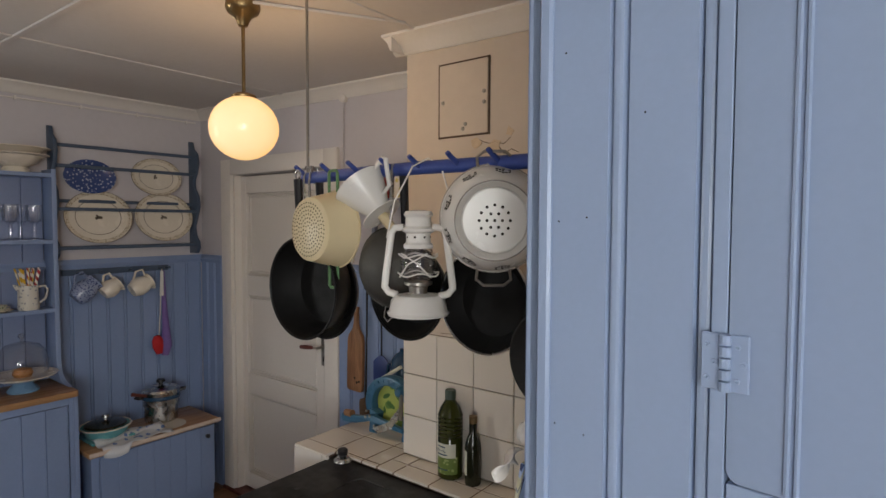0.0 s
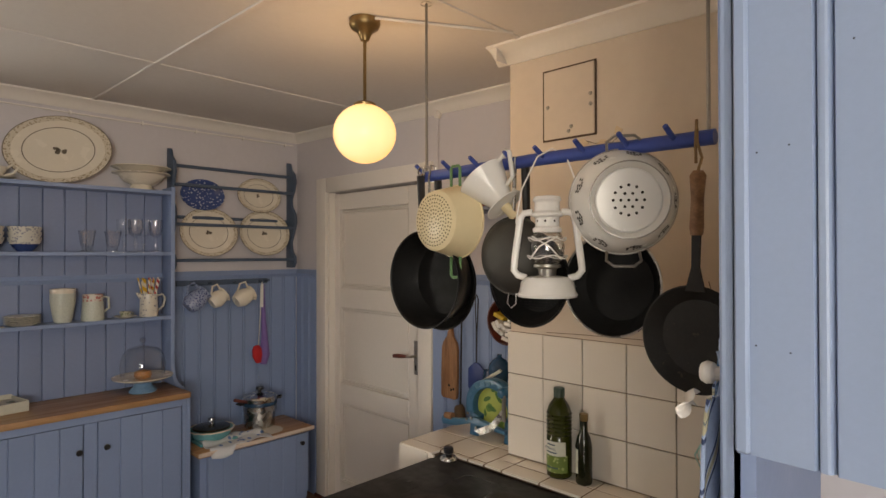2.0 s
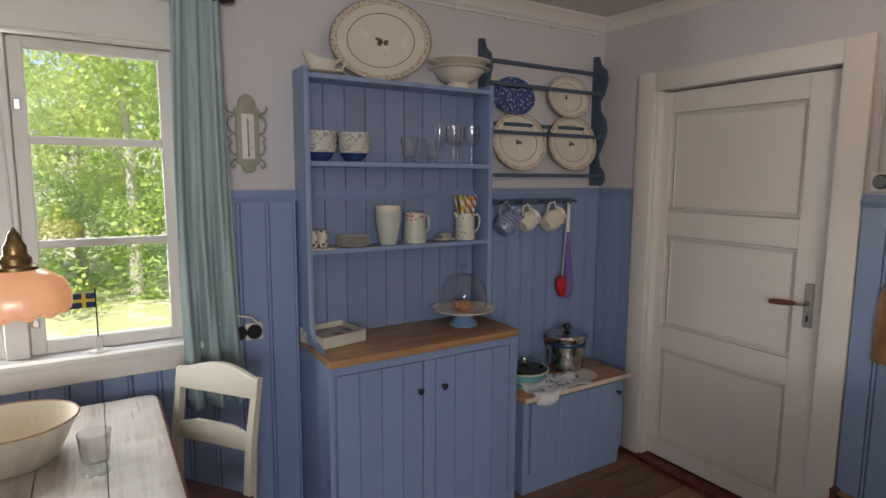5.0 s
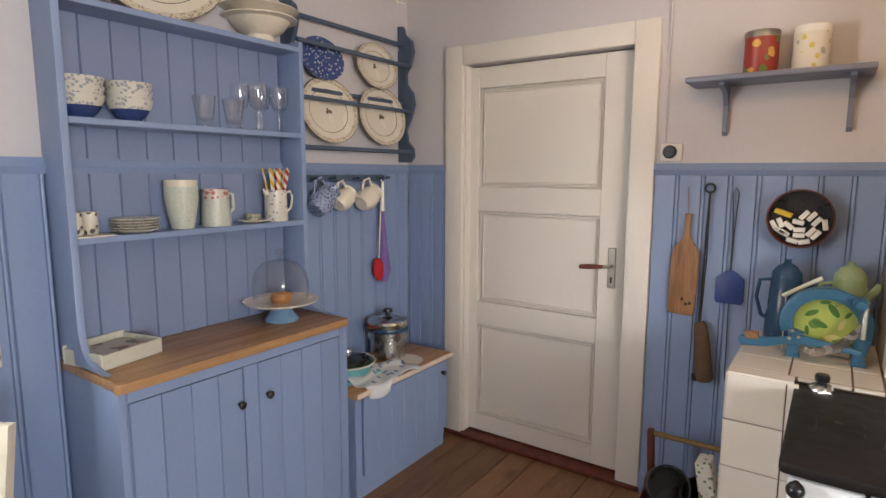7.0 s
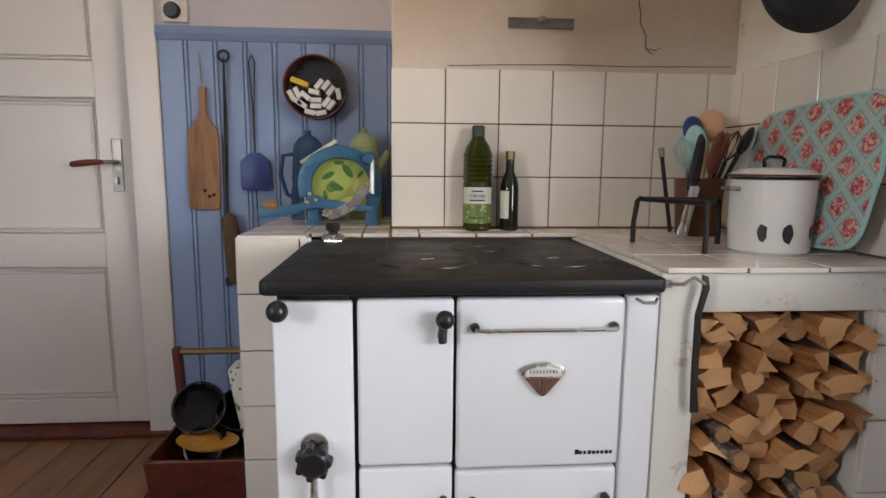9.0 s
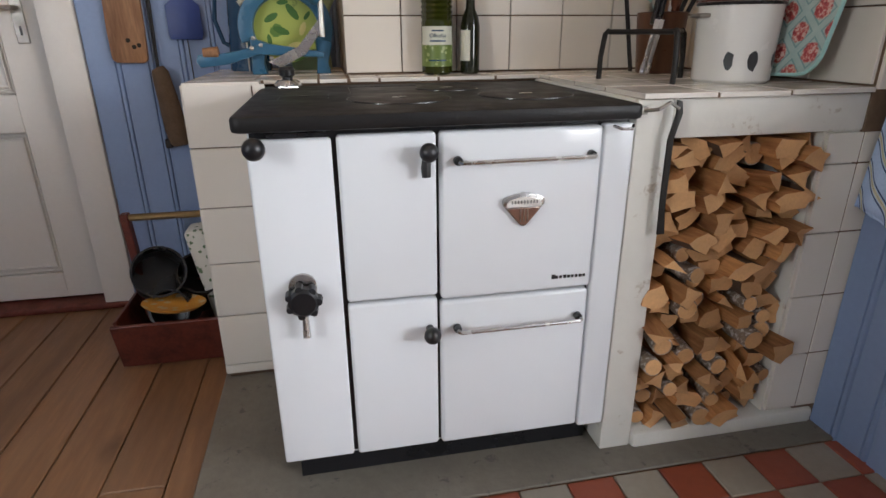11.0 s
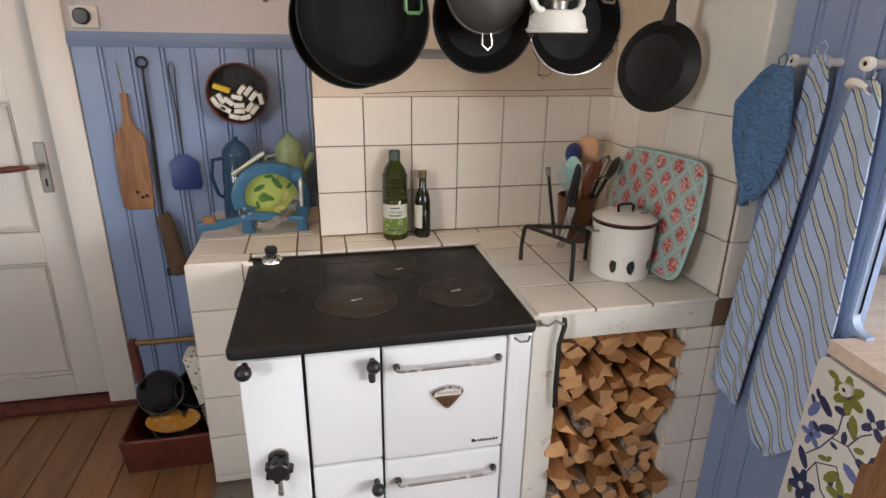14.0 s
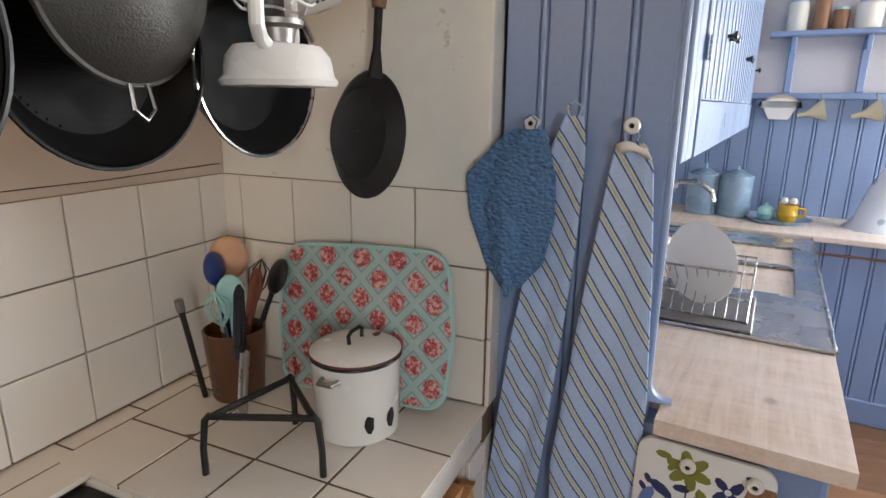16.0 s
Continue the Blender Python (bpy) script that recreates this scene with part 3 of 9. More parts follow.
M["tile_grey"] = surface("grey_floor_tile", (0.30, 0.26, 0.21), 0.5, var=0.2, big=9, each=0.2)
hearth = thing("hearth", (0, 0, 0), "worn concrete hearth slab with red and grey floor tiles", "hearth", "", "structure")
part("slab", box(B(), (-0.83, 1.62, 0.001), (0.72, 2.26, 0.008), 0.003), "concrete", hearth)
for i in range(14):
    for j in range(3):
        part("floor_tile", box(B(), (-0.80 + i * 0.11, 1.288 + j * 0.11, 0.001), (-0.693 + i * 0.11, 1.395 + j * 0.11, 0.007), 0.002), "tile_red" if (i + j) % 2 else "tile_grey", hearth, "", None, 0)

# ---- stove ----
DEEP = 0.97                           # the stove is a little shallower than its parts are drawn, its back stays at y = 2.25
stove = thing("wood_stove", Matrix.Translation((0, 2.25 * (1 - DEEP), 0)) @ Matrix.Diagonal((1, DEEP, 1, 1)), "white enamelled wood-burning kitchen stove with black cast iron top", "stove")
part("body", box(B(), (-0.622, 1.702, 0.085), (0.083, 2.25, 0.7828), 0.004), "enamel", stove)
part("plinth", box(B(), (-0.60, 1.74, 0.008), (0.07, 2.22, 0.09)), "black", stove, "black recessed plinth")
part("dark_seam", box(B(), (-0.618, 1.699, 0.095), (0.08, 1.7025, 0.7825)), "black", stove)
part("side_panel", box(B(), (-0.624, 1.676, 0.10), (-0.482, 1.701, 0.768), 0.006, 3), "enamel", stove)
fd = part("fire_door", box(B(), (-0.474, 1.672, 0.456), (-0.300, 1.701, 0.772), 0.007, 3), "enamel", stove)
ad = part("ash_door", box(B(), (-0.474, 1.674, 0.10), (-0.300, 1.701, 0.449), 0.007, 3), "enamel", stove)
od = part("oven_door", box(B(), (-0.294, 1.670, 0.446), (0.017, 1.701, 0.772), 0.008, 3), "enamel", stove)
dr = part("drawer", box(B(), (-0.294, 1.674, 0.098), (0.017, 1.701, 0.439), 0.008, 3), "enamel", stove)
part("corner_strip", box(B(), (0.022, 1.678, 0.088), (0.084, 1.702, 0.774), 0.006, 3), "enamel", stove)
outline = arc(0.070, 2.235, 0.018, 0, 90) + arc(-0.624, 2.235, 0.018, 90, 180) + arc(-0.624, 1.672, 0.018, 180, 270) + arc(0.070, 1.672, 0.018, 270, 360)
bm = B()
slab(bm, outline, 0.027, Matrix(((1, 0, 0, 0), (0, 0, 1, 0), (0, 1, 0, 0.783), (0, 0, 0, 1))), 0.006)
top = part("stove_top", bm, "iron", stove, "black cast iron cooking plate")
for x, y, r in ((-0.339, 1.874, 0.104), (-0.067, 1.884, 0.100), (-0.201, 2.075, 0.072)):
    part("ring_lid", lathe(B(), [(r, 0.8085), (r - 0.001, 0.8118), (r - 0.006, 0.8128), (r * 0.5, 0.8132), (0.012, 0.8132), (0.010, 0.811), (0.0001, 0.811)], 48, pose(x, y, 0)), "iron_worn", top, "worn brown cast iron ring lid")
    part("lid_gap", tube(B(), [(x + (r + 0.001) * math.cos(a * math.pi / 24), y + (r + 0.001) * math.sin(a * math.pi / 24), 0.8100) for a in range(48)], 0.0019, 4, True), "black", top)
    part("lift_slot", box(B(), (-0.016, -0.005, 0.811), (0.016, 0.005, 0.8142), 0.002, 1, pose(x, y, 0, 0, 0, 15)), "steel", top, "bright worn lifting slot")
bm = B()
tube(bm, [(-0.43, 1.99, 0.8100), (-0.43, 2.15, 0.8100), (-0.415, 2.165, 0.8100), (-0.26, 2.165, 0.8100)], 0.0010, 4)
part("plate_seam", bm, "black", top)
for x in (-0.58, -0.48):
    part("plate_seam", tube(B(), [(x, 1.90, 0.8100), (x, 2.0, 0.8100)], 0.0010, 4), "black", top)
part("plate_hole", box(B(), (-0.54, 1.965, 0.8085), (-0.524, 1.985, 0.8112), 0.001), "black", top)
vent = part("vent_base", lathe(B(), [(0.034, 0.8100), (0.033, 0.818), (0.026, 0.826), (0.0001, 0.827)], 8, pose(-0.575, 2.222, 0)), "steel", stove, "bright octagonal knob base")
part("vent_knob", lathe(B(), [(0.013, 0.826), (0.013, 0.834), (0.019, 0.838), (0.020, 0.852), (0.016, 0.858), (0.0001, 0.859)], 12, pose(-0.575, 2.222, 0)), "black", vent, "black vent knob")


def ball_knob(x, z, parent, r=0.017, arm=True):
    bm = B()
    lathe(bm, [(0.0001, -r), *[(r * math.sin(a * math.pi / 8), -r * math.cos(a * math.pi / 8)) for a in range(1, 8)], (0.0001, r)], 16, pose(x, 1.64, z))
    part("knob", bm, "black", parent, "black ball knob")
    bm = B()
    tube(bm, [(x, 1.645, z), (x, 1.675, z)], 0.008)
    if arm:
        tube(bm, [(x, 1.655, z - 0.004), (x - 0.004, 1.652, z - 0.03), (x - 0.003, 1.652, z - 0.045)], [0.008, 0.009, 0.008])
    part("knob_shank", bm, "black", parent)


ball_knob(-0.319, 0.742, fd)
ball_knob(-0.317, 0.385, ad, arm=False)
ball_knob(-0.606, 0.760, stove, 0.019, False)
for z, par in ((0.720, od), (0.382, dr)):
    bm = B()
    tube(bm, [(-0.262, 1.672, z), (-0.262, 1.648, z), (-0.258, 1.644, z), (-0.010, 1.644, z), (-0.006, 1.648, z), (-0.006, 1.672, z)], 0.0040, 8)
    part("handle", bm, "steel", par, "thin chrome towel-bar handle")
    for x in (-0.262, -0.006):
        part("handle_foot", lathe(B(), [(0.0085, 0), (0.008, 0.010), (0.005, 0.013), (0.0001, 0.013)], 14, pose(x, 1.670, z, 90)), "black", par)
tri = arc(-0.034, 0.016, 0.013, 110, 205, 5) + arc(0, -0.026, 0.011, 220, 320, 5) + arc(0.034, 0.016, 0.013, -25, 70, 5) + [(0.020, 0.034), (0, 0.037), (-0.020, 0.034)]
tri = [(x * 0.88, z * 0.88) for x, z in tri]
bdg = part("thermometer_badge", slab(B(), tri, 0.010, pose(-0.136, 1.661, 0.622), 0.002), "steel", od, "shield-shaped chrome oven thermometer")
part("badge_face", slab(B(), [(x * 0.82, z * 0.82) for x, z in tri if z > -0.005] + [(0.036, 0.004), (-0.036, 0.004)][:0], 0.003, pose(-0.136, 1.659, 0.621)), "white", bdg, "white dial face")
M["copper"] = surface("rose_bronze", (0.36, 0.22, 0.17), 0.35, metal=1.0, var=0.15)
# the bronze tone stands for what the badge's lower half mirrors
part("badge_lower", slab(B(), [(-0.030, 0.005), (-0.023, -0.006), (-0.005, -0.026), (0.005, -0.026), (0.023, -0.006), (0.030, 0.005)], 0.003, pose(-0.136, 1.6585, 0.62)), "copper", bdg, "lower half of the badge, its bronze reflection put into the colour")
for i in range(3):
    part("badge_rib", box(B(), (-0.145 + i * 0.007, 1.6565, 0.600), (-0.142 + i * 0.007, 1.659, 0.624)), "steel", bdg)
for i in range(9):
    part("dial_mark", box(B(), (-0.161 + i * 0.0061, 1.6575, 0.635), (-0.1598 + i * 0.0061, 1.6592, 0.641)), "black", bdg)
bm = B()
for i, (w, h) in enumerate(((8, 9), (5, 6), (5, 6), (6, 7), (6, 6), (5, 6), (5, 6), (6, 6), (5, 6))):
    box(bm, (-0.068 + i * 0.0083, 1.6685, 0.470), (-0.068 + i * 0.0083 + w * 0.001, 1.6702, 0.470 + h * 0.001))
part("maker_mark", bm, "black", od, "small black maker's mark")
dw = part("damper_mount", slab(B(), arc(0, 0.024, 0.026, 0, 180, 8) + [(-0.022, -0.032), (0.022, -0.032)], 0.008, pose(-0.553, 1.669, 0.475), 0.002), "steel", stove, "chrome damper mount")
bm = B()
lathe(bm, [(0.0001, 0.03), (0.022, 0.03), (0.028, 0.024), (0.028, 0.008), (0.022, 0.0), (0.0001, 0.0)], 16, pose(-0.553, 1.668, 0.478, 90))
for a in range(7):
    part("lobe", lathe(B(), [(0.0001, 0.028), (0.007, 0.026), (0.008, 0.004), (0.0001, 0.002)], 8, pose(-0.553 + 0.027 * math.cos(a * 0.9), 1.668, 0.478 + 0.027 * math.sin(a * 0.9), 90)), "black", dw)
part("damper_wheel", bm, "black", dw, "black scalloped damper wheel")
part("damper_lever", tube(B(), [(-0.553, 1.655, 0.452), (-0.553, 1.650, 0.405)], [0.006, 0.0075]), "steel", dw)
# black strip put in for the shaded gap at the left below the top
part("lock_bar", box(B(), (-0.59, 1.690, 0.762), (-0.49, 1.7, 0.776)), "black", stove)
part("rail_end", tube(B(), [(0.03, 1.66, 0.772), (0.04, 1.645, 0.768), (0.06, 1.645, 0.768), (0.07, 1.66, 0.772)], 0.003), "steel", stove)

# poker hook on the bench
M["dark_iron"] = surface("forged_iron", (0.035, 0.032, 0.03), 0.55, metal=0.6, var=0.3, big=20)
pk = thing("poker_hook", (0, 0, 0), "bent flat steel stove hook hanging beside the wood niche", "hook")
part("hook_eye", tube(B(), [(0.10, 1.695, 0.795), (0.115, 1.672, 0.800), (0.135, 1.672, 0.812), (0.155, 1.672, 0.80)], 0.0035), "dull_steel", pk)
part("blade", slab(B(), [(0.155, 0.815), (0.166, 0.812), (0.170, 0.79), (0.158, 0.74), (0.160, 0.60), (0.166, 0.55), (0.150, 0.55), (0.147, 0.62), (0.146, 0.74), (0.157, 0.79)], 0.005, pose(0, 1.680, 0), 0.001), "dark_iron", pk, "blackened flat blade")
part("staple", box(B(), (0.09, 1.694, 0.788), (0.105, 1.706, 0.802)), "dull_steel", pk)

# ---- firewood ----
M["split"] = wood("split_birch", (0.64, 0.30, 0.110), (0.33, 0.120, 0.038), (18, 2.2, 18), 0.75, each=0.5, bump=0.4)
M["split_end"] = surface("sawn_birch_end", (0.71, 0.40, 0.18), 0.8, var=0.25, big=20, fine=160, bump=0.3, each=0.3)
M["brown_bark"] = surface("brown_bark", (0.13, 0.075, 0.045), 0.9, var=0.5, big=18, fine=70, bump=0.6, each=0.3)
M["bark"] = surface("birch_bark", (0.30, 0.22, 0.16), 0.85, var=0.5, big=22, fine=70, bump=0.5, wear=(0.62, 0.56, 0.50), wear_at=0.52, each=0.3)


def split_log(seed):
    """A riven billet: an uneven wedge, splintered along its edges, with bark on one face at times."""
    rng = random.Random(seed)
    n = rng.choice((3, 4, 4, 5))
    w, h, ln = rng.uniform(0.027, 0.043), rng.uniform(0.017, 0.030), rng.uniform(0.30, 0.35)
    a0 = rng.uniform(0, 6.28)
    ring = [(w * rng.uniform(0.8, 1.15) * math.cos(a0 + 6.283 * (j + rng.uniform(-0.2, 0.2)) / n), h * rng.uniform(0.75, 1.2) * math.sin(a0 + 6.283 * (j + rng.uniform(-0.2, 0.2)) / n)) for j in range(n)]
    ring = [q for k in range(n) for q in (ring[k], tuple((ring[k][i] + ring[(k + 1) % n][i]) / 2 * rng.uniform(0.86, 1.12) for i in (0, 1)))]
    n *= 2
    bend, twist, taper = rng.uniform(-0.012, 0.012), rng.uniform(-0.25, 0.25), rng.uniform(-0.25, 0.1)
    bm = B()
    rows = []
    for k in range(8):
        f = k / 7
        c, s_ = math.cos(twist * f), math.sin(twist * f)
        rows.append([bm.verts.new(((x * c - z * s_) * (1 + taper * f) + bend * f * f + rng.uniform(-0.0022, 0.0022), ln * f + (rng.uniform(-0.009, 0.005) if k == 0 else 0), (x * s_ + z * c) * (1 + taper * f) + rng.uniform(-0.0022, 0.0022))) for x, z in ring])
    for a, b in zip(rows, rows[1:]):
        for i in range(n):
            bm.faces.new((a[i], a[(i + 1) % n], b[(i + 1) % n], b[i]))
    bm.faces.new(rows[0])
    bm.faces.new(rows[-1][::-1])
    me = finish("log", bm, "split", 20)
    me.materials.append(M["split_end"])
    me.materials.append(M["brown_bark"])
    for i, p in enumerate(me.polygons):
        if i >= len(me.polygons) - 2:
            p.material_index = 1
        elif seed % 3 == 0 and i % n in (0, 1):
            p.material_index = 2
    return me


def round_log_mesh(seed):
    rng = random.Random(seed)
    r = rng.uniform(0.017, 0.026)
    pts = [(rng.uniform(-0.004, 0.004), 0.33 * k / 5, rng.uniform(-0.004, 0.004)) for k in range(6)]
    return r, finish("log", tube(B(), pts, [r * rng.uniform(0.93, 1.05) for _ in range(6)], 11), "bark", 35), finish("cut_end", lathe(B(), [(0.0001, 0.0), (r * 0.90, 0.0), (r * 0.92, 0.006)], 11, pose(pts[0][0], -0.0015, pts[0][2], -90)), "split_end", 0)


random.seed(21)
SPLITS = [split_log(40 + i) for i in range(18)]
ROUNDS = [round_log_mesh(90 + i) for i in range(5)]
z, row, nlog = 0.047, 0, 0
while z < 0.712:
    x = 0.188 + (row % 2) * 0.02
    while x < 0.514:
        is_round = random.random() < (0.30 if z < 0.45 else 0.07)
        me = ROUNDS[nlog % 5][1] if is_round else SPLITS[(nlog * 7 + row) % 18]
        ob = new("firewood_log", me)
        dy = random.uniform(-0.030, 0.055)
        ob.matrix_basis = pose(x + random.uniform(-0.006, 0.006), 1.70 + dy, min(z + 0.020 + random.uniform(-0.006, 0.006), 0.712), random.uniform(-3, 9), random.uniform(-45, 45) + (180 if nlog % 3 == 0 else 0), random.uniform(-9, 9) if 0.21 < x < 0.48 else (-6 if x < 0.3 else 6))
        tagged(ob, "round birch log with grey bark in the stack" if is_round else "split birch firewood log stacked in the niche", "firewood", "firewood in the niche")
        if is_round:
            c = new("cut_end", ROUNDS[nlog % 5][2])
            c.parent = ob
        x += random.uniform(0.050, 0.066) if not is_round else 0.046
        nlog += 1
    z += 0.0415
    row += 1
boards(wall_west, 0.68, 1.019, XW, 1.43, 0.0, along="y", rz=90)
boards(wall_west, 1.94, YN - 0.016, XW, 1.43, 0.0, along="y", rz=90)
boards(wall_west, -1.18, 0.68, XW, 0.80, 0.0, along="y", rz=90)
boards(wall_north, -1.222, -0.425, YN, 1.43, 0.0)
boards(wall_north, XW + 0.016, -2.296, YN, 1.43, 0.0)
# ---- above the stove ----
M["cream"] = surface("cream_plastic", (0.70, 0.58, 0.36), 0.35, var=0.05, bump=0.02)
M["green"] = surface("green_plastic", (0.10, 0.22, 0.09), 0.4, var=0.1)
M["white_enamel"] = surface("old_white_enamel", (0.74, 0.72, 0.68), 0.2, var=0.06, big=9, fine=20, bump=0.04)
M["teflon"] = surface("black_nonstick", (0.006, 0.006, 0.006), 0.62, var=0.25, big=12, fine=260, bump=0.08)
M["teflon"].node_tree.nodes["Principled BSDF"].inputs["Specular IOR Level"].default_value = 0.22
M["pan_out"] = surface("black_pan_outside", (0.008, 0.008, 0.009), 0.4, var=0.2, big=12, bump=0.06)
M["pan_out"].node_tree.nodes["Principled BSDF"].inputs["Specular IOR Level"].default_value = 0.3
M["skillet"] = surface("seasoned_iron", (0.012, 0.0105, 0.0095), 0.6, metal=0.15, var=0.4, big=10, fine=120, bump=0.2, wear=(0.05, 0.036, 0.028), wear_at=0.62)
M["rope"] = surface("hemp_rope", (0.28, 0.18, 0.09), 0.9, var=0.3, big=60, fine=200, bump=0.5)
M["dark"] = surface("dark_hole", (0.02, 0.015, 0.01), 0.9, var=0.1, bump=0)
YB, ZB = 1.90, 1.823
rack = thing("pot_rail", (0, 0, 0), "blue painted wooden rail hung from the ceiling on thin rods", "pot rail")
part("rail", tube(B(), [(-0.375, YB, ZB - 0.006), (0.05, YB, ZB), (0.485, YB, ZB - 0.004)], 0.0165, 14), "blue_beam", rack)
for x in (-0.36, 0.472):
    part("rod", tube(B(), [(x, YB, ZB), (x, YB, ZC)], 0.0042), "dull_steel", rack, "thin steel rod")
    part("rod_plate", lathe(B(), [(0.018, ZC - 0.004), (0.018, ZC - 0.001)], 14, pose(x, YB, 0)), "dull_steel", rack)
for x in (-0.355, -0.245, -0.14, -0.02, 0.075, 0.19, 0.30, 0.405):
    for s in (-1,):
        part("peg", tube(B(), [(x, YB - 0.01, ZB), (x - 0.005, YB - 0.046, ZB + 0.024)], [0.0068, 0.0058], 10), "blue_beam", rack)


def pan(name, x, y, z, r, depth, label, rim="pan_out", turn=0, tilt=0, inner="teflon", flare=0.82, ribs=0, handle=0.0):
    """A pan that hangs with its opening to -y."""
    t = thing(name, pose(x, y, z, 90 + tilt, 0, turn), label, "pan", "pans on the rail")
    rb = r * flare
    part("outside", lathe(B(), [(0.0001, -depth), (rb - 0.012, -depth), (rb, -depth + 0.010), (r, -0.004), (r, 0.0)], 44), "pan_out", t)
    part("inside", lathe(B(), [(0.0001, -depth + 0.004), (rb - 0.016, -depth + 0.004), (rb - 0.004, -depth + 0.014), (r - 0.004, -0.001)], 44), inner, t, "dark non-stick cooking surface")
    part("rim", tube(B(), [(r * math.cos(a * math.pi / 22), r * math.sin(a * math.pi / 22), 0) for a in range(44)], 0.003, 6, True), rim, t)
    for i in range(ribs):
        q = -rb * 0.75 + i * rb * 1.5 / (ribs - 1)
        w = math.sqrt(max(0.0, (rb * 0.82) ** 2 - q * q))
        part("rib", box(B(), (-w, q - 0.0013, -depth + 0.004), (w, q + 0.0013, -depth + 0.0060)), "teflon", t, "", None, 0)
    if handle:
        bm = B()
        tube(bm, [(0, r - 0.002, -0.006), (0, r + 0.03, 0.002), (0, r + handle, 0.008)], [0.008, 0.010, 0.012], 10)
        part("handle", bm, "black", t, "black pan handle")
        part("handle_loop", tube(B(), [(0.010 * math.cos(a), r + handle + 0.012 + 0.012 * math.sin(a), 0.008) for a in [i * math.pi / 6 for i in range(12)]], 0.003, 6, True), "steel", t)
    return t


pan("saute_pan", -0.300, 1.825, 1.505, 0.141, 0.085, "deep black non-stick saute pan hanging on the rail", flare=0.86, handle=0.16)
pan("frying_pan", -0.318, 1.915, 1.492, 0.142, 0.045, "black frying pan hanging behind the deep one", handle=0.17)
pan("grill_pan", -0.002, 1.925, 1.512, 0.127, 0.050, "black ribbed grill pan hanging on the rail", ribs=23, flare=0.84, handle=0.17)
pan("wide_frying_pan", 0.236, 1.928, 1.505, 0.124, 0.045, "black frying pan with bright steel rim", rim="steel", flare=0.84, handle=0.18)

# cream colander with its base to the room
col = thing("cream_colander", pose(-0.189, 1.850, 1.670, 90, 0, -4), "cream plastic colander with green folding handles", "colander")
part("bowl", lathe(B(), [(0.0001, 0.085), (0.070, 0.085), (0.082, 0.079), (0.101, 0.0), (0.104, 0.0), (0.104, -0.004), (0.098, -0.003), (0.079, 0.074), (0.0001, 0.081)], 44), "cream", col)
bm = B()
for k in range(1, 8):
    n = 6 * k
    for i in range(n):
        a = 6.283 * i / n + k * 0.3
        rr = 0.0098 * k
        lathe(bm, [(0.0001, 0.0857), (0.0024, 0.0856)], 6, pose(rr * math.cos(a), rr * math.sin(a), 0))
tagged(part("perforation", bm, "dark", col), kind="stuff")
for s in (-1, 1):
    bm = B()
    tube(bm, [(-0.018, s * 0.098, 0.004), (-0.018, s * 0.150, 0.004), (-0.012, s * 0.156, 0.004), (0.012, s * 0.156, 0.004), (0.018, s * 0.150, 0.004), (0.018, s * 0.098, 0.004)], 0.0042, 8)
    part("handle", bm, "green", col, "green wire-shaped handle")

# enamel coffee dripper, tipped
dm = pose(-0.068, 1.868, 1.744) @ Matrix.Rotation(radians(-40), 4, "Y") @ Matrix.Rotation(radians(8), 4, "X")
dr2 = thing("coffee_dripper", dm, "white enamel coffee dripper hanging tipped on the rail", "funnel")
part("cone", lathe(B(), [(0.068, 0.058), (0.071, 0.056), (0.030, -0.035), (0.026, -0.040), (0.024, -0.036), (0.066, 0.056)], 36), "white_enamel", dr2)
part("disc", lathe(B(), [(0.026, -0.040), (0.052, -0.046), (0.055, -0.044), (0.055, -0.047), (0.014, -0.050)], 36), "white_enamel", dr2)
part("spout", lathe(B(), [(0.014, -0.045), (0.012, -0.095), (0.011, -0.095)], 18), "cream", dr2, "cream spout")
part("spout_tip", lathe(B(), [(0.0001, -0.094), (0.0115, -0.094), (0.0118, -0.100), (0.0001, -0.100)], 18), "board_wood", dr2, "brown spout tip")
part("handle", tube(B(), [(0.066, 0, 0.050), (0.105, 0, 0.052), (0.108, 0, 0.045), (0.070, 0, -0.010), (0.042, 0, -0.012)], [0.005, 0.006, 0.006, 0.006, 0.005], 8), "white_enamel", dr2)

# fine steel sieve
M["mesh"] = surface("fine_steel_mesh", (0.085, 0.082, 0.075), 0.55, metal=0.6, var=0.15, big=12, fine=400, bump=0.3)
sv = thing("steel_sieve", pose(-0.012, 1.875, 1.575, 90, 0, 4), "fine steel mesh sieve hanging before the grill pan", "sieve")
part("mesh_bowl", lathe(B(), [(0.0001, 0.055), (0.040, 0.052), (0.070, 0.038), (0.092, 0.012), (0.099, 0.0)], 40), "mesh", sv)
part("rim", tube(B(), [(0.100 * math.cos(a * math.pi / 20), 0.100 * math.sin(a * math.pi / 20), -0.003) for a in range(40)], 0.004, 6, True), "mesh", sv)
part("loop", tube(B(), [(-0.011, -0.099, 0.002), (-0.013, -0.125, 0.006), (0, -0.136, 0.008), (0.013, -0.125, 0.006), (0.011, -0.099, 0.002)], 0.0025, 6), "steel", sv)
part("handle", tube(B(), [(0, 0.1, -0.003), (0, 0.26, -0.012)], [0.005, 0.006], 8), "steel", sv)

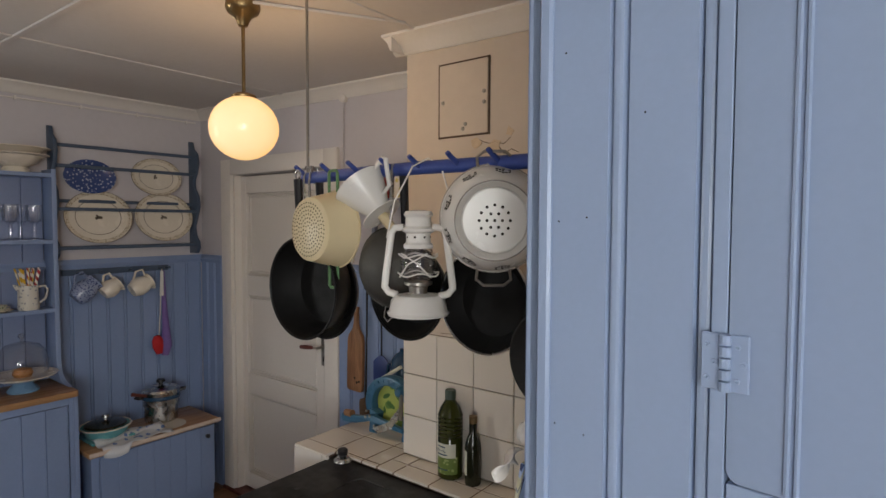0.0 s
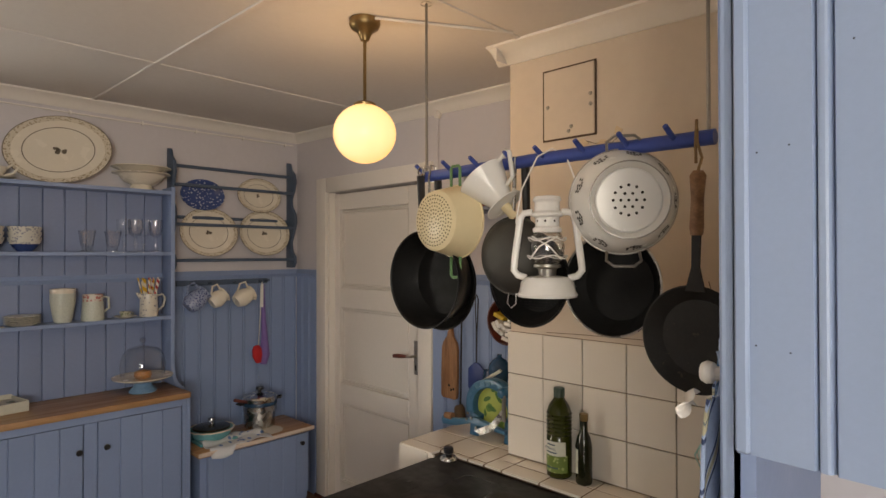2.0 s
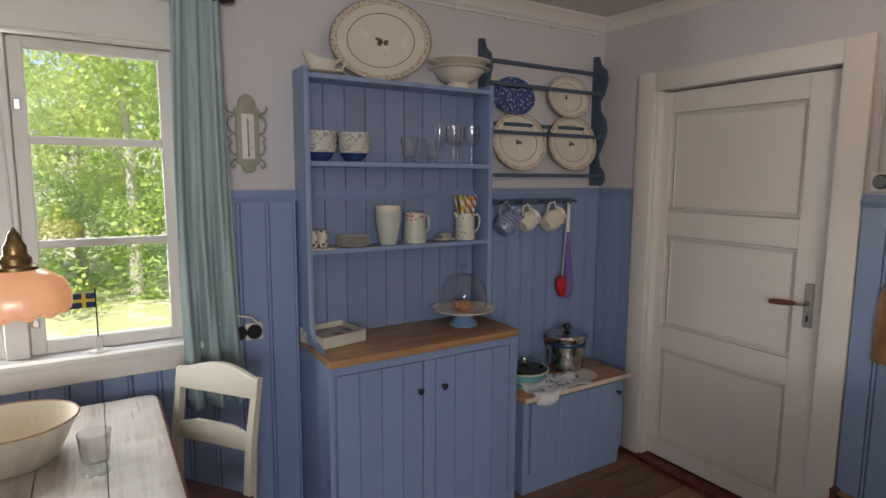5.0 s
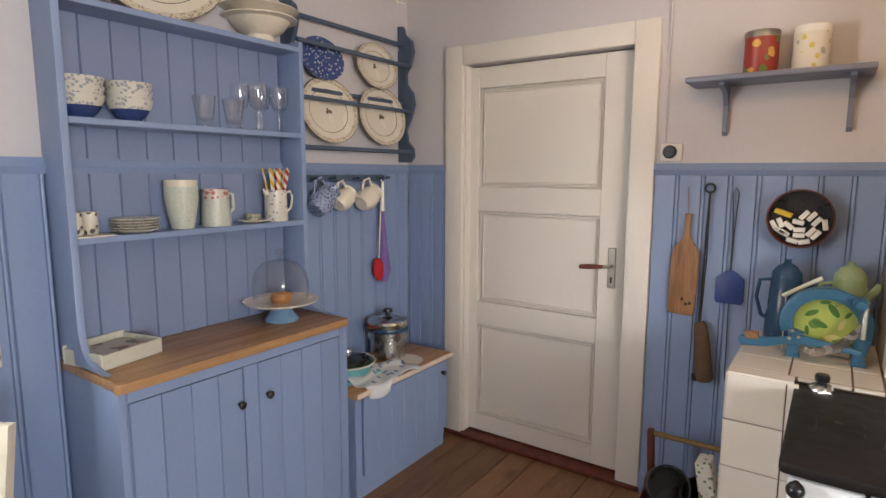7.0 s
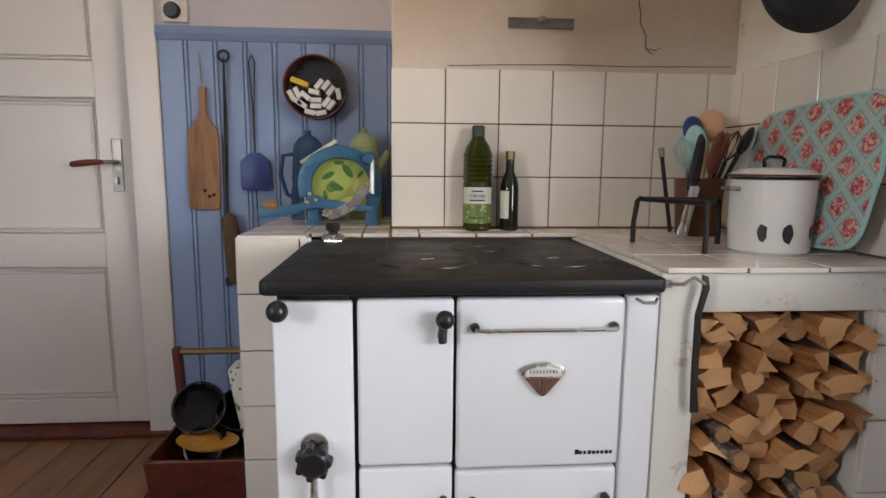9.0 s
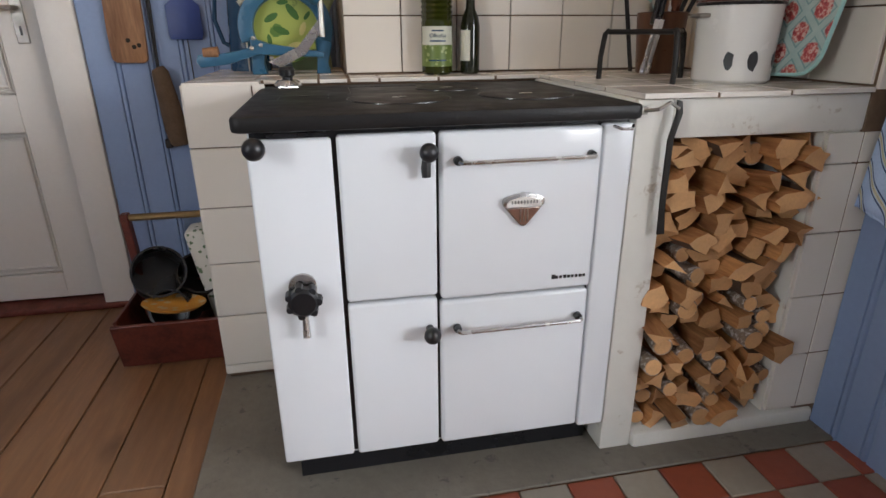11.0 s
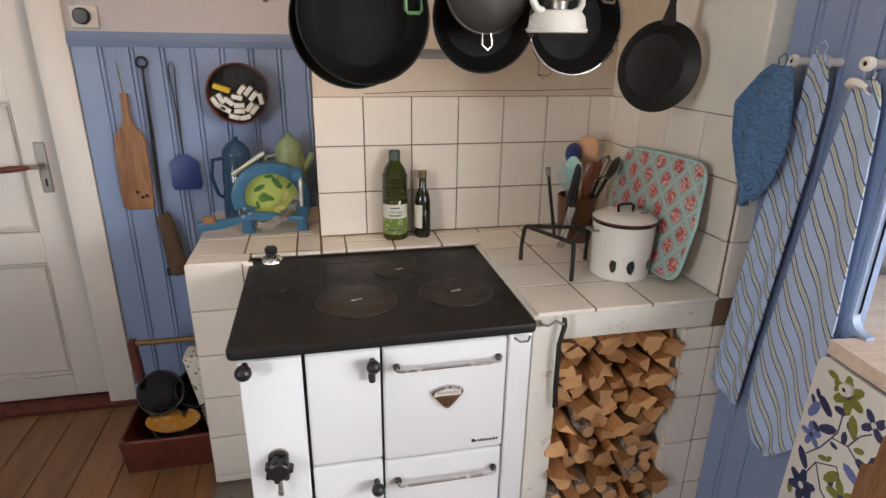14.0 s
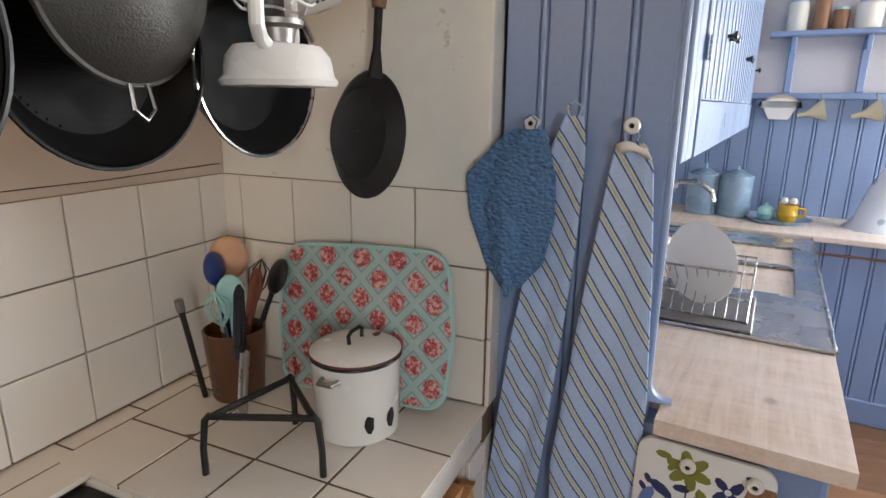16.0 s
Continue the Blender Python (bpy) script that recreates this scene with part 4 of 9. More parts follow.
# hurricane lantern
M["lantern"] = surface("white_lacquer", (0.78, 0.76, 0.72), 0.3, var=0.04, bump=0.03)
ln = thing("hurricane_lantern", pose(0.136, 1.812, 1.478, 0, 0, 25), "white lacquered hurricane lantern hanging by its wire", "lantern")
part("tank", lathe(B(), [(0.0001, 0.0), (0.068, 0.0), (0.071, 0.006), (0.066, 0.012), (0.062, 0.034), (0.052, 0.046), (0.020, 0.050), (0.0001, 0.050)], 36), "lantern", ln)
part("burner", lathe(B(), [(0.020, 0.049), (0.022, 0.066), (0.032, 0.070), (0.032, 0.076), (0.0001, 0.077)], 24), "dull_steel", ln)
gl = part("glass_globe", lathe(B(), [(0.028, 0.075), (0.039, 0.098), (0.041, 0.120), (0.034, 0.146), (0.028, 0.158), (0.026, 0.158), (0.032, 0.145), (0.039, 0.120), (0.037, 0.099), (0.026, 0.076)], 28), "glass", ln, "clear glass globe")
part("chimney", lathe(B(), [(0.033, 0.152), (0.034, 0.160), (0.028, 0.166), (0.028, 0.186), (0.036, 0.190), (0.037, 0.196), (0.030, 0.202), (0.029, 0.222), (0.034, 0.228), (0.030, 0.236), (0.0001, 0.240)], 28), "lantern", ln)
bm = B()
for a in range(8):
    lathe(bm, [(0.0001, 0.0004), (0.003, 0.0)], 6, pose(0.0283 * math.cos(a * 0.785), 0.0283 * math.sin(a * 0.785), 0.178) @ Matrix.Rotation(a * 0.785, 4, "Z") @ pose(0, 0, 0, 0, 90, 0))
tagged(part("air_holes", bm, "dark", ln), kind="stuff")
for s in (-1, 1):
    part("side_tube", tube(B(), [(s * 0.034, 0, 0.200), (s * 0.055, 0, 0.198), (s * 0.064, 0, 0.186), (s * 0.078, 0, 0.085), (s * 0.080, 0, 0.062), (s * 0.070, 0, 0.050), (s * 0.050, 0, 0.044)], 0.0085, 10), "lantern", ln)
    part("guard_wire", tube(B(), [(s * 0.036, -0.026, 0.088), (s * 0.012, -0.044, 0.118), (-s * 0.03, -0.034, 0.142)], 0.0018, 5), "lantern", ln)
for z, r in ((0.094, 0.046), (0.136, 0.044)):
    part("guard_ring", tube(B(), [(r * math.cos(a * math.pi / 12), r * math.sin(a * math.pi / 12), z + 0.004 * math.sin(a * math.pi / 3)) for a in range(24)], 0.0018, 5, True), "lantern", ln)
part("bail", tube(B(), [(0.075, 0, 0.175), (0.068, 0.03, 0.26), (0.035, 0.075, 0.345), (0.0, 0.09, 0.366), (-0.035, 0.075, 0.345), (-0.066, 0.03, 0.26), (-0.075, 0, 0.175)], 0.0022, 6), "lantern", ln, "wire bail over the rail")

# white enamel colander
wc = thing("enamel_colander", pose(0.285, 1.895, 1.698, 90 + 3, 0, 34), "white enamel colander with grey rims and wire handles", "colander")
prof = [(0.0001, 0.092), (0.066, 0.092), (0.074, 0.086), (0.096, 0.060), (0.112, 0.026), (0.118, 0.0), (0.121, -0.002), (0.116, -0.004), (0.109, 0.025), (0.093, 0.058), (0.070, 0.083), (0.0001, 0.088)]
part("bowl", lathe(B(), prof, 48), "white_enamel", wc)
part("foot_ring", lathe(B(), [(0.074, 0.086), (0.082, 0.108), (0.080, 0.108), (0.070, 0.090)], 48), "white_enamel", wc)
part("foot_rim", tube(B(), [(0.082 * math.cos(a * math.pi / 24), 0.082 * math.sin(a * math.pi / 24), 0.108) for a in range(48)], 0.0016, 6, True), "dull_steel", wc, "grey worn rim")
part("rim", tube(B(), [(0.120 * math.cos(a * math.pi / 24), 0.120 * math.sin(a * math.pi / 24), -0.002) for a in range(48)], 0.0022, 6, True), "dull_steel", wc, "grey worn rim")
bm = B()
for k, n in ((0.0, 1), (0.016, 6), (0.032, 12)):
    for i in range(n):
        a = 6.283 * i / n
        lathe(bm, [(0.0001, 0.0927), (0.0034, 0.0926)], 8, pose(k * math.cos(a), k * math.sin(a), 0))
for g in range(9):
    for i, (du, dv) in enumerate(((0, 0), (1, 0), (-1, 0), (0, 1), (1, 1), (-1, 1), (0, -1), (0.5, -0.6), (-0.5, -0.6), (0.5, 0.6))):
        a = 6.283 * g / 9 + du * 0.13
        q = 0.5 + dv * 0.24
        rr, zz = 0.096 + 0.016 * q, 0.060 - 0.034 * q
        lathe(bm, [(0.0001, 0.0012), (0.0036, 0.0010)], 7, Matrix.Rotation(a, 4, "Z") @ Matrix.Translation((rr, 0, zz)) @ Matrix.Rotation(radians(65), 4, "Y"))
tagged(part("perforation", bm, "dark", wc), kind="stuff")
for s in (-1, 1):
    part("wire_handle", tube(B(), [(-0.036, s * 0.114, 0.006), (-0.038, s * 0.134, 0.020), (-0.022, s * 0.146, 0.026), (0.022, s * 0.146, 0.026), (0.038, s * 0.134, 0.020), (0.036, s * 0.114, 0.006)], 0.0034, 8), "dull_steel", wc, "steel wire handle")

# iron skillet on a rope
sk = thing("iron_skillet", pose(0.450, 1.872, 1.402, 90 + 3, 3, -4), "old seasoned iron skillet with wooden handle on a rope", "skillet")
part("bowl", lathe(B(), [(0.0001, -0.030), (0.082, -0.030), (0.113, 0.0), (0.110, 0.0), (0.080, -0.026), (0.0001, -0.027)], 44), "skillet", sk)
part("tang", slab(B(), [(-0.020, 0.100), (0.020, 0.100), (0.008, 0.150), (0.009, 0.225), (-0.009, 0.225), (-0.008, 0.150)], 0.006, Matrix(((1, 0, 0, 0), (0, 0, 1, 0), (0, 1, 0, -0.004), (0, 0, 0, 1)))), "skillet", sk)
part("grip", tube(B(), [(0, 0.215, -0.001), (0, 0.23, -0.001), (0, 0.29, -0.001), (0, 0.335, -0.001), (0, 0.345, -0.001)], [0.012, 0.014, 0.0125, 0.016, 0.010], 12), "board_wood", sk, "turned reddish wooden grip")
part("rope_loop", tube(B(), [(0, 0.343, 0), (0.008, 0.37, 0), (0.0, 0.40, 0.005), (0.004, 0.425, 0.018), (0.0, 0.445, 0.01), (-0.006, 0.40, 0.0), (-0.004, 0.36, 0)], 0.003, 6), "rope", sk, "frayed hemp rope")
for nm, x in (("hooked_whisk", -0.352), ("hooked_ladle", -0.328)):
    bm = B()
    tube(bm, [(x, 1.885, 1.66), (x, 1.878, 1.80), (x, 1.886, 1.848), (x, 1.906, 1.846), (x, 1.918, 1.80)], 0.0036, 8)
    solid(nm, bm, "steel", (0, 0, 0), "flat steel utensil handle hooked over the rail", "utensil")

# ---- globe lamp ----
M["opal"] = glow("opal_glass", (1.0, 0.62, 0.21), 0.62)
lamp = thing("globe_lamp", (-0.602, 1.85, 0), "lit opal glass globe pendant on a brass stem", "lamp")
g = part("globe", lathe(B(), [(0.0001, 1.880), *[(0.104 * math.sin(a / 16 * math.pi), 1.978 - 0.098 * math.cos(a / 16 * math.pi)) for a in range(1, 15)], (0.036, 2.070)], 40), "opal", lamp, "glowing opal glass globe")
g.visible_shadow = False
part("collar", lathe(B(), [(0.036, 2.066), (0.038, 2.076), (0.030, 2.082), (0.010, 2.088), (0.0001, 2.088)], 24), "brass", lamp)
part("stem", tube(B(), [(0, 0, 2.08), (0, 0, 2.32)], 0.0055), "brass", lamp)
part("canopy", lathe(B(), [(0.0001, 2.285), (0.014, 2.288), (0.018, 2.300), (0.026, 2.315), (0.046, 2.328), (0.052, 2.342), (0.050, 2.362)], 32), "brass", lamp, "stepped brass ceiling canopy")
# ceiling conduit between the lamp and the wall
cd = thing("conduit", (0, 0, 0), "thin painted electric conduit on ceiling and wall", "cable")
part("ceiling_run", tube(B(), [(-0.55, 1.85, ZC - 0.006), (-0.30, 2.26, ZC - 0.006)], 0.005, 6), "ceiling", cd)
part("wall_run", tube(B(), [(-1.19, 2.792, 1.56), (-1.19, 2.792, 2.25), (-1.185, 2.792, 2.31)], 0.005, 6), "wall", cd)
part("junction", lathe(B(), [(0.022, 0), (0.022, 0.02), (0.016, 0.026), (0.0001, 0.027)], 18, pose(-1.185, 2.80, 2.31, 90)), "white", cd)

# ---- on the north wall ----
shelf = thing("wall_shelf", (0, 0, 0), "small grey-blue painted wall shelf on two brackets", "shelf")
M["shelf"] = surface("grey_blue_paint", (0.17, 0.19, 0.26), 0.45, var=0.12, bump=0.06)
part("shelf_board", box(B(), (-1.085, 2.60, 1.772), (-0.505, 2.80, 1.792), 0.006, 2), "shelf", shelf)
for x in (-0.975, -0.575):
    part("bracket", slab(B(), [(0, 1.772), (0.150, 1.772), (0.150, 1.76), (0.06, 1.745), (0.025, 1.70), (0.022, 1.60), (0, 1.585)], 0.018, Matrix(((0, 1, 0, x), (-1, 0, 0, 2.80), (0, 0, 1, 0), (0, 0, 0, 1)))), "shelf", shelf)


def pattern(name, base, spots, scale, rough=0.4, thresh=0.35, second=None, coord="Object", metal=0.0):
    """A printed pattern of spots on a plain ground."""
    m, n, l, b = nodes(name)
    v = coords(n, l, (1, 1, 1), coord)
    vo = n.new("ShaderNodeTexVoronoi")
    vo.inputs["Scale"].default_value = scale
    w = noise_tex(n, l, v, scale * 2.5, 4, 0.7)
    l.new(v, vo.inputs["Vector"])
    add = n.new("ShaderNodeMath")
    add.operation = "MULTIPLY_ADD"
    l.new(w, add.inputs[0])
    add.inputs[1].default_value = 0.45
    l.new(vo.outputs["Distance"], add.inputs[2])
    f = ramp(n, l, add.outputs[0], [(thresh + 0.15, (1, 1, 1)), (thresh + 0.19, (0, 0, 0))])
    col2 = spots
    if second:
        col2 = mixc(n, l, ramp(n, l, vo.outputs["Color"], [(0.45, (0, 0, 0)), (0.55, (1, 1, 1))]), spots, second)
    l.new(mixc(n, l, f, base, col2), b.inputs["Base Color"])
    b.inputs["Roughness"].default_value, b.inputs["Metallic"].default_value = rough, metal
    return m


M["tin_red"] = pattern("red_fruit_tin", (0.30, 0.035, 0.025), (0.12, 0.20, 0.05), 26, 0.4, 0.42, second=(0.60, 0.36, 0.06))
M["tin_white"] = pattern("white_lemon_tin", (0.62, 0.58, 0.50), (0.55, 0.45, 0.10), 32, second=(0.3, 0.3, 0.33))
for nm, x, mat, lab, h in (("red_tin", -0.848, "tin_red", "dark tin with red and green fruit print", 0.152), ("white_tin", -0.695, "tin_white", "pale tin with faded yellow flower print", 0.150)):
    t = thing(nm, (x, 2.70, 1.792), lab, "tin", "tins on the shelf")
    part("can", lathe(B(), [(0.0001, 0), (0.055, 0), (0.057, 0.003), (0.056, h - 0.022)], 32), mat, t)
    part("lid", lathe(B(), [(0.058, h - 0.024), (0.0585, h - 0.004), (0.056, h), (0.0001, h + 0.001)], 32), "dull_steel" if "red" in nm else "white_enamel", t)
sock = thing("wall_socket", (0, 0, 0), "old black and white wall socket above the rail", "socket")
part("plate", box(B(), (-1.205, 2.786, 1.488), (-1.118, 2.80, 1.560), 0.006, 2), "white", sock)
part("cap", lathe(B(), [(0.027, 0), (0.027, 0.014), (0.022, 0.02), (0.0001, 0.02)], 24, pose(-1.166, 2.788, 1.525, 90)), "black", sock)
YW = 2.782
cb = thing("cutting_board", pose(-1.085, YW, 0.848, 0, 0, 0), "worn wooden cutting board hanging by a string", "cutting board")
out = arc(0.035, 0.02, 0.018, 270, 360, 4) + [(0.055, 0.10), (0.053, 0.255), (0.044, 0.285), (0.020, 0.315), (0.012, 0.345), (0.011, 0.40), (0.013, 0.425)] + [(-0.013, 0.425), (-0.011, 0.40), (-0.012, 0.345), (-0.020, 0.315), (-0.044, 0.285), (-0.053, 0.255), (-0.055, 0.10)] + arc(-0.035, 0.02, 0.018, 180, 270, 4)
part("board", slab(B(), out, 0.02, pose(0, -0.022, 0, 0, 1.5), 0.004), "board_wood", cb)
part("string", tube(B(), [(0.01, -0.012, 0.42), (0.004, -0.006, 0.48), (0.0, -0.006, 0.535), (0.006, -0.006, 0.48)], 0.0018, 5), "rope", cb)
# three flat dark discs near the bottom of the board
for x, z in ((0.02, 0.05), (0.035, 0.055), (0.005, 0.07)):
    part("scorch", lathe(B(), [(0.0001, 0.0225), (0.007, 0.0222)], 9, pose(x, 0, z, 90)), "dark", cb, "dark spot near the bottom of the board")
po = thing("fire_poker", (-1.0, YW, 0), "long forged iron poker with a looped eye", "poker")
part("shaft", tube(B(), [(0.0, -0.012, 1.36), (-0.006, -0.012, 1.1), (-0.010, -0.012, 0.85), (-0.014, -0.012, 0.60)], 0.0042, 8), "dark_iron", po)
part("eye", tube(B(), [(0.018 * math.cos(a * 0.5236), -0.012, 1.378 + 0.018 * math.sin(a * 0.5236)) for a in range(12)], 0.0045, 7, True), "dark_iron", po)
part("tip", box(B(), (-0.026, -0.02, 0.575), (-0.004, -0.004, 0.605), 0.003), "dark_iron", po)
M["bristle"] = surface("worn_bristles", (0.12, 0.075, 0.045), 0.95, var=0.35, big=40, fine=240, bump=0.9)
br = thing("soot_brush", (-1.0, YW, 0), "soot brush with brown bristles on a twisted wire", "brush")
part("wire", tube(B(), [(0.002, -0.018, 1.37), (0.004, -0.02, 1.1), (-0.004, -0.024, 0.82), (0.01, -0.024, 0.62)], 0.003, 6), "dark_iron", br)
part("bristles", tube(B(), [(-0.006, -0.03, 0.832), (0.0, -0.032, 0.82), (0.010, -0.032, 0.74), (0.020, -0.032, 0.64), (0.028, -0.032, 0.600), (0.030, -0.032, 0.588)], [0.02, 0.026, 0.031, 0.035, 0.034, 0.026], 18), "bristle", br)
M["royal"] = surface("royal_blue_plastic", (0.016, 0.040, 0.18), 0.45, var=0.15)
# fly swatter on the wall
sp = thing("ash_shovel", (-0.906, YW, 0), "blue fly swatter with a long looped wire handle", "fly swatter")
part("handle", tube(B(), [(0.0, -0.010, 1.03), (0.002, -0.010, 1.2), (0.010, -0.010, 1.36), (0.0, -0.010, 1.384), (-0.010, -0.010, 1.36), (-0.002, -0.010, 1.2), (-0.001, -0.010, 1.03)], 0.0026, 6), "dark_iron", sp)
part("blade", slab(B(), [(-0.048, 0.92), (0.045, 0.918), (0.052, 0.935), (0.050, 1.02), (0.034, 1.035), (0.014, 1.052), (-0.014, 1.052), (-0.036, 1.035), (-0.052, 1.02), (-0.053, 0.935)], 0.006, pose(0, -0.014, 0), 0.0015), "royal", sp)
part("lower_wire", tube(B(), [(0, -0.010, 0.92), (0.004, -0.010, 0.60)], 0.0022, 5), "dark_iron", sp)
# round box with white blocks
rb = thing("round_box", pose(-0.686, YW, 1.274), "round dark wooden box holding white dominoes", "box")
part("shell", lathe(B(), [(0.0001, 0.0), (0.106, 0.0), (0.108, 0.066), (0.103, 0.066), (0.101, 0.006), (0.0001, 0.006)], 44, pose(0, 0, 0, 90)), "red_wood", rb)
part("inside_back", lathe(B(), [(0.0001, 0.008), (0.101, 0.007)], 40, pose(0, 0, 0, 90)), "black", rb)
random.seed(8)
for i, (x, z, a) in enumerate(((-0.083, -0.028, 60), (-0.062, -0.018, 65), (-0.035, -0.028, 40), (-0.048, -0.055, 35), (-0.062, -0.048, 35), (-0.02, -0.083, 15), (0.018, -0.085, -12), (0.0, -0.062, 0), (0.0, -0.042, 0), (-0.005, -0.014, 12), (0.012, 0.012, -50), (0.036, 0.008, -50), (0.036, -0.048, -50), (0.052, -0.058, -50), (0.052, -0.010, -50), (0.078, -0.02, 80))):
    part("domino", box(B(), (-0.019, -0.05, -0.0085), (0.019, -0.008, 0.0085), 0.002, 1, pose(x, 0, z, 0, a, 0)), "white_enamel", rb, "", None, 0)
M["yellow"] = surface("yellow_paint", (0.62, 0.42, 0.03), 0.5)
part("yellow_block", box(B(), (-0.03, -0.052, -0.009), (0.03, -0.008, 0.009), 0.002, 1, pose(-0.055, 0, 0.018, 0, 20, 0)), "yellow", rb, "yellow painted block", None, 0)

# bread slicer on the bench
M["label"] = surface("paper_label", (0.62, 0.62, 0.52), 0.6, var=0.06)
M["slicer"] = surface("teal_blue_enamel", (0.028, 0.120, 0.215), 0.35, var=0.18, big=8, fine=50, bump=0.08, wear=(0.03, 0.09, 0.14), wear_at=0.7)
bs = thing("bread_slicer", pose(-0.58, 2.50, 0.8255), "old blue cast iron hand-cranked bread slicer", "bread slicer")
ring = [(0.130 * math.cos(radians(a)), 0.125 + 0.118 * math.sin(radians(a))) for a in range(-20, 201, 10)] + [(0.090 * math.cos(radians(a)), 0.122 + 0.085 * math.sin(radians(a))) for a in range(200, -21, -10)]
part("guard_ring", slab(B(), ring, 0.05, pose(0, -0.03, 0), 0.004), "slicer", bs)
for x0, x1 in ((-0.105, -0.06), (0.075, 0.125)):
    part("foot", slab(B(), [(x0, 0.0), (x0 + 0.042, 0.0), (x0 + 0.036, 0.03), (x0 + 0.05, 0.085), (x0 + 0.004, 0.10), (x0 + 0.004, 0.03)], 0.055, pose(0, -0.035, 0), 0.004), "slicer", bs)
part("feed_arm", slab(B(), [(-0.245, 0.038), (-0.235, 0.022), (-0.16, 0.03), (-0.08, 0.055), (0.10, 0.045), (0.10, 0.06), (-0.06, 0.085), (-0.13, 0.066), (-0.20, 0.056), (-0.24, 0.056)], 0.022, pose(0, -0.06, 0), 0.004), "slicer", bs)
part("arm_grip", tube(B(), [(-0.225, -0.05, 0.06), (-0.185, -0.05, 0.062)], [0.014, 0.016], 12), "board_wood", bs, "wooden arm grip")
part("blade", slab(B(), [(-0.055, 0.035), (-0.02, 0.02), (0.05, 0.055), (0.10, 0.12), (0.095, 0.15), (0.03, 0.075)], 0.004, pose(0, -0.065, 0)), "steel", bs, "worn steel blade")
M["leaf_ink"] = surface("leaf_green_print", (0.055, 0.15, 0.03), 0.4, var=0.3, big=30, bump=0)
M["lemon_ink"] = surface("lemon_print", (0.60, 0.55, 0.22), 0.4, var=0.2, big=30, bump=0)
M["lid_green"] = pattern("lettuce_print", (0.36, 0.42, 0.10), (0.10, 0.20, 0.04), 19, 0.35, 0.44, second=(0.55, 0.50, 0.16))
part("disc", lathe(B(), [(0.0001, 0.0), (0.092, 0.0), (0.092, -0.006)], 40, pose(0, 0.004, 0.122, 90)), "lid_green", bs, "round disc with vegetable print")
for k, (u, w, a, q) in enumerate(((-0.04, 0.03, 0.5, 0.022), (0.02, 0.045, 2.2, 0.026), (0.045, 0.0, 1.2, 0.020), (-0.015, -0.005, 2.8, 0.024), (-0.05, -0.03, 1.7, 0.016), (0.02, -0.045, 0.2, 0.022), (-0.005, 0.07, 0.1, 0.016), (0.06, 0.035, 0.9, 0.014))):
    ring = [(u + q * math.cos(b) * math.cos(a) - q * 0.42 * math.sin(b) * math.sin(a), 0.122 + w + q * math.cos(b) * math.sin(a) + q * 0.42 * math.sin(b) * math.cos(a)) for b in (0, 0.5, 1.2, 1.9, 2.6, 3.14, 3.7, 4.4, 5.1, 5.8)]
    part("printed_leaf", slab(B(), ring, 0.001, pose(0, 0.0035, 0)), ("leaf_ink", "leaf_ink", "lemon_ink")[k % 3], bs, "", None, 0)
part("crank", tube(B(), [(0.085, -0.045, 0.205), (0.10, -0.062, 0.20), (0.098, -0.062, 0.10)], [0.014, 0.008, 0.009], 10), "dull_steel", bs)
part("hub", lathe(B(), [(0.022, 0), (0.022, 0.05), (0.014, 0.062), (0.0001, 0.064)], 20, pose(0.088, -0.01, 0.205, 90)), "slicer", bs)
for x, z in ((-0.088, 0.098), (-0.07, 0.08), (-0.095, 0.072), (-0.045, 0.045)):
    part("bolt", lathe(B(), [(0.006, 0), (0.006, 0.004), (0.0001, 0.006)], 8, pose(x, -0.062, z, 90)), "dull_steel", bs)
bm = B()
for i in range(9):
    a = 165 - i * 15
    box(bm, (-0.006, -0.0322, -0.007), (0.006, -0.030, 0.007), 0, 1, pose(0.112 * math.cos(radians(a)), 0, 0.123 + 0.103 * math.sin(radians(a)), 0, -(a - 90), 0))
tagged(part("cast_marks", bm, "slicer", bs), "worn raised casting marks")
pa = thing("paper_roll", pose(-0.70, 2.60, 0.8255), "rolled paper standing behind the slicer", "paper")
part("roll", tube(B(), [(-0.01, -0.05, 0.19), (0.10, -0.03, 0.262)], 0.0075, 12), "label", pa)
part("stand", box(B(), (-0.002, -0.05, 0), (0.002, -0.045, 0.19)), "white", pa)


def coffee_pot(nm, x, y, h, mat, lab):
    t = thing(nm, (x, y, 0.8255), lab, "coffee pot")
    part("body", lathe(B(), [(0.0001, 0), (0.062, 0), (0.064, 0.006), (0.050, h * 0.78), (0.046, h * 0.8), (0.0001, h * 0.8)], 28), mat, t)
    part("lid", lathe(B(), [(0.050, h * 0.79), (0.048, h * 0.84), (0.030, h * 0.92), (0.010, h * 0.96), (0.012, h), (0.0001, h)], 24), mat, t)
    part("handle", tube(B(), [(-0.046, 0, h * 0.74), (-0.085, 0, h * 0.72), (-0.094, 0, h * 0.5), (-0.075, 0, h * 0.28), (-0.058, 0, h * 0.25)], 0.007, 8), mat, t)
    part("spout", tube(B(), [(0.045, 0, h * 0.55), (0.075, 0, h * 0.7), (0.082, 0, h * 0.76)], [0.018, 0.012, 0.009], 10), mat, t)


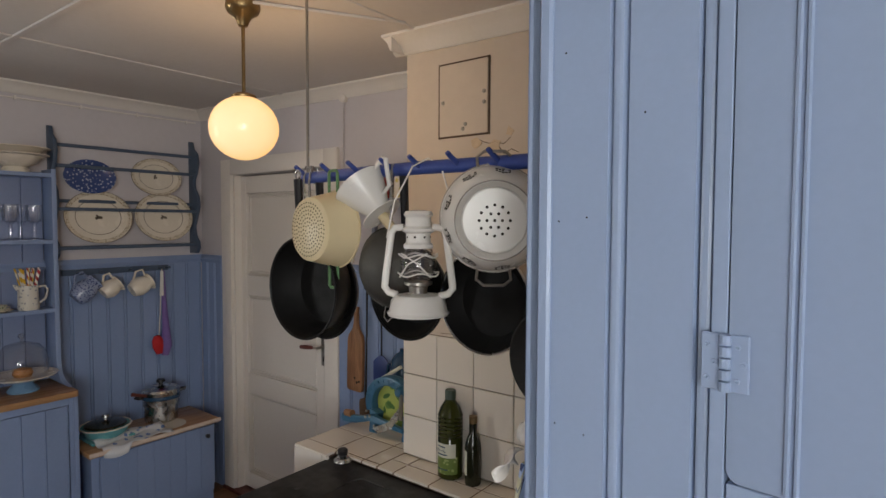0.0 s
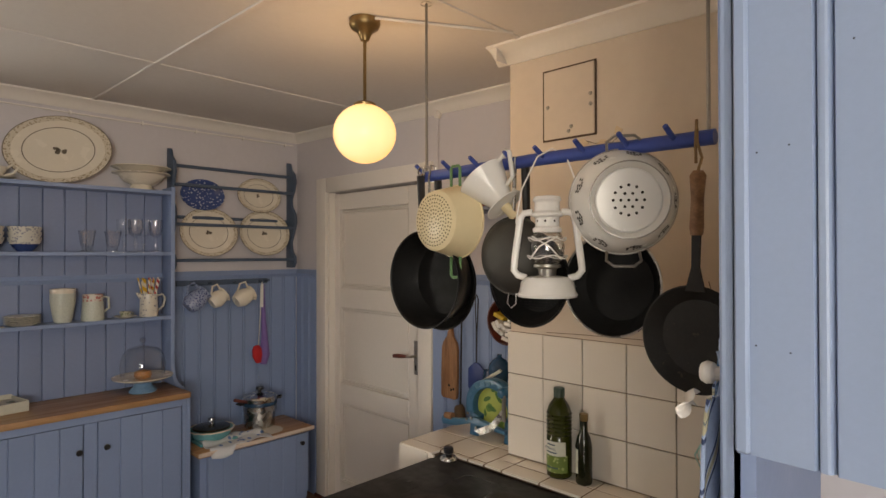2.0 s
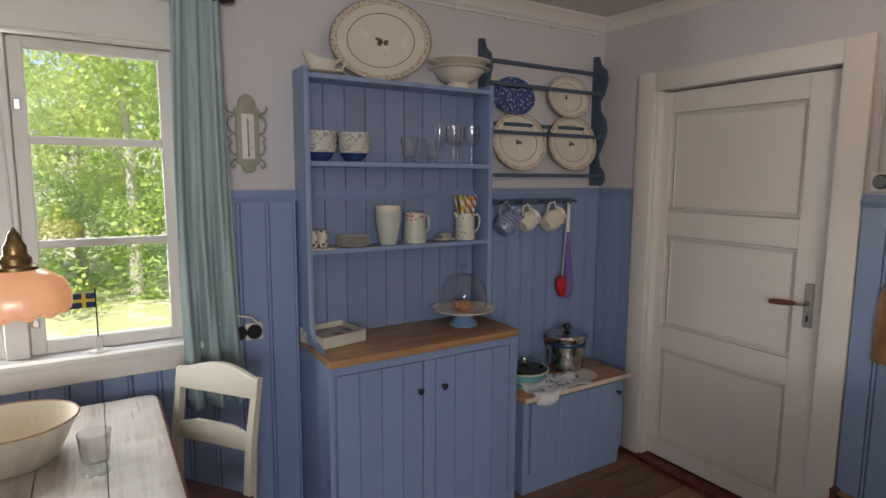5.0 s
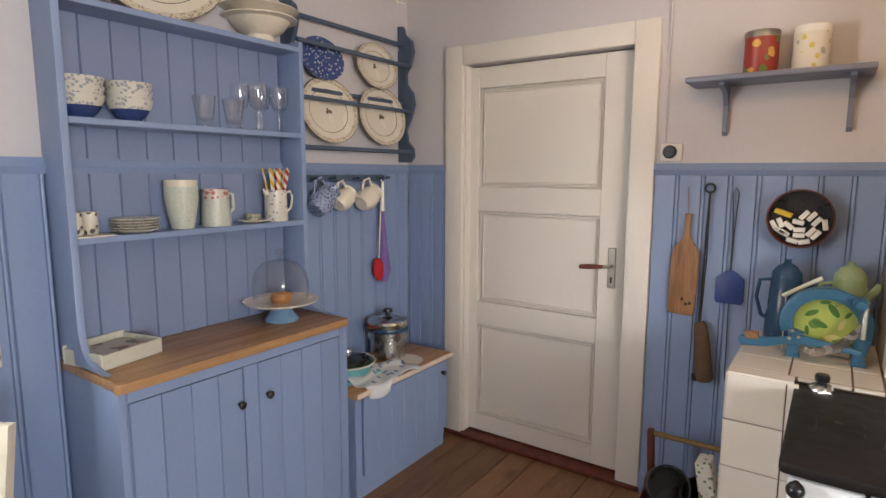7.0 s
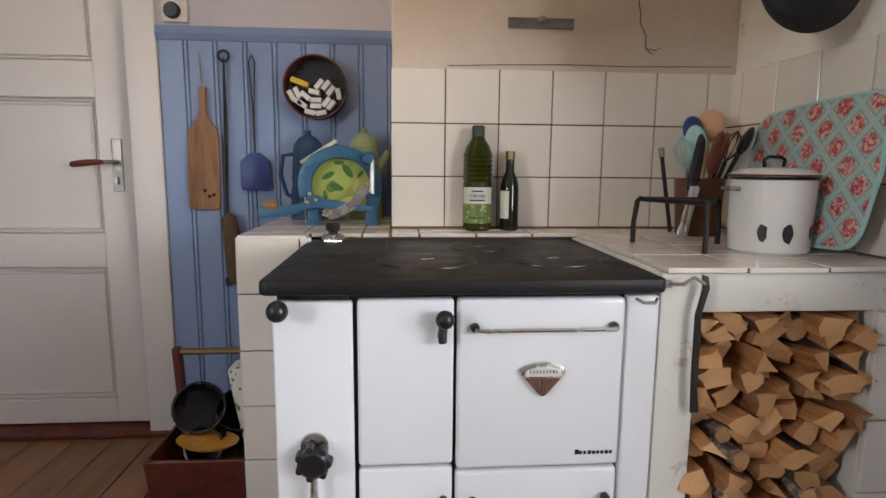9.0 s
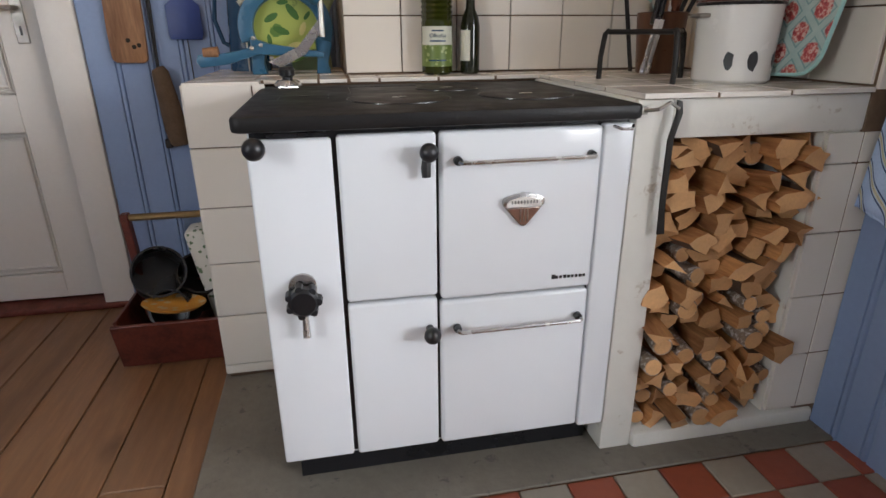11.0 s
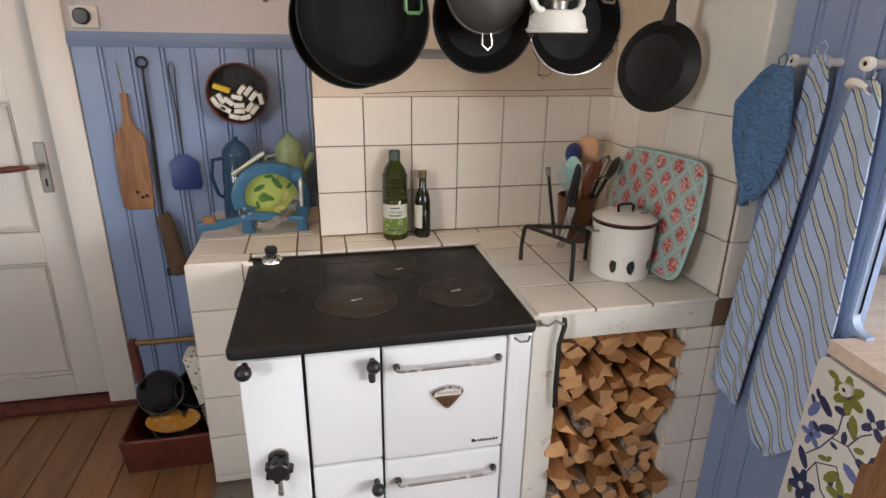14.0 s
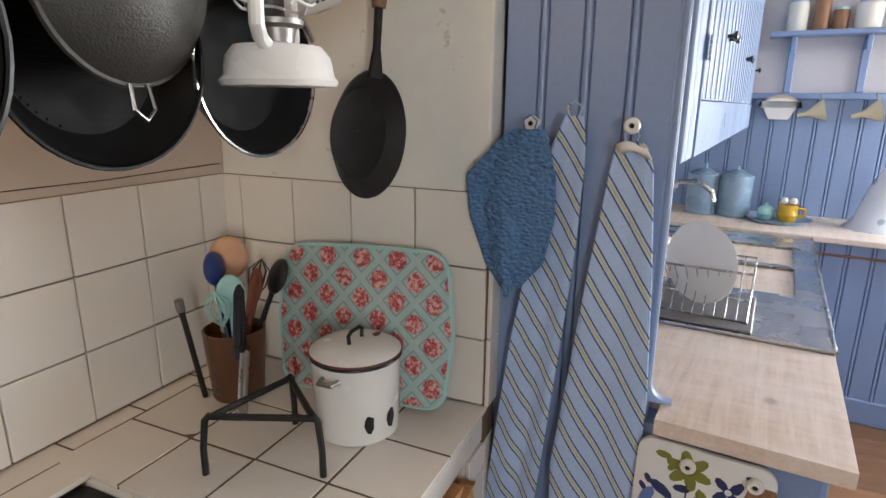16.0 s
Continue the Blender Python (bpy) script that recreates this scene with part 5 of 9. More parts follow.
M["pot_blue"] = surface("petrol_blue_enamel", (0.02, 0.06, 0.12), 0.25, var=0.1, bump=0.03)
M["pot_green"] = surface("pale_green_enamel", (0.30, 0.40, 0.22), 0.3, var=0.1, bump=0.03)
coffee_pot("blue_coffee_pot", -0.71, 2.70, 0.30, "pot_blue", "petrol blue enamel coffee pot behind the slicer")
coffee_pot("green_coffee_pot", -0.52, 2.70, 0.31, "pot_green", "pale green enamel coffee pot behind the slicer")

# bottles
M["oil"] = glass("green_oil_bottle", (0.20, 0.24, 0.02), 0.05)
M["cap_green"] = surface("dark_green_cap", (0.02, 0.045, 0.03), 0.4, var=0.1)
M["oil_in"] = surface("olive_oil", (0.026, 0.032, 0.004), 0.08, var=0.1, bump=0)
M["dark_bottle"] = surface("dark_green_glass", (0.012, 0.014, 0.006), 0.08, var=0.1, bump=0)
M["label_green"] = pattern("green_label", (0.13, 0.19, 0.04), (0.34, 0.40, 0.16), 60)
ob1 = thing("oil_bottle", pose(-0.172, 2.345, 0.8255, 0, 0, -8), "tall green plastic olive oil bottle with label", "bottle")
part("bottle", lathe(B(), [(0.0001, 0), (0.036, 0), (0.042, 0.006), (0.0425, 0.02), (0.0425, 0.138), *[(0.0435 if i % 2 else 0.0402, 0.142 + i * 0.0065) for i in range(12)], (0.040, 0.222), (0.034, 0.240), (0.022, 0.258), (0.0165, 0.268), (0.0165, 0.275), (0.0001, 0.275)], 36), "oil_in", ob1)
part("cap", lathe(B(), [(0.0185, 0.268), (0.0185, 0.296), (0.0165, 0.299), (0.0001, 0.299)], 24), "cap_green", ob1, "dark screw cap")


def wrap(bm, r, z0, z1, a0, a1, n=14):
    lo = [bm.verts.new((r * math.cos(radians(a0 + (a1 - a0) * i / n)), r * math.sin(radians(a0 + (a1 - a0) * i / n)), z0)) for i in range(n + 1)]
    hi = [bm.verts.new((v.co.x, v.co.y, z1)) for v in lo]
    for i in range(n):
        bm.faces.new((lo[i], lo[i + 1], hi[i + 1], hi[i]))
    return bm


lb = part("label_lower", wrap(B(), 0.0428, 0.022, 0.080, 190, 350), "label_green", ob1, "green lower label")
part("label_upper", wrap(B(), 0.0430, 0.078, 0.125, 200, 340), "label", ob1, "pale upper label")
for z, w in ((0.112, 22), (0.086, 30), (0.036, 34)):
    part("text_line", wrap(B(), 0.0434, z, z + 0.004, 270 - w, 270 + w, 8), "pot_blue", ob1)
fc = bpy.data.curves.new("label_word", "FONT")
fc.body, fc.size, fc.align_x = "Olivolja", 0.0145, "CENTER"
fc.materials.append(M["pot_blue"])
tx = new("label_word", fc)
tx.parent = ob1
tx.matrix_basis = pose(0, -0.0440, 0.097, 90)
ob2 = thing("vinegar_bottle", pose(-0.078, 2.345, 0.8255, 0, 0, -8), "slim dark glass bottle with narrow label", "bottle")
part("bottle", lathe(B(), [(0.0001, 0), (0.024, 0), (0.027, 0.004), (0.027, 0.125), (0.022, 0.150), (0.013, 0.170), (0.012, 0.215), (0.0001, 0.215)], 30), "dark_bottle", ob2)
part("cap", lathe(B(), [(0.0135, 0.205), (0.0140, 0.228), (0.0001, 0.229)], 20), "brass", ob2, "gold metal cap")
part("label", wrap(B(), 0.0275, 0.035, 0.115, 190, 265), "label", ob2, "narrow pale label")

# crock of utensils, trivet, pot, tray
M["clay"] = surface("brown_glazed_clay", (0.105, 0.042, 0.020), 0.35, var=0.2, big=8, bump=0.05)
cr = thing("utensil_crock", (0.428, 2.220, 0.8255), "brown glazed earthenware crock for utensils", "crock")
part("crock", lathe(B(), [(0.0001, 0), (0.052, 0), (0.055, 0.004), (0.066, 0.155), (0.062, 0.157), (0.050, 0.008), (0.0001, 0.008)], 36), "clay", cr)
M["mint"] = surface("mint_silicone", (0.34, 0.58, 0.55), 0.5)
M["peach_wood"] = surface("beech_spoon", (0.58, 0.34, 0.20), 0.6, var=0.1, big=20)
M["red_spoon"] = surface("cherry_wood_spoon", (0.20, 0.06, 0.03), 0.5, var=0.2, big=20)


def utensil(nm, top, head, mat, lab, base=(0, 0), r=0.0058, size=(0.026, 0.008, 0.036), hm=None):
    size = tuple(1.22 * q for q in size)
    top = (top[0] * 1.15, top[1] * 1.15, top[2] * 1.06)
    t = thing(nm, (0.428, 2.220, 0.8255), lab, "utensil", "utensils in the crock")
    a, b = Vector((base[0], base[1], 0.012)), Vector(top)
    part("handle", tube(B(), [a, a.lerp(b, 0.6), b], [r, r, r * 1.1], 8), mat, t)
    if head == "spoon":
        bm = B()
        q = (b - a).to_track_quat("Z", "Y").to_matrix().to_4x4()
        bmesh.ops.create_uvsphere(bm, u_segments=16, v_segments=10, radius=1, matrix=Matrix.Translation(b + (b - a).normalized() * size[2] * 0.7) @ q @ Matrix.Diagonal((size[0], size[1], size[2], 1)))
        part("head", bm, hm or mat, t)
    elif head == "whisk":
        d = (b - a).normalized()
        for k in range(5):
            s = d.orthogonal().normalized()
            s = Matrix.Rotation(k * 0.63, 3, d) @ s
            part("wire", tube(B(), [b, b + d * 0.03 + s * 0.020, b + d * 0.065 + s * 0.024, b + d * 0.09, b + d * 0.065 - s * 0.024, b + d * 0.03 - s * 0.020, b], 0.0014, 5), hm or mat, t)
    return t


utensil("blue_spoon", (-0.012, 0.02, 0.25), "spoon", "royal", "blue enamel ladle in the crock", size=(0.034, 0.016, 0.030))
utensil("wooden_spoon", (0.03, 0.03, 0.25), "spoon", "peach_wood", "pale beech spoon in the crock", size=(0.034, 0.010, 0.040))
utensil("cherry_spoon", (0.035, -0.02, 0.20), "spoon", "red_spoon", "dark red wooden spoon in the crock", size=(0.027, 0.009, 0.034))
utensil("wooden_spatula", (0.012, -0.03, 0.17), "spoon", "red_spoon", "red-brown wooden spatula in the crock", size=(0.022, 0.007, 0.05))
utensil("black_ladle", (0.07, -0.04, 0.215), "spoon", "black", "black slotted ladle in the crock", size=(0.032, 0.012, 0.034))
utensil("mint_spatula", (-0.03, -0.03, 0.20), "spoon", "mint", "mint green silicone spatula in the crock", size=(0.024, 0.007, 0.042))
utensil("wire_whisk", (-0.045, -0.02, 0.17), "whisk", "steel", "wire whisk in the crock", hm="mint")
utensil("black_whisk", (0.06, 0.0, 0.19), "whisk", "black", "black wire whisk in the crock")
t = thing("cooking_tongs", (0.428, 2.220, 0.8255), "long steel tongs with black grips leaning on the crock", "tongs")
for dx in (-0.007, 0.007):
    part("arm", slab(B(), [(-0.006, 0.0), (0.006, 0.0), (0.008, 0.022), (0.005, 0.035), (0.006, 0.14), (-0.006, 0.14), (-0.005, 0.035), (-0.008, 0.022)], 0.004, pose(-0.088 + dx, -0.090, 0.002, -8, 12, -20), 0.001), "steel", t, "scalloped steel arm")
    part("grip", tube(B(), [(-0.060 + dx, -0.071, 0.125), (-0.045 + dx * 0.8, -0.062, 0.19), (-0.030 + dx * 0.4, -0.054, 0.272)], [0.0085, 0.0095, 0.0085], 10), "black", t, "black rubber grip")
# single dark rod behind the crock
t = thing("fire_tongs", (0.428, 2.220, 0.8255), "thin dark rod leaning behind the crock", "rod")
part("rod", tube(B(), [(-0.05, 0.05, 0.003), (-0.088, 0.05, 0.215)], 0.006, 8), "dark_iron", t)
part("end", tube(B(), [(-0.088, 0.05, 0.215), (-0.092, 0.05, 0.24)], 0.009, 8), "dull_steel", t)
tv = thing("trivet", (0, 0, 0.8255), "three-legged forged iron trivet on the bench", "trivet")
C = [(0.180, 2.062), (0.262, 1.872), (0.378, 2.025)]
cc = Vector((sum(c[0] for c in C) / 3, sum(c[1] for c in C) / 3, 0))
R = [Vector((*c, 0)).lerp(cc, 0.14) + Vector((0, 0, 0.108)) for c in C]
for i in range(3):
    part("bar", tube(B(), [R[i], R[(i + 1) % 3]], 0.0062, 7), "dark_iron", tv)
    part("leg", tube(B(), [R[i] + Vector((0, 0, 0.004)), R[i].lerp(Vector((*C[i], 0.1)), 0.6), Vector((*C[i], 0.05)), Vector((*C[i], 0.0))], [0.0065, 0.0065, 0.006, 0.0065], 7), "dark_iron", tv)
ep = thing("enamel_pot", (0.425, 1.905, 0.8255), "chipped white enamel pot with lid and black rims", "pot")
part("body", lathe(B(), [(0.0001, 0), (0.076, 0), (0.082, 0.006), (0.087, 0.165), (0.084, 0.165), (0.080, 0.008), (0.0001, 0.008)], 44), "white_enamel", ep)
part("rim", tube(B(), [(0.0875 * math.cos(a * math.pi / 22), 0.0875 * math.sin(a * math.pi / 22), 0.163) for a in range(44)], 0.0035, 6, True), "black", ep, "black rim")
lid = part("lid", lathe(B(), [(0.088, 0.167), (0.090, 0.171), (0.070, 0.182), (0.04, 0.186), (0.0001, 0.187)], 44), "white_enamel", ep)
part("lid_rim", tube(B(), [(0.0895 * math.cos(a * math.pi / 22), 0.0895 * math.sin(a * math.pi / 22), 0.1695) for a in range(44)], 0.0022, 6, True), "red_wood", lid, "chipped rusty lid edge")
part("lid_handle", tube(B(), [(-0.022, 0, 0.186), (-0.024, 0, 0.203), (-0.014, 0, 0.209), (0.014, 0, 0.209), (0.024, 0, 0.203), (0.022, 0, 0.186)], 0.004, 8), "black", lid)
for s in (-1, 1):
    part("ear", tube(B(), [(s * 0.085, -0.018, 0.140), (s * 0.104, -0.014, 0.140), (s * 0.106, 0.014, 0.140), (s * 0.085, 0.018, 0.140)], 0.0045, 8), "dull_steel", ep)
random.seed(14)
for a, z, h in ((228, 0.048, 0.020), (262, 0.048, 0.024), (305, 0.050, 0.018)):
    bm = B()
    vs = []
    for i in range(10):
        th = 6.283 * i / 10
        aa = radians(a) + 0.14 * math.cos(th) * random.uniform(0.7, 1.1)
        zz = z + h * math.sin(th) * random.uniform(0.8, 1.1)
        rr = 0.0824 + (0.005 * (zz / 0.165)) + 0.0006
        vs.append(bm.verts.new((rr * math.cos(aa), rr * math.sin(aa), zz)))
    bm.faces.new(vs)
    part("chip", bm, "black", ep, "black enamel chip", None, 0)
part("lid_chip", lathe(B(), [(0.0001, 0.1862), (0.012, 0.1858)], 7, pose(0.045, -0.02, 0.0) @ Matrix.Diagonal((1.2, 0.7, 1, 1))), "red_wood", lid, "rusty chip")


def floral(name):
    """Rows of red blossoms in diamond frames on pale turquoise."""
    m, n, l, b = nodes(name)
    v = coords(n, l, (1, 1, 1), "Object")
    sep = n.new("ShaderNodeSeparateXYZ")
    l.new(v, sep.inputs[0])

    def op(kind, a, bb=None, c=None):
        q = n.new("ShaderNodeMath")
        q.operation = kind
        for i, s in enumerate((a, bb, c)):
            if s is None:
                continue
            if isinstance(s, (int, float)):
                q.inputs[i].default_value = s
            else:
                l.new(s, q.inputs[i])
        return q.outputs[0]
    u, w = op("MULTIPLY", sep.outputs["X"], 11.5), op("MULTIPLY", sep.outputs["Z"], 11.5)
    ca, cb2 = op("ADD", u, w), op("SUBTRACT", u, w)
    fa = op("ABSOLUTE", op("SUBTRACT", op("FRACT", ca), 0.5))
    fb = op("ABSOLUTE", op("SUBTRACT", op("FRACT", cb2), 0.5))
    d = op("SQRT", op("ADD", op("MULTIPLY", fa, fa), op("MULTIPLY", fb, fb)))
    wob = noise_tex(n, l, v, 70, 4, 0.7)
    dd = op("MULTIPLY_ADD", wob, 0.30, d)
    flower = ramp(n, l, dd, [(0.46, (1, 1, 1)), (0.52, (0, 0, 0))])
    core = ramp(n, l, noise_tex(n, l, v, 110, 3, 0.7), [(0.42, (0.62, 0.42, 0.36)), (0.5, (0.52, 0.10, 0.09)), (0.62, (0.30, 0.04, 0.05))])
    frame_line = ramp(n, l, op("ABSOLUTE", op("SUBTRACT", op("MAXIMUM", fa, fb), 0.36)), [(0.02, (0.75,) * 3), (0.035, (0, 0, 0))])
    base = mixc(n, l, noise_tex(n, l, v, 40, 4), (0.27, 0.40, 0.39), (0.46, 0.55, 0.51))
    c = mixc(n, l, frame_line, base, (0.14, 0.28, 0.28))
    c = mixc(n, l, flower, c, core)
    l.new(c, b.inputs["Base Color"])
    b.inputs["Roughness"].default_value = 0.3
    return m


M["floral"] = floral("rose_print_laminate")
ty = thing("serving_tray", pose(0.508, 1.955, 0.838, 0, 10, 0) @ pose(0, 0, 0, 0, 0, -90) @ pose(0, 0, 0, 0, -3, 0), "turquoise serving tray with red rose print, leaning on the tiles", "tray")
w2, h2 = 0.205, 0.325
out = arc(w2 - 0.05, 0.05, 0.05, 270, 360, 5) + [(w2 + 0.012, 0.16)] + arc(w2 - 0.05, h2 - 0.05, 0.05, 0, 90, 5) + [(0, h2 + 0.004)] + arc(-w2 + 0.05, h2 - 0.05, 0.05, 90, 180, 5) + [(-w2 - 0.012, 0.16)] + arc(-w2 + 0.05, 0.05, 0.05, 180, 270, 5)
part("tray_board", slab(B(), out, 0.006, pose(0, -0.003, 0), 0.001), "floral", ty)
part("edge", tube(B(), [(x, 0, z) for x, z in out], 0.0045, 6, True), "mint", ty, "pale rounded edge")

# trug of clutter by the door
tr = thing("tool_trug", pose(-0.975, 2.46, 0.0), "red wooden trug full of kindling tools and tins", "trug")
M["orange"] = pattern("orange_plate_print", (0.62, 0.30, 0.05), (0.55, 0.45, 0.28), 30)
part("bottom", box(B(), (-0.12, -0.12, 0.001), (0.12, 0.12, 0.012)), "red_wood", tr)
for s in (-1, 1):
    part("side", box(B(), (-0.165, -0.006, 0), (0.165, 0.006, 0.155), 0.002, 1, pose(0, s * 0.125, 0.004, -s * 14)), "red_wood", tr)
    part("end", box(B(), (-0.006, -0.12, 0), (0.006, 0.12, 0.15), 0.002, 1, pose(s * 0.122, 0, 0.004, 0, s * 18)), "red_wood", tr)
    part("upright", box(B(), (-0.012, -0.016, 0.05), (0.012, 0.016, 0.42), 0.003, 1, pose(s * 0.125, 0.08, 0, 0, s * 3)), "red_wood", tr)
part("carry_bar", tube(B(), [(-0.145, 0.08, 0.405), (0.145, 0.08, 0.405)], 0.011, 10), "brass", tr, "yellow-brown carrying bar")
for nm, x, y, z, r, h, mat, rot, lab in (("dark_tin", -0.04, -0.05, 0.21, 0.075, 0.15, "black", (62, 0, 20), "dark empty tin lying in the trug"), ("small_tin", -0.02, -0.09, 0.10, 0.06, 0.1, "black", (70, 0, -10), "small dark tin lying in the trug"), ("grey_can", 0.06, 0.02, 0.17, 0.07, 0.16, "dark_iron", (40, 20, 0), "blackened can in the trug")):
    t = solid(nm, lathe(B(), [(0.0001, -h), (r, -h), (r, 0), (r + 0.003, 0.001), (r - 0.003, 0.0), (r - 0.003, -h + 0.004), (0.0001, -h + 0.004)], 30), mat, pose(-0.975 + x, 2.46 + y, z + 0.06, *rot), lab, "tin", "tins in the trug")
solid("orange_plate", lathe(B(), [(0.0001, 0), (0.072, 0.002), (0.086, 0.012), (0.088, 0.015), (0.072, 0.008), (0.0001, 0.006)], 36), "orange", pose(-0.972, 2.345, 0.180, -8, 6, 0), "orange patterned plate lying on the trug", "plate")
# printed paper bag in the trug
bg = thing("matches_box", pose(-0.875, 2.50, 0.16, 0, -10, 0), "printed paper bag standing in the trug", "bag")
M["bag"] = pattern("printed_bag", (0.6, 0.58, 0.52), (0.10, 0.16, 0.08), 45)
part("bag", box(B(), (-0.03, -0.05, -0.1), (0.03, 0.05, 0.22), 0.012, 2), "bag", bg)
# ---- sink side: built square to its own, slightly turned line ----
SINK = pose(0.676, 1.365, 0, 0, 0, -6)
M["blue_clear"] = surface("pale_blue_paint", (0.30, 0.39, 0.56), 0.36, var=0.06, big=2, fine=120, bump=0.05, each=0.05)


def cabinet_boards(parent, x0, x1, z0, z1, y, w=0.085, mat="blue_clear"):
    n = max(1, round((x1 - x0) / w))
    w = (x1 - x0) / n
    for i in range(n):
        me = board_mesh(w, z1 - z0)
        me.materials[0] = M[mat]
        ob = new("plank", me)
        ob.parent = parent
        ob.matrix_basis = pose(x0 + (i + 0.5) * w, y, z0)


uc = thing("wall_cupboard", SINK, "pale blue beadboard wall cupboard with closed doors", "cupboard")
part("carcass", box(B(), (0.010, 0.020, 1.357), (2.40, 0.33, 2.40)), "blue_clear", uc)
part("bottom_rail", box(B(), (0.196, 0.0, 1.356), (2.40, 0.0195, 1.4702), 0.001), "blue_clear", uc)
cabinet_boards(uc, 0.016, 0.182, 1.356, 2.40, 0.020, 0.088)
part("stile", box(B(), (0.1815, -0.001, 1.356), (0.1945, 0.020, 2.40), 0.001), "blue_clear", uc)
part("corner_edge", box(B(), (0.004, -0.001, 1.356), (0.0195, 0.02, 2.40), 0.003), "blue_clear", uc)
for i, x0 in enumerate((0.196, 0.60, 1.00, 1.40, 1.80)):
    d = part("door", slab(B(), arc(x0 + 0.012, 1.484, 0.012, 180, 270, 4) + arc(x0 + 0.384, 1.484, 0.012, 270, 360, 4) + [(x0 + 0.396, 2.30), (x0, 2.30)], 0.020, pose(0, -0.002, 0), 0.001), "blue_clear", uc)
    for gx in (0.045, 0.052, 0.14, 0.147, 0.24, 0.247, 0.33, 0.337):
        part("bead", tube(B(), [(x0 + gx, -0.003, 1.475), (x0 + gx, -0.003, 2.298)], 0.0022, 6), "blue_clear", d)
    if i == 0:
        for z in (1.549, 2.15):
            h = part("hinge", box(B(), (x0 - 0.021, -0.005, z), (x0 + 0.017, -0.0022, z + 0.048), 0.001), "blue_clear", d, "blue overpainted butt hinge")
            for k in range(5):
                part("knuckle", tube(B(), [(x0 - 0.001, -0.0065, z + 0.0005 + k * 0.0098), (x0 - 0.001, -0.0065, z + 0.0085 + k * 0.0098)], 0.0046, 10), "blue_clear", h)
            for sx, sz in ((-0.016, 0.01), (-0.010, 0.024), (-0.016, 0.038), (0.008, 0.010), (0.013, 0.024), (0.008, 0.038)):
                part("screw", lathe(B(), [(0.0001, 0.0003), (0.0007, 0.0004), (0.0015, 0.0012), (0.0024, 0.0010), (0.0027, 0.0)], 10, pose(x0 + sx, -0.0048, z + sz, 90)), "blue_clear", h)
    kx = x0 + 0.36 if i % 2 == 0 else x0 + 0.035
    part("knob", lathe(B(), [(0.005, 0), (0.005, 0.012), (0.011, 0.018), (0.012, 0.024), (0.0001, 0.028)], 14, pose(kx, -0.002, 1.63, 90)), "black", d, "small black knob")
for x, z in ((0.026, 1.478), (0.060, 1.474), (0.028, 1.690), (0.060, 1.694), (0.118, 1.79), (0.034, 1.86)):
    part("nail", lathe(B(), [(0.0001, 0.0006), (0.0011, 0.0)], 6, pose(x, 0.0037, z, 90)), "dark", uc)

ep2 = thing("end_panel", (0, 0, 0), "tall blue beadboard end panel with towel knobs", "panel", "", "structure")
slabm = Matrix(((0, 1, 0, 0.676), (-1, 0, 0, 0), (0, 0, 1, 0), (0, 0, 0, 1)))
bm = B()
box(bm, (0.677, 1.372, 0.0), (0.700, 1.70, 2.40))
part("panel_core", bm, "blue", ep2)
boards(ep2, 1.372, 1.698, 0.677, 2.40, 0.0, along="y", rz=-90, w=0.09)
bm = B()
slab(bm, [(-1.372, 2.40), (-1.372, 1.02), (-1.372, 0.93)] + arc(-1.340, 0.925, 0.032, 180, 270, 6) + [(-1.330, 0.893), (-1.330, 0.885), (-1.40, 0.885), (-1.40, 2.40)], 0.022, pose(0.664, 0, 0) @ Matrix(((0, 1, 0, 0), (-1, 0, 0, 0), (0, 0, 1, 0), (0, 0, 0, 1))), 0.002)
part("shaped_edge", bm, "blue_clear", ep2, "pale shaped front edge, curved at the worktop")

base = thing("sink_cabinet", SINK, "blue painted sink base cabinet", "cabinet")
part("carcass", box(B(), (-0.03, -0.295, 0.08), (1.86, 0.30, 0.848)), "blue", base)
part("plinth", box(B(), (0.0, -0.26, 0.0), (1.86, 0.28, 0.08)), "blue", base)
for i in range(4):
    part("door", box(B(), (0.02 + i * 0.46, -0.313, 0.12), (0.46 + i * 0.46, -0.295, 0.82), 0.003), "blue_clear", base)
wt = thing("worktop", SINK, "knotty pale pine worktop with a steel sink let in", "worktop")
for i in range(4):
    y0 = -0.335 + i * 0.16
    part("stave", box(B(), (-0.070 if i < 2 else 0.032, y0, 0.850), (0.452, y0 + 0.1598, 0.882), 0.0006), "pale_wood", wt, "", None, 0)
part("sub_top", box(B(), (0.452, -0.333, 0.850), (1.87, 0.30, 0.872)), "pale_wood", wt)
snk = thing("kitchen_sink", SINK, "stainless steel sink top with two bowls", "sink")
M["sink_steel"] = surface("brushed_sink_steel", (0.62, 0.63, 0.64), 0.27, metal=1.0, var=0.03, big=4, fine=60, bump=0.006)
# the deck's steel again, browner and darker for the shade inside the bowls
M["bowl_steel"] = surface("shaded_sink_steel", (0.50, 0.46, 0.41), 0.32, metal=1.0, var=0.06, big=6, fine=60, bump=0.01)
for lo, hi in (((0.454, -0.336, 0.8735), (0.90, 0.30, 0.886)), ((0.90, -0.336, 0.8735), (1.64, -0.26, 0.886)), ((0.90, 0.16, 0.8735), (1.64, 0.30, 0.886)), ((1.64, -0.336, 0.8735), (1.868, 0.30, 0.886)), ((1.27, -0.26, 0.8735), (1.30, 0.16, 0.886))):
    part("deck", box(B(), lo, hi, 0.0005), "sink_steel", snk)
part("front_lip", tube(B(), [(0.456, -0.336, 0.887), (1.866, -0.336, 0.887)], 0.006, 8), "steel", snk, "bright rolled edge")
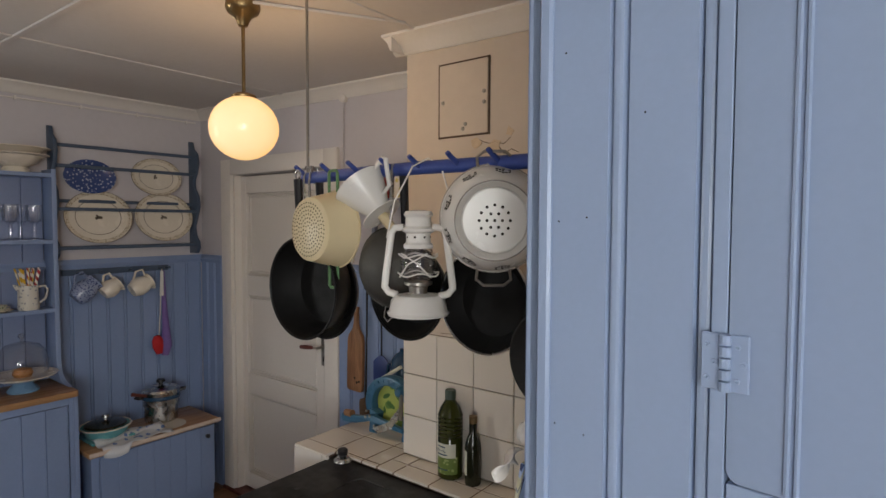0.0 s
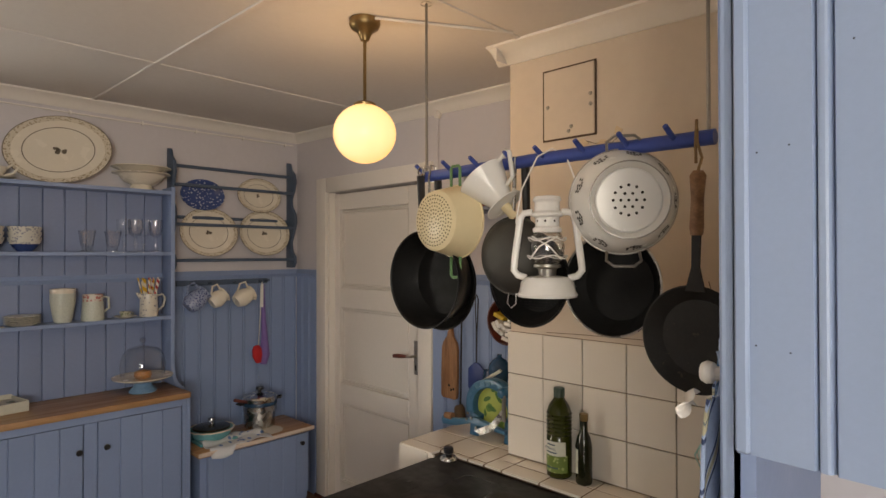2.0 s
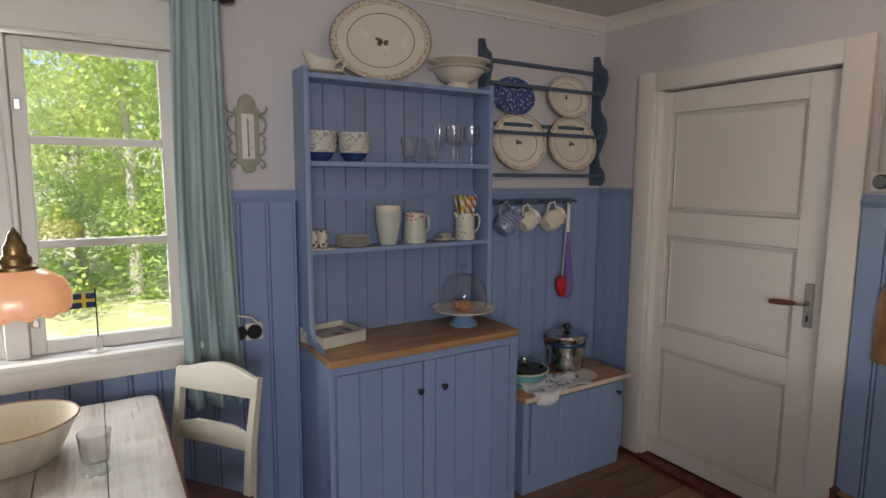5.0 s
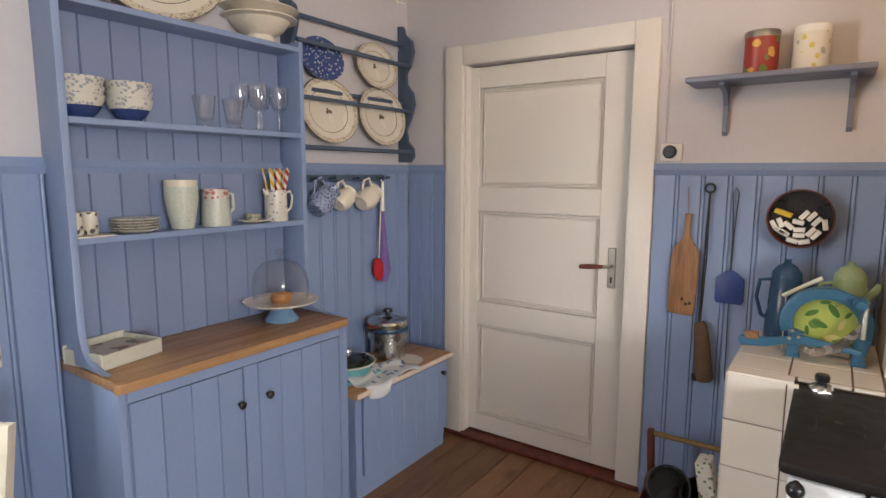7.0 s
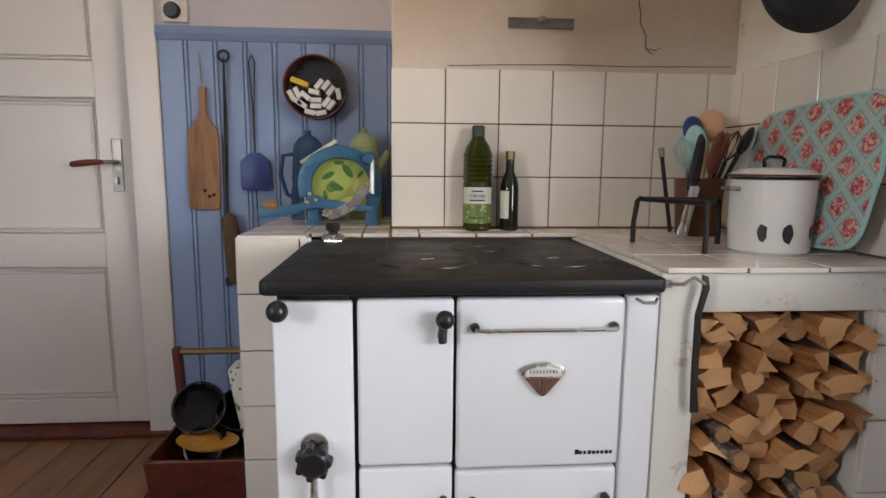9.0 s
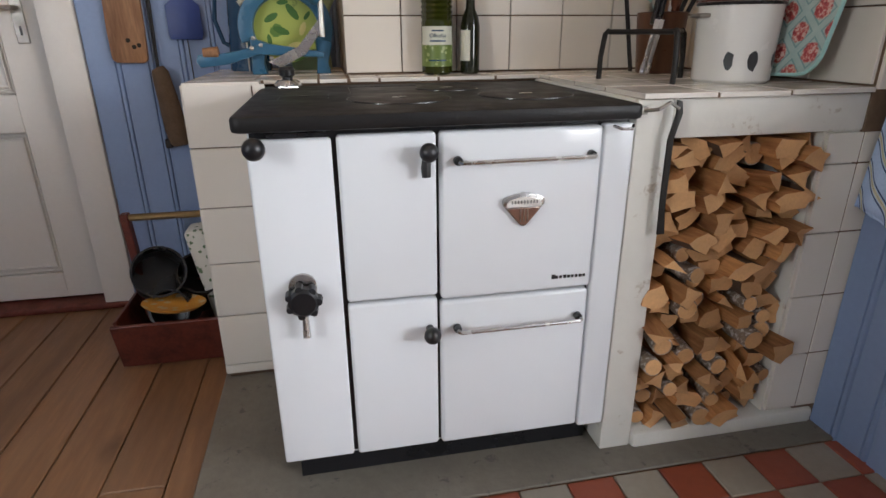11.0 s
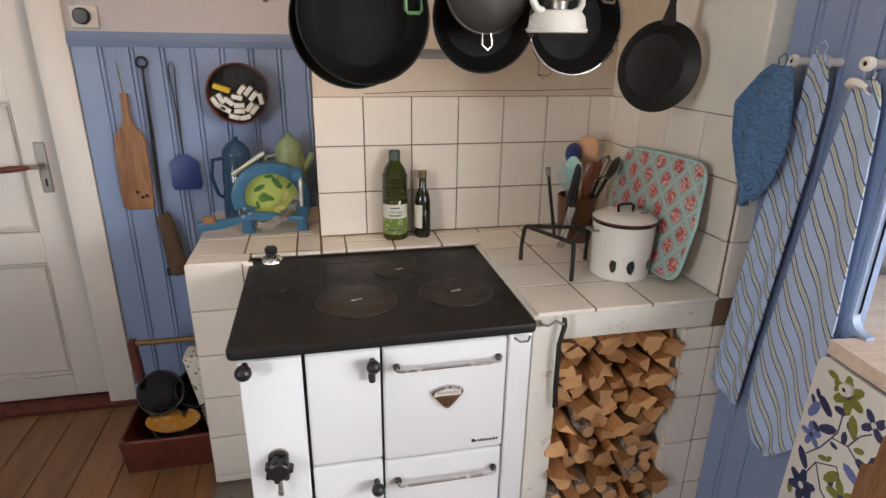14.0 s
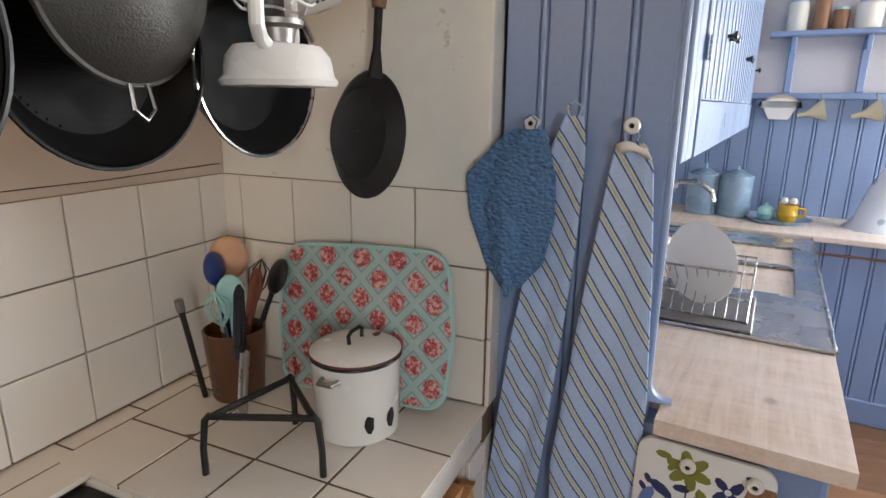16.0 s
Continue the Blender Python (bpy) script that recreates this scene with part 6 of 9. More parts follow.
part("side_lip", tube(B(), [(0.456, -0.336, 0.887), (0.456, 0.29, 0.887)], 0.005, 8), "steel", snk)
for x0, x1 in ((0.90, 1.27), (1.30, 1.64)):
    bm = B()
    for lo, hi in (((x0 - 0.003, -0.263, 0.72), (x1 + 0.003, 0.163, 0.726)), ((x0 - 0.004, -0.262, 0.72), (x0, 0.162, 0.884)), ((x1, -0.262, 0.72), (x1 + 0.004, 0.162, 0.884)), ((x0, -0.264, 0.72), (x1, -0.26, 0.884)), ((x0, 0.16, 0.72), (x1, 0.164, 0.884))):
        box(bm, lo, hi)
    part("bowl", bm, "bowl_steel", snk)
dr3 = thing("dish_rack", SINK, "folding wire dish rack with drip tray on the sink", "dish rack")
part("drip_tray", box(B(), (0.48, -0.155, 0.8862), (0.80, 0.14, 0.894), 0.003), "dull_steel", dr3)
for s in (-1, 1):
    for i in range(10):
        y = -0.14 + i * 0.028
        part("wire", tube(B(), [(0.64 - s * 0.10, y, 0.896), (0.64 + s * 0.10, y, 1.03)], 0.0018, 5), "steel", dr3)
    part("frame_bar", tube(B(), [(0.64 - s * 0.1, -0.14, 0.896), (0.64 + s * 0.1, -0.14, 1.03), (0.64 + s * 0.1, 0.115, 1.03), (0.64 - s * 0.1, 0.115, 0.896)], 0.004, 6, True), "steel", dr3)
solid("white_plate", lathe(B(), [(0.0001, 0), (0.078, 0.002), (0.118, 0.016), (0.120, 0.019), (0.078, 0.008), (0.0001, 0.006)], 40), "white_enamel", SINK @ pose(0.615, 0.01, 1.022, 90, 0, 58), "large white plate drying in the rack", "plate")
tap = thing("tap", SINK, "curved chrome kitchen tap at the sink", "tap")
part("spout", tube(B(), [(1.45, 0.22, 0.884), (1.45, 0.22, 1.10), (1.45, 0.19, 1.15), (1.45, 0.12, 1.16), (1.45, 0.06, 1.12), (1.45, 0.05, 1.08)], 0.011, 12), "steel", tap)
part("tap_base", lathe(B(), [(0.026, 0.885), (0.024, 0.91), (0.014, 0.92)], 20, pose(1.45, 0.22, 0)), "steel", tap)
# east counter, boards, shelf
ec = thing("east_counter", SINK, "blue boarded counter with pale wooden top", "counter")
part("top_board", box(B(), (1.90, -1.30, 0.868), (2.46, 0.38, 0.896), 0.004), "pale_wood", ec)
part("front", box(B(), (2.0, -1.30, 0.0), (2.03, 0.0, 0.866)), "blue", ec)
part("towel_rail", tube(B(), [(1.985, -1.2, 0.80), (1.985, -0.36, 0.80)], 0.007, 8), "copper", ec)
part("skirting", box(B(), (1.975, -1.30, 0.0), (1.999, -0.30, 0.12), 0.004), "blue", ec)
for i in range(10):
    ob = new("plank", board_mesh(0.098, 0.74))
    ob.data.materials[0] = M["blue"]
    ob.parent = ec
    ob.matrix_basis = pose(2.0, -0.35 - i * 0.098, 0.12, 0, 0, -90)
ew = thing("wainscot_east", SINK, "blue boarded wall above the counter", "wainscot", "", "structure")
part("backing", box(B(), (2.462, -1.35, 0.0), (2.50, 0.40, 2.40)), "wall", ew)
part("cap_rail", box(B(), (2.43, -1.35, 1.498), (2.462, 0.40, 1.53), 0.004), "blue", ew)
for i in range(17):
    ob = new("plank", board_mesh(0.098, 0.60))
    ob.parent = ew
    ob.matrix_basis = pose(2.462, 0.33 - i * 0.098, 0.897, 0, 0, -90)
es = thing("spice_shelf", SINK, "blue wall shelf on brackets with jars", "shelf")
part("board", box(B(), (2.32, -1.2, 1.80), (2.462, -0.04, 1.822), 0.003), "blue", es)
for y in (-0.15, -0.46, -0.80):
    part("bracket", box(B(), (2.44, y - 0.016, 1.53), (2.462, y + 0.016, 1.80), 0.003), "blue", es)
    part("brace", box(B(), (2.36, y - 0.012, 1.73), (2.44, y + 0.012, 1.798), 0.003), "blue", es)
M["jar_brown"] = surface("spice_brown", (0.30, 0.15, 0.08), 0.5, var=0.2, big=30)
M["jar_pale"] = surface("flour_white", (0.7, 0.66, 0.58), 0.6, var=0.1, big=30)
for y, r, h, mat, lab in ((-0.15, 0.045, 0.15, "jar_pale", "glass jar of pale flour on the shelf"), (-0.25, 0.035, 0.16, "jar_brown", "glass jar of pink-brown spice on the shelf"), (-0.33, 0.035, 0.10, "jar_brown", "small glass jar of brown spice"), (-0.44, 0.055, 0.13, "jar_pale", "wide glass jar of sugar on the shelf")):
    t = thing("storage_jar", SINK @ pose(2.39, y, 1.8222), lab, "jar", "jars on the shelf")
    part("jar", lathe(B(), [(0.0001, 0), (r, 0.002), (r, h * 0.85), (r * 0.8, h * 0.95)], 24), mat, t)
    part("lid", lathe(B(), [(r * 0.85, h * 0.93), (r * 0.85, h * 1.04), (0.0001, h * 1.05)], 24), "mint" if mat == "jar_brown" else "blue_clear", t)
M["filter"] = surface("unbleached_paper", (0.55, 0.42, 0.27), 0.8, var=0.1)
t = thing("filter_holder", SINK @ pose(2.42, -0.13, 1.395), "white holder with brown coffee filters hanging on the rail", "holder")
out = [(-0.045, 0.0), (0.045, 0.0), (0.09, 0.085)] + arc(0, 0.05, 0.1, 20, 160, 8, 0.06) + [(-0.09, 0.085)]
part("box", slab(B(), out, 0.035, Matrix(((0, 1, 0, -0.02), (-1, 0, 0, 0), (0, 0, 1, 0), (0, 0, 0, 1))), 0.003), "white_enamel", t)
part("filters", slab(B(), arc(0, 0.06, 0.09, 20, 160, 8, 0.065), 0.01, Matrix(((0, 1, 0, -0.012), (-1, 0, 0, 0), (0, 0, 1, 0), (0, 0, 0, 1)))), "filter", t)
for y in (-0.30, -0.53):
    t = thing("hanging_funnel", SINK @ pose(2.40, y, 1.44, 0, 0, 0) @ pose(0, 0, 0, -105, 0, 0), "cream enamel funnel hanging on the rail", "funnel", "funnels on the rail")
    part("cone", lathe(B(), [(0.055, -0.03), (0.057, -0.03), (0.014, 0.045), (0.010, 0.09), (0.008, 0.09), (0.012, 0.045)], 26), "cream", t)
    part("hanger", tube(B(), [(0.0, -0.05, -0.02), (0.0, -0.085, -0.02), (0.01, -0.085, -0.02)], 0.003, 6), "steel", t)
M["tin_blue"] = surface("grey_blue_enamel", (0.22, 0.32, 0.42), 0.3, var=0.06)
for y in (0.17, 0.015):
    t = thing("canister", SINK @ pose(2.25, y, 0.8962), "grey-blue enamel canister with knobbed lid", "canister", "canisters")
    part("can", lathe(B(), [(0.0001, 0), (0.078, 0), (0.080, 0.006), (0.080, 0.20)], 32), "tin_blue", t)
    part("lid", lathe(B(), [(0.083, 0.197), (0.083, 0.212), (0.03, 0.238), (0.010, 0.242), (0.011, 0.262), (0.0001, 0.264)], 32), "tin_blue", t)
solid("blue_tray", lathe(B(), [(0.0001, 0), (0.13, 0), (0.15, 0.02), (0.147, 0.02), (0.128, 0.005), (0.0001, 0.005)], 40), "tin_blue", SINK @ pose(2.20, -0.20, 0.8962), "round blue enamel tray on the counter", "tray")
t = thing("yellow_jug", SINK @ pose(2.19, -0.235, 0.9015), "yellow ceramic jug on the tray", "jug")
M["jug"] = surface("yellow_glaze", (0.60, 0.36, 0.03), 0.25, var=0.06)
part("body", lathe(B(), [(0.0001, 0), (0.035, 0), (0.050, 0.035), (0.042, 0.065), (0.045, 0.085), (0.0001, 0.08)], 26), "jug", t)
part("handle", tube(B(), [(0, -0.042, 0.07), (0, -0.075, 0.065), (0, -0.075, 0.035), (0, -0.048, 0.025)], 0.007, 8), "jug", t)
for y in (-0.02, 0.02):
    part("egg", lathe(B(), [(0.0001, -0.02), (0.017, -0.008), (0.019, 0.004), (0.012, 0.018), (0.0001, 0.022)], 16, pose(0, y, 0.10)), "white_enamel", t)
t = thing("sugar_bowl", SINK @ pose(2.20, -0.14, 0.9015), "small mint green lidded sugar bowl", "bowl")
part("bowl", lathe(B(), [(0.0001, 0), (0.025, 0), (0.042, 0.03), (0.036, 0.055), (0.0001, 0.058)], 24), "mint", t)
part("lid", lathe(B(), [(0.034, 0.056), (0.02, 0.068), (0.007, 0.072), (0.008, 0.082), (0.0001, 0.083)], 20), "mint", t)
M["grey_cloth"] = pattern("grey_print_cloth", (0.55, 0.57, 0.62), (0.28, 0.33, 0.42), 18)
bm = B()
lathe(bm, [(0.0001, 0.30), (0.02, 0.29), (0.05, 0.18), (0.09, 0.06), (0.13, 0.0)], 18)
for v in bm.verts:
    v.co += Vector((math.sin(v.co.z * 40 + v.co.y * 60), math.cos(v.co.z * 33 + v.co.x * 50), 0)) * 0.009
solid("folded_cloth", bm, "grey_cloth", SINK @ pose(2.22, -0.60, 0.8965), "crumpled grey and white tea towel on the counter", "cloth")

# ---- towels ----
def stripes(name, angle, period=0.075):
    m, n, l, b = nodes(name)
    v = coords(n, l, (1, 1, 1), "Object")
    sep = n.new("ShaderNodeSeparateXYZ")
    l.new(v, sep.inputs[0])
    a, c = n.new("ShaderNodeMath"), n.new("ShaderNodeMath")
    a.operation = c.operation = "MULTIPLY"
    a.inputs[1].default_value, c.inputs[1].default_value = math.cos(radians(angle)) / period, math.sin(radians(angle)) / period
    l.new(sep.outputs["Y"], a.inputs[0]), l.new(sep.outputs["Z"], c.inputs[0])
    s, f = n.new("ShaderNodeMath"), n.new("ShaderNodeMath")
    s.operation, f.operation = "ADD", "FRACT"
    l.new(a.outputs[0], s.inputs[0]), l.new(c.outputs[0], s.inputs[1]), l.new(s.outputs[0], f.inputs[0])
    light, navy, cream = (0.40, 0.52, 0.74), (0.045, 0.07, 0.16), (0.56, 0.53, 0.38)
    r = n.new("ShaderNodeValToRGB")
    r.color_ramp.interpolation = "CONSTANT"
    stops = [(0.0, light), (0.52, navy), (0.59, light), (0.635, cream), (0.70, (0.20, 0.22, 0.24)), (0.72, cream), (0.79, light), (0.835, navy), (0.905, light)]
    while len(r.color_ramp.elements) < len(stops):
        r.color_ramp.elements.new(0.5)
    for e, (p, col) in zip(r.color_ramp.elements, stops):
        e.position, e.color = p, (*col, 1)
    l.new(f.outputs[0], r.inputs["Fac"])
    dots = ramp(n, l, noise_tex(n, l, v, 260, 2), [(0.5, (1, 1, 1)), (0.62, (0.90, 0.91, 0.93))])
    l.new(mixc(n, l, 1.0, r.outputs["Color"], dots, "MULTIPLY"), b.inputs["Base Color"])
    b.inputs["Roughness"].default_value = 0.9
    weave = noise_tex(n, l, v, 700, 2)
    bumped(n, l, b, weave, 0.25, 0.002)
    return m


M["stripe"] = stripes("striped_linen", -32, 0.0375)
M["stripe2"] = stripes("striped_linen_too", -33, 0.041)


def hung_cloth(name, edges, material, label, category, folds=3.0, depth=0.018, x=0.648, thick=0.005, nu=28, nv=44, seed=0, over=0.0):
    """A cloth gathered at a knob: edges are rows of (height, y of one side, y of the other), top to bottom."""
    bm = B()
    rows = []
    zs = [e[0] for e in edges]
    for j in range(nv + 1):
        z = zs[0] + (zs[-1] - zs[0]) * j / nv
        k = max(i for i in range(len(edges) - 1) if edges[i][0] >= z - 1e-9)
        a, b = edges[k], edges[k + 1]
        f = (a[0] - z) / (a[0] - b[0])
        y0, y1 = a[1] + (b[1] - a[1]) * f, a[2] + (b[2] - a[2]) * f
        g = j / nv
        row = []
        for i in range(nu + 1):
            u = i / nu
            d = depth * (0.45 + 0.75 * g) * (0.6 * math.sin(u * folds * 6.283 + seed + 0.8 * math.sin(g * 4 + seed)) + 0.4 * math.sin(u * folds * 11 + 2 * seed + g * 2))
            row.append(bm.verts.new((x - 0.010 - depth * 0.7 - d - over * max(0.0, 1 - g / 0.10), y0 + (y1 - y0) * u, z + 0.012 * g * math.sin(u * 5 + seed))))
        rows.append(row)
    for a, b in zip(rows, rows[1:]):
        for i in range(nu):
            bm.faces.new((a[i], a[i + 1], b[i + 1], b[i]))
    left, right, bottom = [q[0].co.copy() for q in rows], [q[-1].co.copy() for q in rows], [v.co.copy() for v in rows[-1]]
    ob = solid(name, bm, material, (0, 0, 0), label, category, smooth=80)
    md = ob.modifiers.new("thickness", "SOLIDIFY")
    md.thickness, md.offset = thick, 0
    for edge in (left, right):
        part("side_hem", tube(B(), edge, thick * 0.62, 6), material, ob, "", None, 80)
    part("bottom_hem", tube(B(), bottom, thick * 0.75, 6), material, ob, "", None, 80)
    top = (left[0] + right[0]) / 2
    part("hanging_loop", tube(B(), [top + Vector((0, -0.008, -0.004)), top + Vector((0.002, -0.013, 0.016)), top + Vector((0.004, 0, 0.026)), top + Vector((0.002, 0.013, 0.016)), top + Vector((0, 0.008, -0.004))], 0.0018, 6), material, ob, "narrow hanging loop", None, 80)
    return ob


hung_cloth("striped_towel", [(1.440, 1.562, 1.532), (1.38, 1.585, 1.528), (1.20, 1.618, 1.535), (0.95, 1.655, 1.555), (0.70, 1.685, 1.58), (0.565, 1.698, 1.592)], "stripe", "blue striped linen kitchen towel hanging on a knob", "towel", 1.1, 0.007, seed=1, over=0.022)
hung_cloth("striped_towel_second", [(1.395, 1.470, 1.425), (1.35, 1.478, 1.408), (1.15, 1.503, 1.392), (0.90, 1.530, 1.378), (0.70, 1.552, 1.380), (0.56, 1.548, 1.40), (0.50, 1.515, 1.45)], "stripe2", "blue striped linen kitchen towel with white tag", "towel", 1.0, 0.007, seed=2)
M["crochet"] = surface("blue_cotton", (0.10, 0.215, 0.40), 0.95, var=0.2, big=6, fine=260, bump=0.9)
mt, n_, l_, b_ = M["crochet"], M["crochet"].node_tree.nodes, M["crochet"].node_tree.links, M["crochet"].node_tree.nodes["Principled BSDF"]
wv = n_.new("ShaderNodeTexVoronoi")
wv.inputs["Scale"].default_value = 100
l_.new(coords(n_, l_, (1, 1, 1.5)), wv.inputs["Vector"])
bp = n_.new("ShaderNodeBump")
bp.inputs["Strength"].default_value, bp.inputs["Distance"].default_value = 1.0, 0.010
bp.invert = True
l_.new(wv.outputs["Distance"], bp.inputs["Height"])
l_.new(bp.outputs["Normal"], b_.inputs["Normal"])
hung_cloth("crocheted_dishcloth", [(1.415, 1.645, 1.600), (1.395, 1.675, 1.59), (1.33, 1.738, 1.575), (1.25, 1.732, 1.572), (1.16, 1.70, 1.59), (1.105, 1.660, 1.635)], "crochet", "blue crocheted cotton dishcloth hanging on a knob", "dishcloth", 1.2, 0.012, x=0.606, seed=4, thick=0.008)


def knob_thing(m, label="white wooden towel knob on the blue panel"):
    t = thing("wall_peg", m, label, "peg", "towel pegs")
    part("stem", tube(B(), [(0, 0, 0), (0, 0, 0.032)], 0.009, 10), "white_enamel", t)
    part("head", lathe(B(), [(0.009, 0.028), (0.0135, 0.032), (0.015, 0.040), (0.012, 0.046), (0.006, 0.0465), (0.005, 0.043), (0.0001, 0.043)], 22), "white_enamel", t)
    part("screw", lathe(B(), [(0.0001, 0.0448), (0.0045, 0.0440)], 10), "dark", t, "dark screw hole")


for y in (1.630, 1.545, 1.448):
    knob_thing(pose(0.662, y, 1.425, 0, -90, 0))
for y in (-0.083, -0.195):
    knob_thing(SINK @ pose(-0.03, y, 0.803, 0, -90, 0), "white wooden knob on the sink cabinet end")
bm = B()
g = [[bm.verts.new((0.606 - 0.010 * math.sin(v * 3.1) - 0.004 * math.sin(u * 7), 1.468 - 0.050 * u - 0.010 * v, 1.394 - 0.019 * v + 0.006 * math.sin(u * 5))) for v in (0, 0.25, 0.5, 0.75, 1)] for u in [i / 8 for i in range(9)]]
for a, b in zip(g, g[1:]):
    for i in range(4):
        bm.faces.new((a[i], a[i + 1], b[i + 1], b[i]))
tg = solid("towel_tag", bm, "white", (0, 0, 0), "crumpled white care tag on the towel", "tag", smooth=80)
tg.modifiers.new("thickness", "SOLIDIFY").thickness = 0.0015
M["board_white"] = surface("white_laminate", (0.70, 0.70, 0.68), 0.35, var=0.04)
M["ink_navy"] = surface("navy_print", (0.025, 0.035, 0.11), 0.4, var=0.1)
M["ink_olive"] = surface("olive_print", (0.20, 0.20, 0.035), 0.4, var=0.1)
M["ink_blue"] = surface("blue_print", (0.12, 0.18, 0.42), 0.4, var=0.1)
BOARD = SINK @ Matrix(((0, 1, 0, -0.062), (1, 0, 0, -0.055), (0, 0, 1, 0), (0, 0, 0, 1)))
pb = thing("printed_cutting_board", BOARD, "white cutting board printed with navy and olive flowers", "cutting board")
out = arc(0.035, 0.808, 0.030, 0, 90, 5) + arc(-0.145, 0.805, 0.030, 90, 180, 5) + arc(-0.135, 0.415, 0.030, 180, 270, 5) + arc(0.045, 0.415, 0.030, 270, 360, 5)
part("board", slab(B(), out, 0.014, None, 0.003), "board_white", pb)


def petals(u, w, r, n, ink, turn=0.0, slim=0.42):
    for k in range(n):
        a = turn + 6.2832 * k / n
        ring = [(u + r * 0.55 * math.cos(a) + r * 0.5 * math.cos(b) * math.cos(a) - r * slim * 0.5 * math.sin(b) * math.sin(a), w + r * 0.55 * math.sin(a) + r * 0.5 * math.cos(b) * math.sin(a) + r * slim * 0.5 * math.sin(b) * math.cos(a)) for b in (0, 0.7, 1.57, 2.5, 3.14, 3.78, 4.71, 5.58)]
        part("petal", slab(B(), ring, 0.0012, pose(0, -0.001, 0)), ink, pb, "", None, 0)
    part("flower_centre", lathe(B(), [(r * 0.2, 0), (r * 0.2, 0.0016), (0.0001, 0.0016)], 10, pose(u, 0, w, 90)), "board_white" if ink == "ink_navy" else "ink_navy", pb, "", None, 0)


for u, w, r, n, ink, turn in ((-0.03, 0.79, 0.036, 6, "ink_olive", 0.3), (-0.125, 0.67, 0.036, 5, "ink_navy", 0.2), (0.02, 0.52, 0.036, 6, "ink_navy", 0.5), (-0.08, 0.575, 0.034, 5, "ink_olive", 1.1), (-0.10, 0.77, 0.028, 4, "ink_navy", 0.8), (0.03, 0.65, 0.026, 5, "ink_blue", 0.0), (-0.12, 0.46, 0.032, 6, "ink_navy", 0.0), (-0.04, 0.44, 0.026, 5, "ink_olive", 0.6)):
    petals(u, w, r * 1.12, n, ink, turn, 0.55)
for pts in (((0.03, 0.60), (0.0, 0.64), (-0.03, 0.70), (-0.03, 0.76)), ((-0.02, 0.68), (-0.06, 0.69), (-0.10, 0.67)), ((0.02, 0.55), (0.0, 0.60), (-0.05, 0.63), (-0.07, 0.60)), ((-0.12, 0.49), (-0.09, 0.52), (-0.03, 0.55), (0.0, 0.60)), ((-0.06, 0.69), (-0.08, 0.73), (-0.10, 0.75)), ((-0.04, 0.46), (0.0, 0.47), (0.03, 0.49))):
    part("stem", tube(B(), [(u, 0.0, w) for u, w in pts], 0.0016, 5), "ink_navy", pb, "", None, 0)
for k, (u, w, a) in enumerate(((0.015, 0.735, 0.6), (0.04, 0.71, 2.0), (-0.06, 0.735, 1.2), (-0.005, 0.69, 2.6), (-0.085, 0.64, 0.4), (-0.045, 0.60, 2.2), (0.035, 0.585, 0.9), (-0.15, 0.56, 1.6), (-0.145, 0.75, 1.9), (-0.02, 0.50, 0.2), (-0.08, 0.50, 2.5), (0.03, 0.44, 1.3), (-0.155, 0.61, 1.0))):
    ring = [(u + 0.026 * math.cos(b) * math.cos(a) - 0.011 * math.sin(b) * math.sin(a), w + 0.026 * math.cos(b) * math.sin(a) + 0.011 * math.sin(b) * math.cos(a)) for b in (0, 0.9, 1.57, 2.4, 3.14, 3.9, 4.71, 5.4)]
    part("leaf", slab(B(), ring, 0.0012, pose(0, -0.001, 0)), ("ink_navy", "ink_blue", "ink_olive")[k % 3], pb, "", None, 0)
rng = random.Random(31)
for k in range(34):
    u, w, a, q = rng.uniform(-0.155, 0.05), rng.uniform(0.41, 0.815), rng.uniform(0, 3.14), rng.uniform(0.010, 0.017)
    ring = [(u + q * math.cos(b) * math.cos(a) - q * 0.5 * math.sin(b) * math.sin(a), w + q * math.cos(b) * math.sin(a) + q * 0.5 * math.sin(b) * math.cos(a)) for b in (0, 0.9, 1.57, 2.4, 3.14, 3.9, 4.71, 5.4)]
    part("leaf", slab(B(), ring, 0.0011, pose(0, -0.0009, 0)), ("ink_navy", "ink_navy", "ink_olive")[k % 3], pb, "", None, 0)
wb = thing("small_wooden_board", BOARD @ pose(-0.153, -0.002, 0, 0, 0, 0), "small worn wooden board hanging on a knob", "cutting board")
part("board", slab(B(), [(-0.02, 0.80), (0.02, 0.80), (0.03, 0.76), (0.032, 0.70), (0.055, 0.68), (0.055, 0.48), (-0.045, 0.48), (-0.045, 0.68), (-0.032, 0.70), (-0.03, 0.76)], 0.014, None, 0.003), "board_wood", wb)
# ---- west side: hutch, low cabinet, plate rack ----
hu = thing("hutch", (0, 0, 0), "blue painted kitchen hutch with open shelves and pine worktop", "hutch")
# back boards: the hutch's blue, darkened for the shade behind the shelves
M["hutch_back"] = surface("shaded_blue_boards", (0.20, 0.255, 0.405), 0.5, var=0.10, big=2.5, fine=80, bump=0.06, each=0.08)
Y0, Y1, XF, XU = 1.02, 1.93, -2.20, -2.415
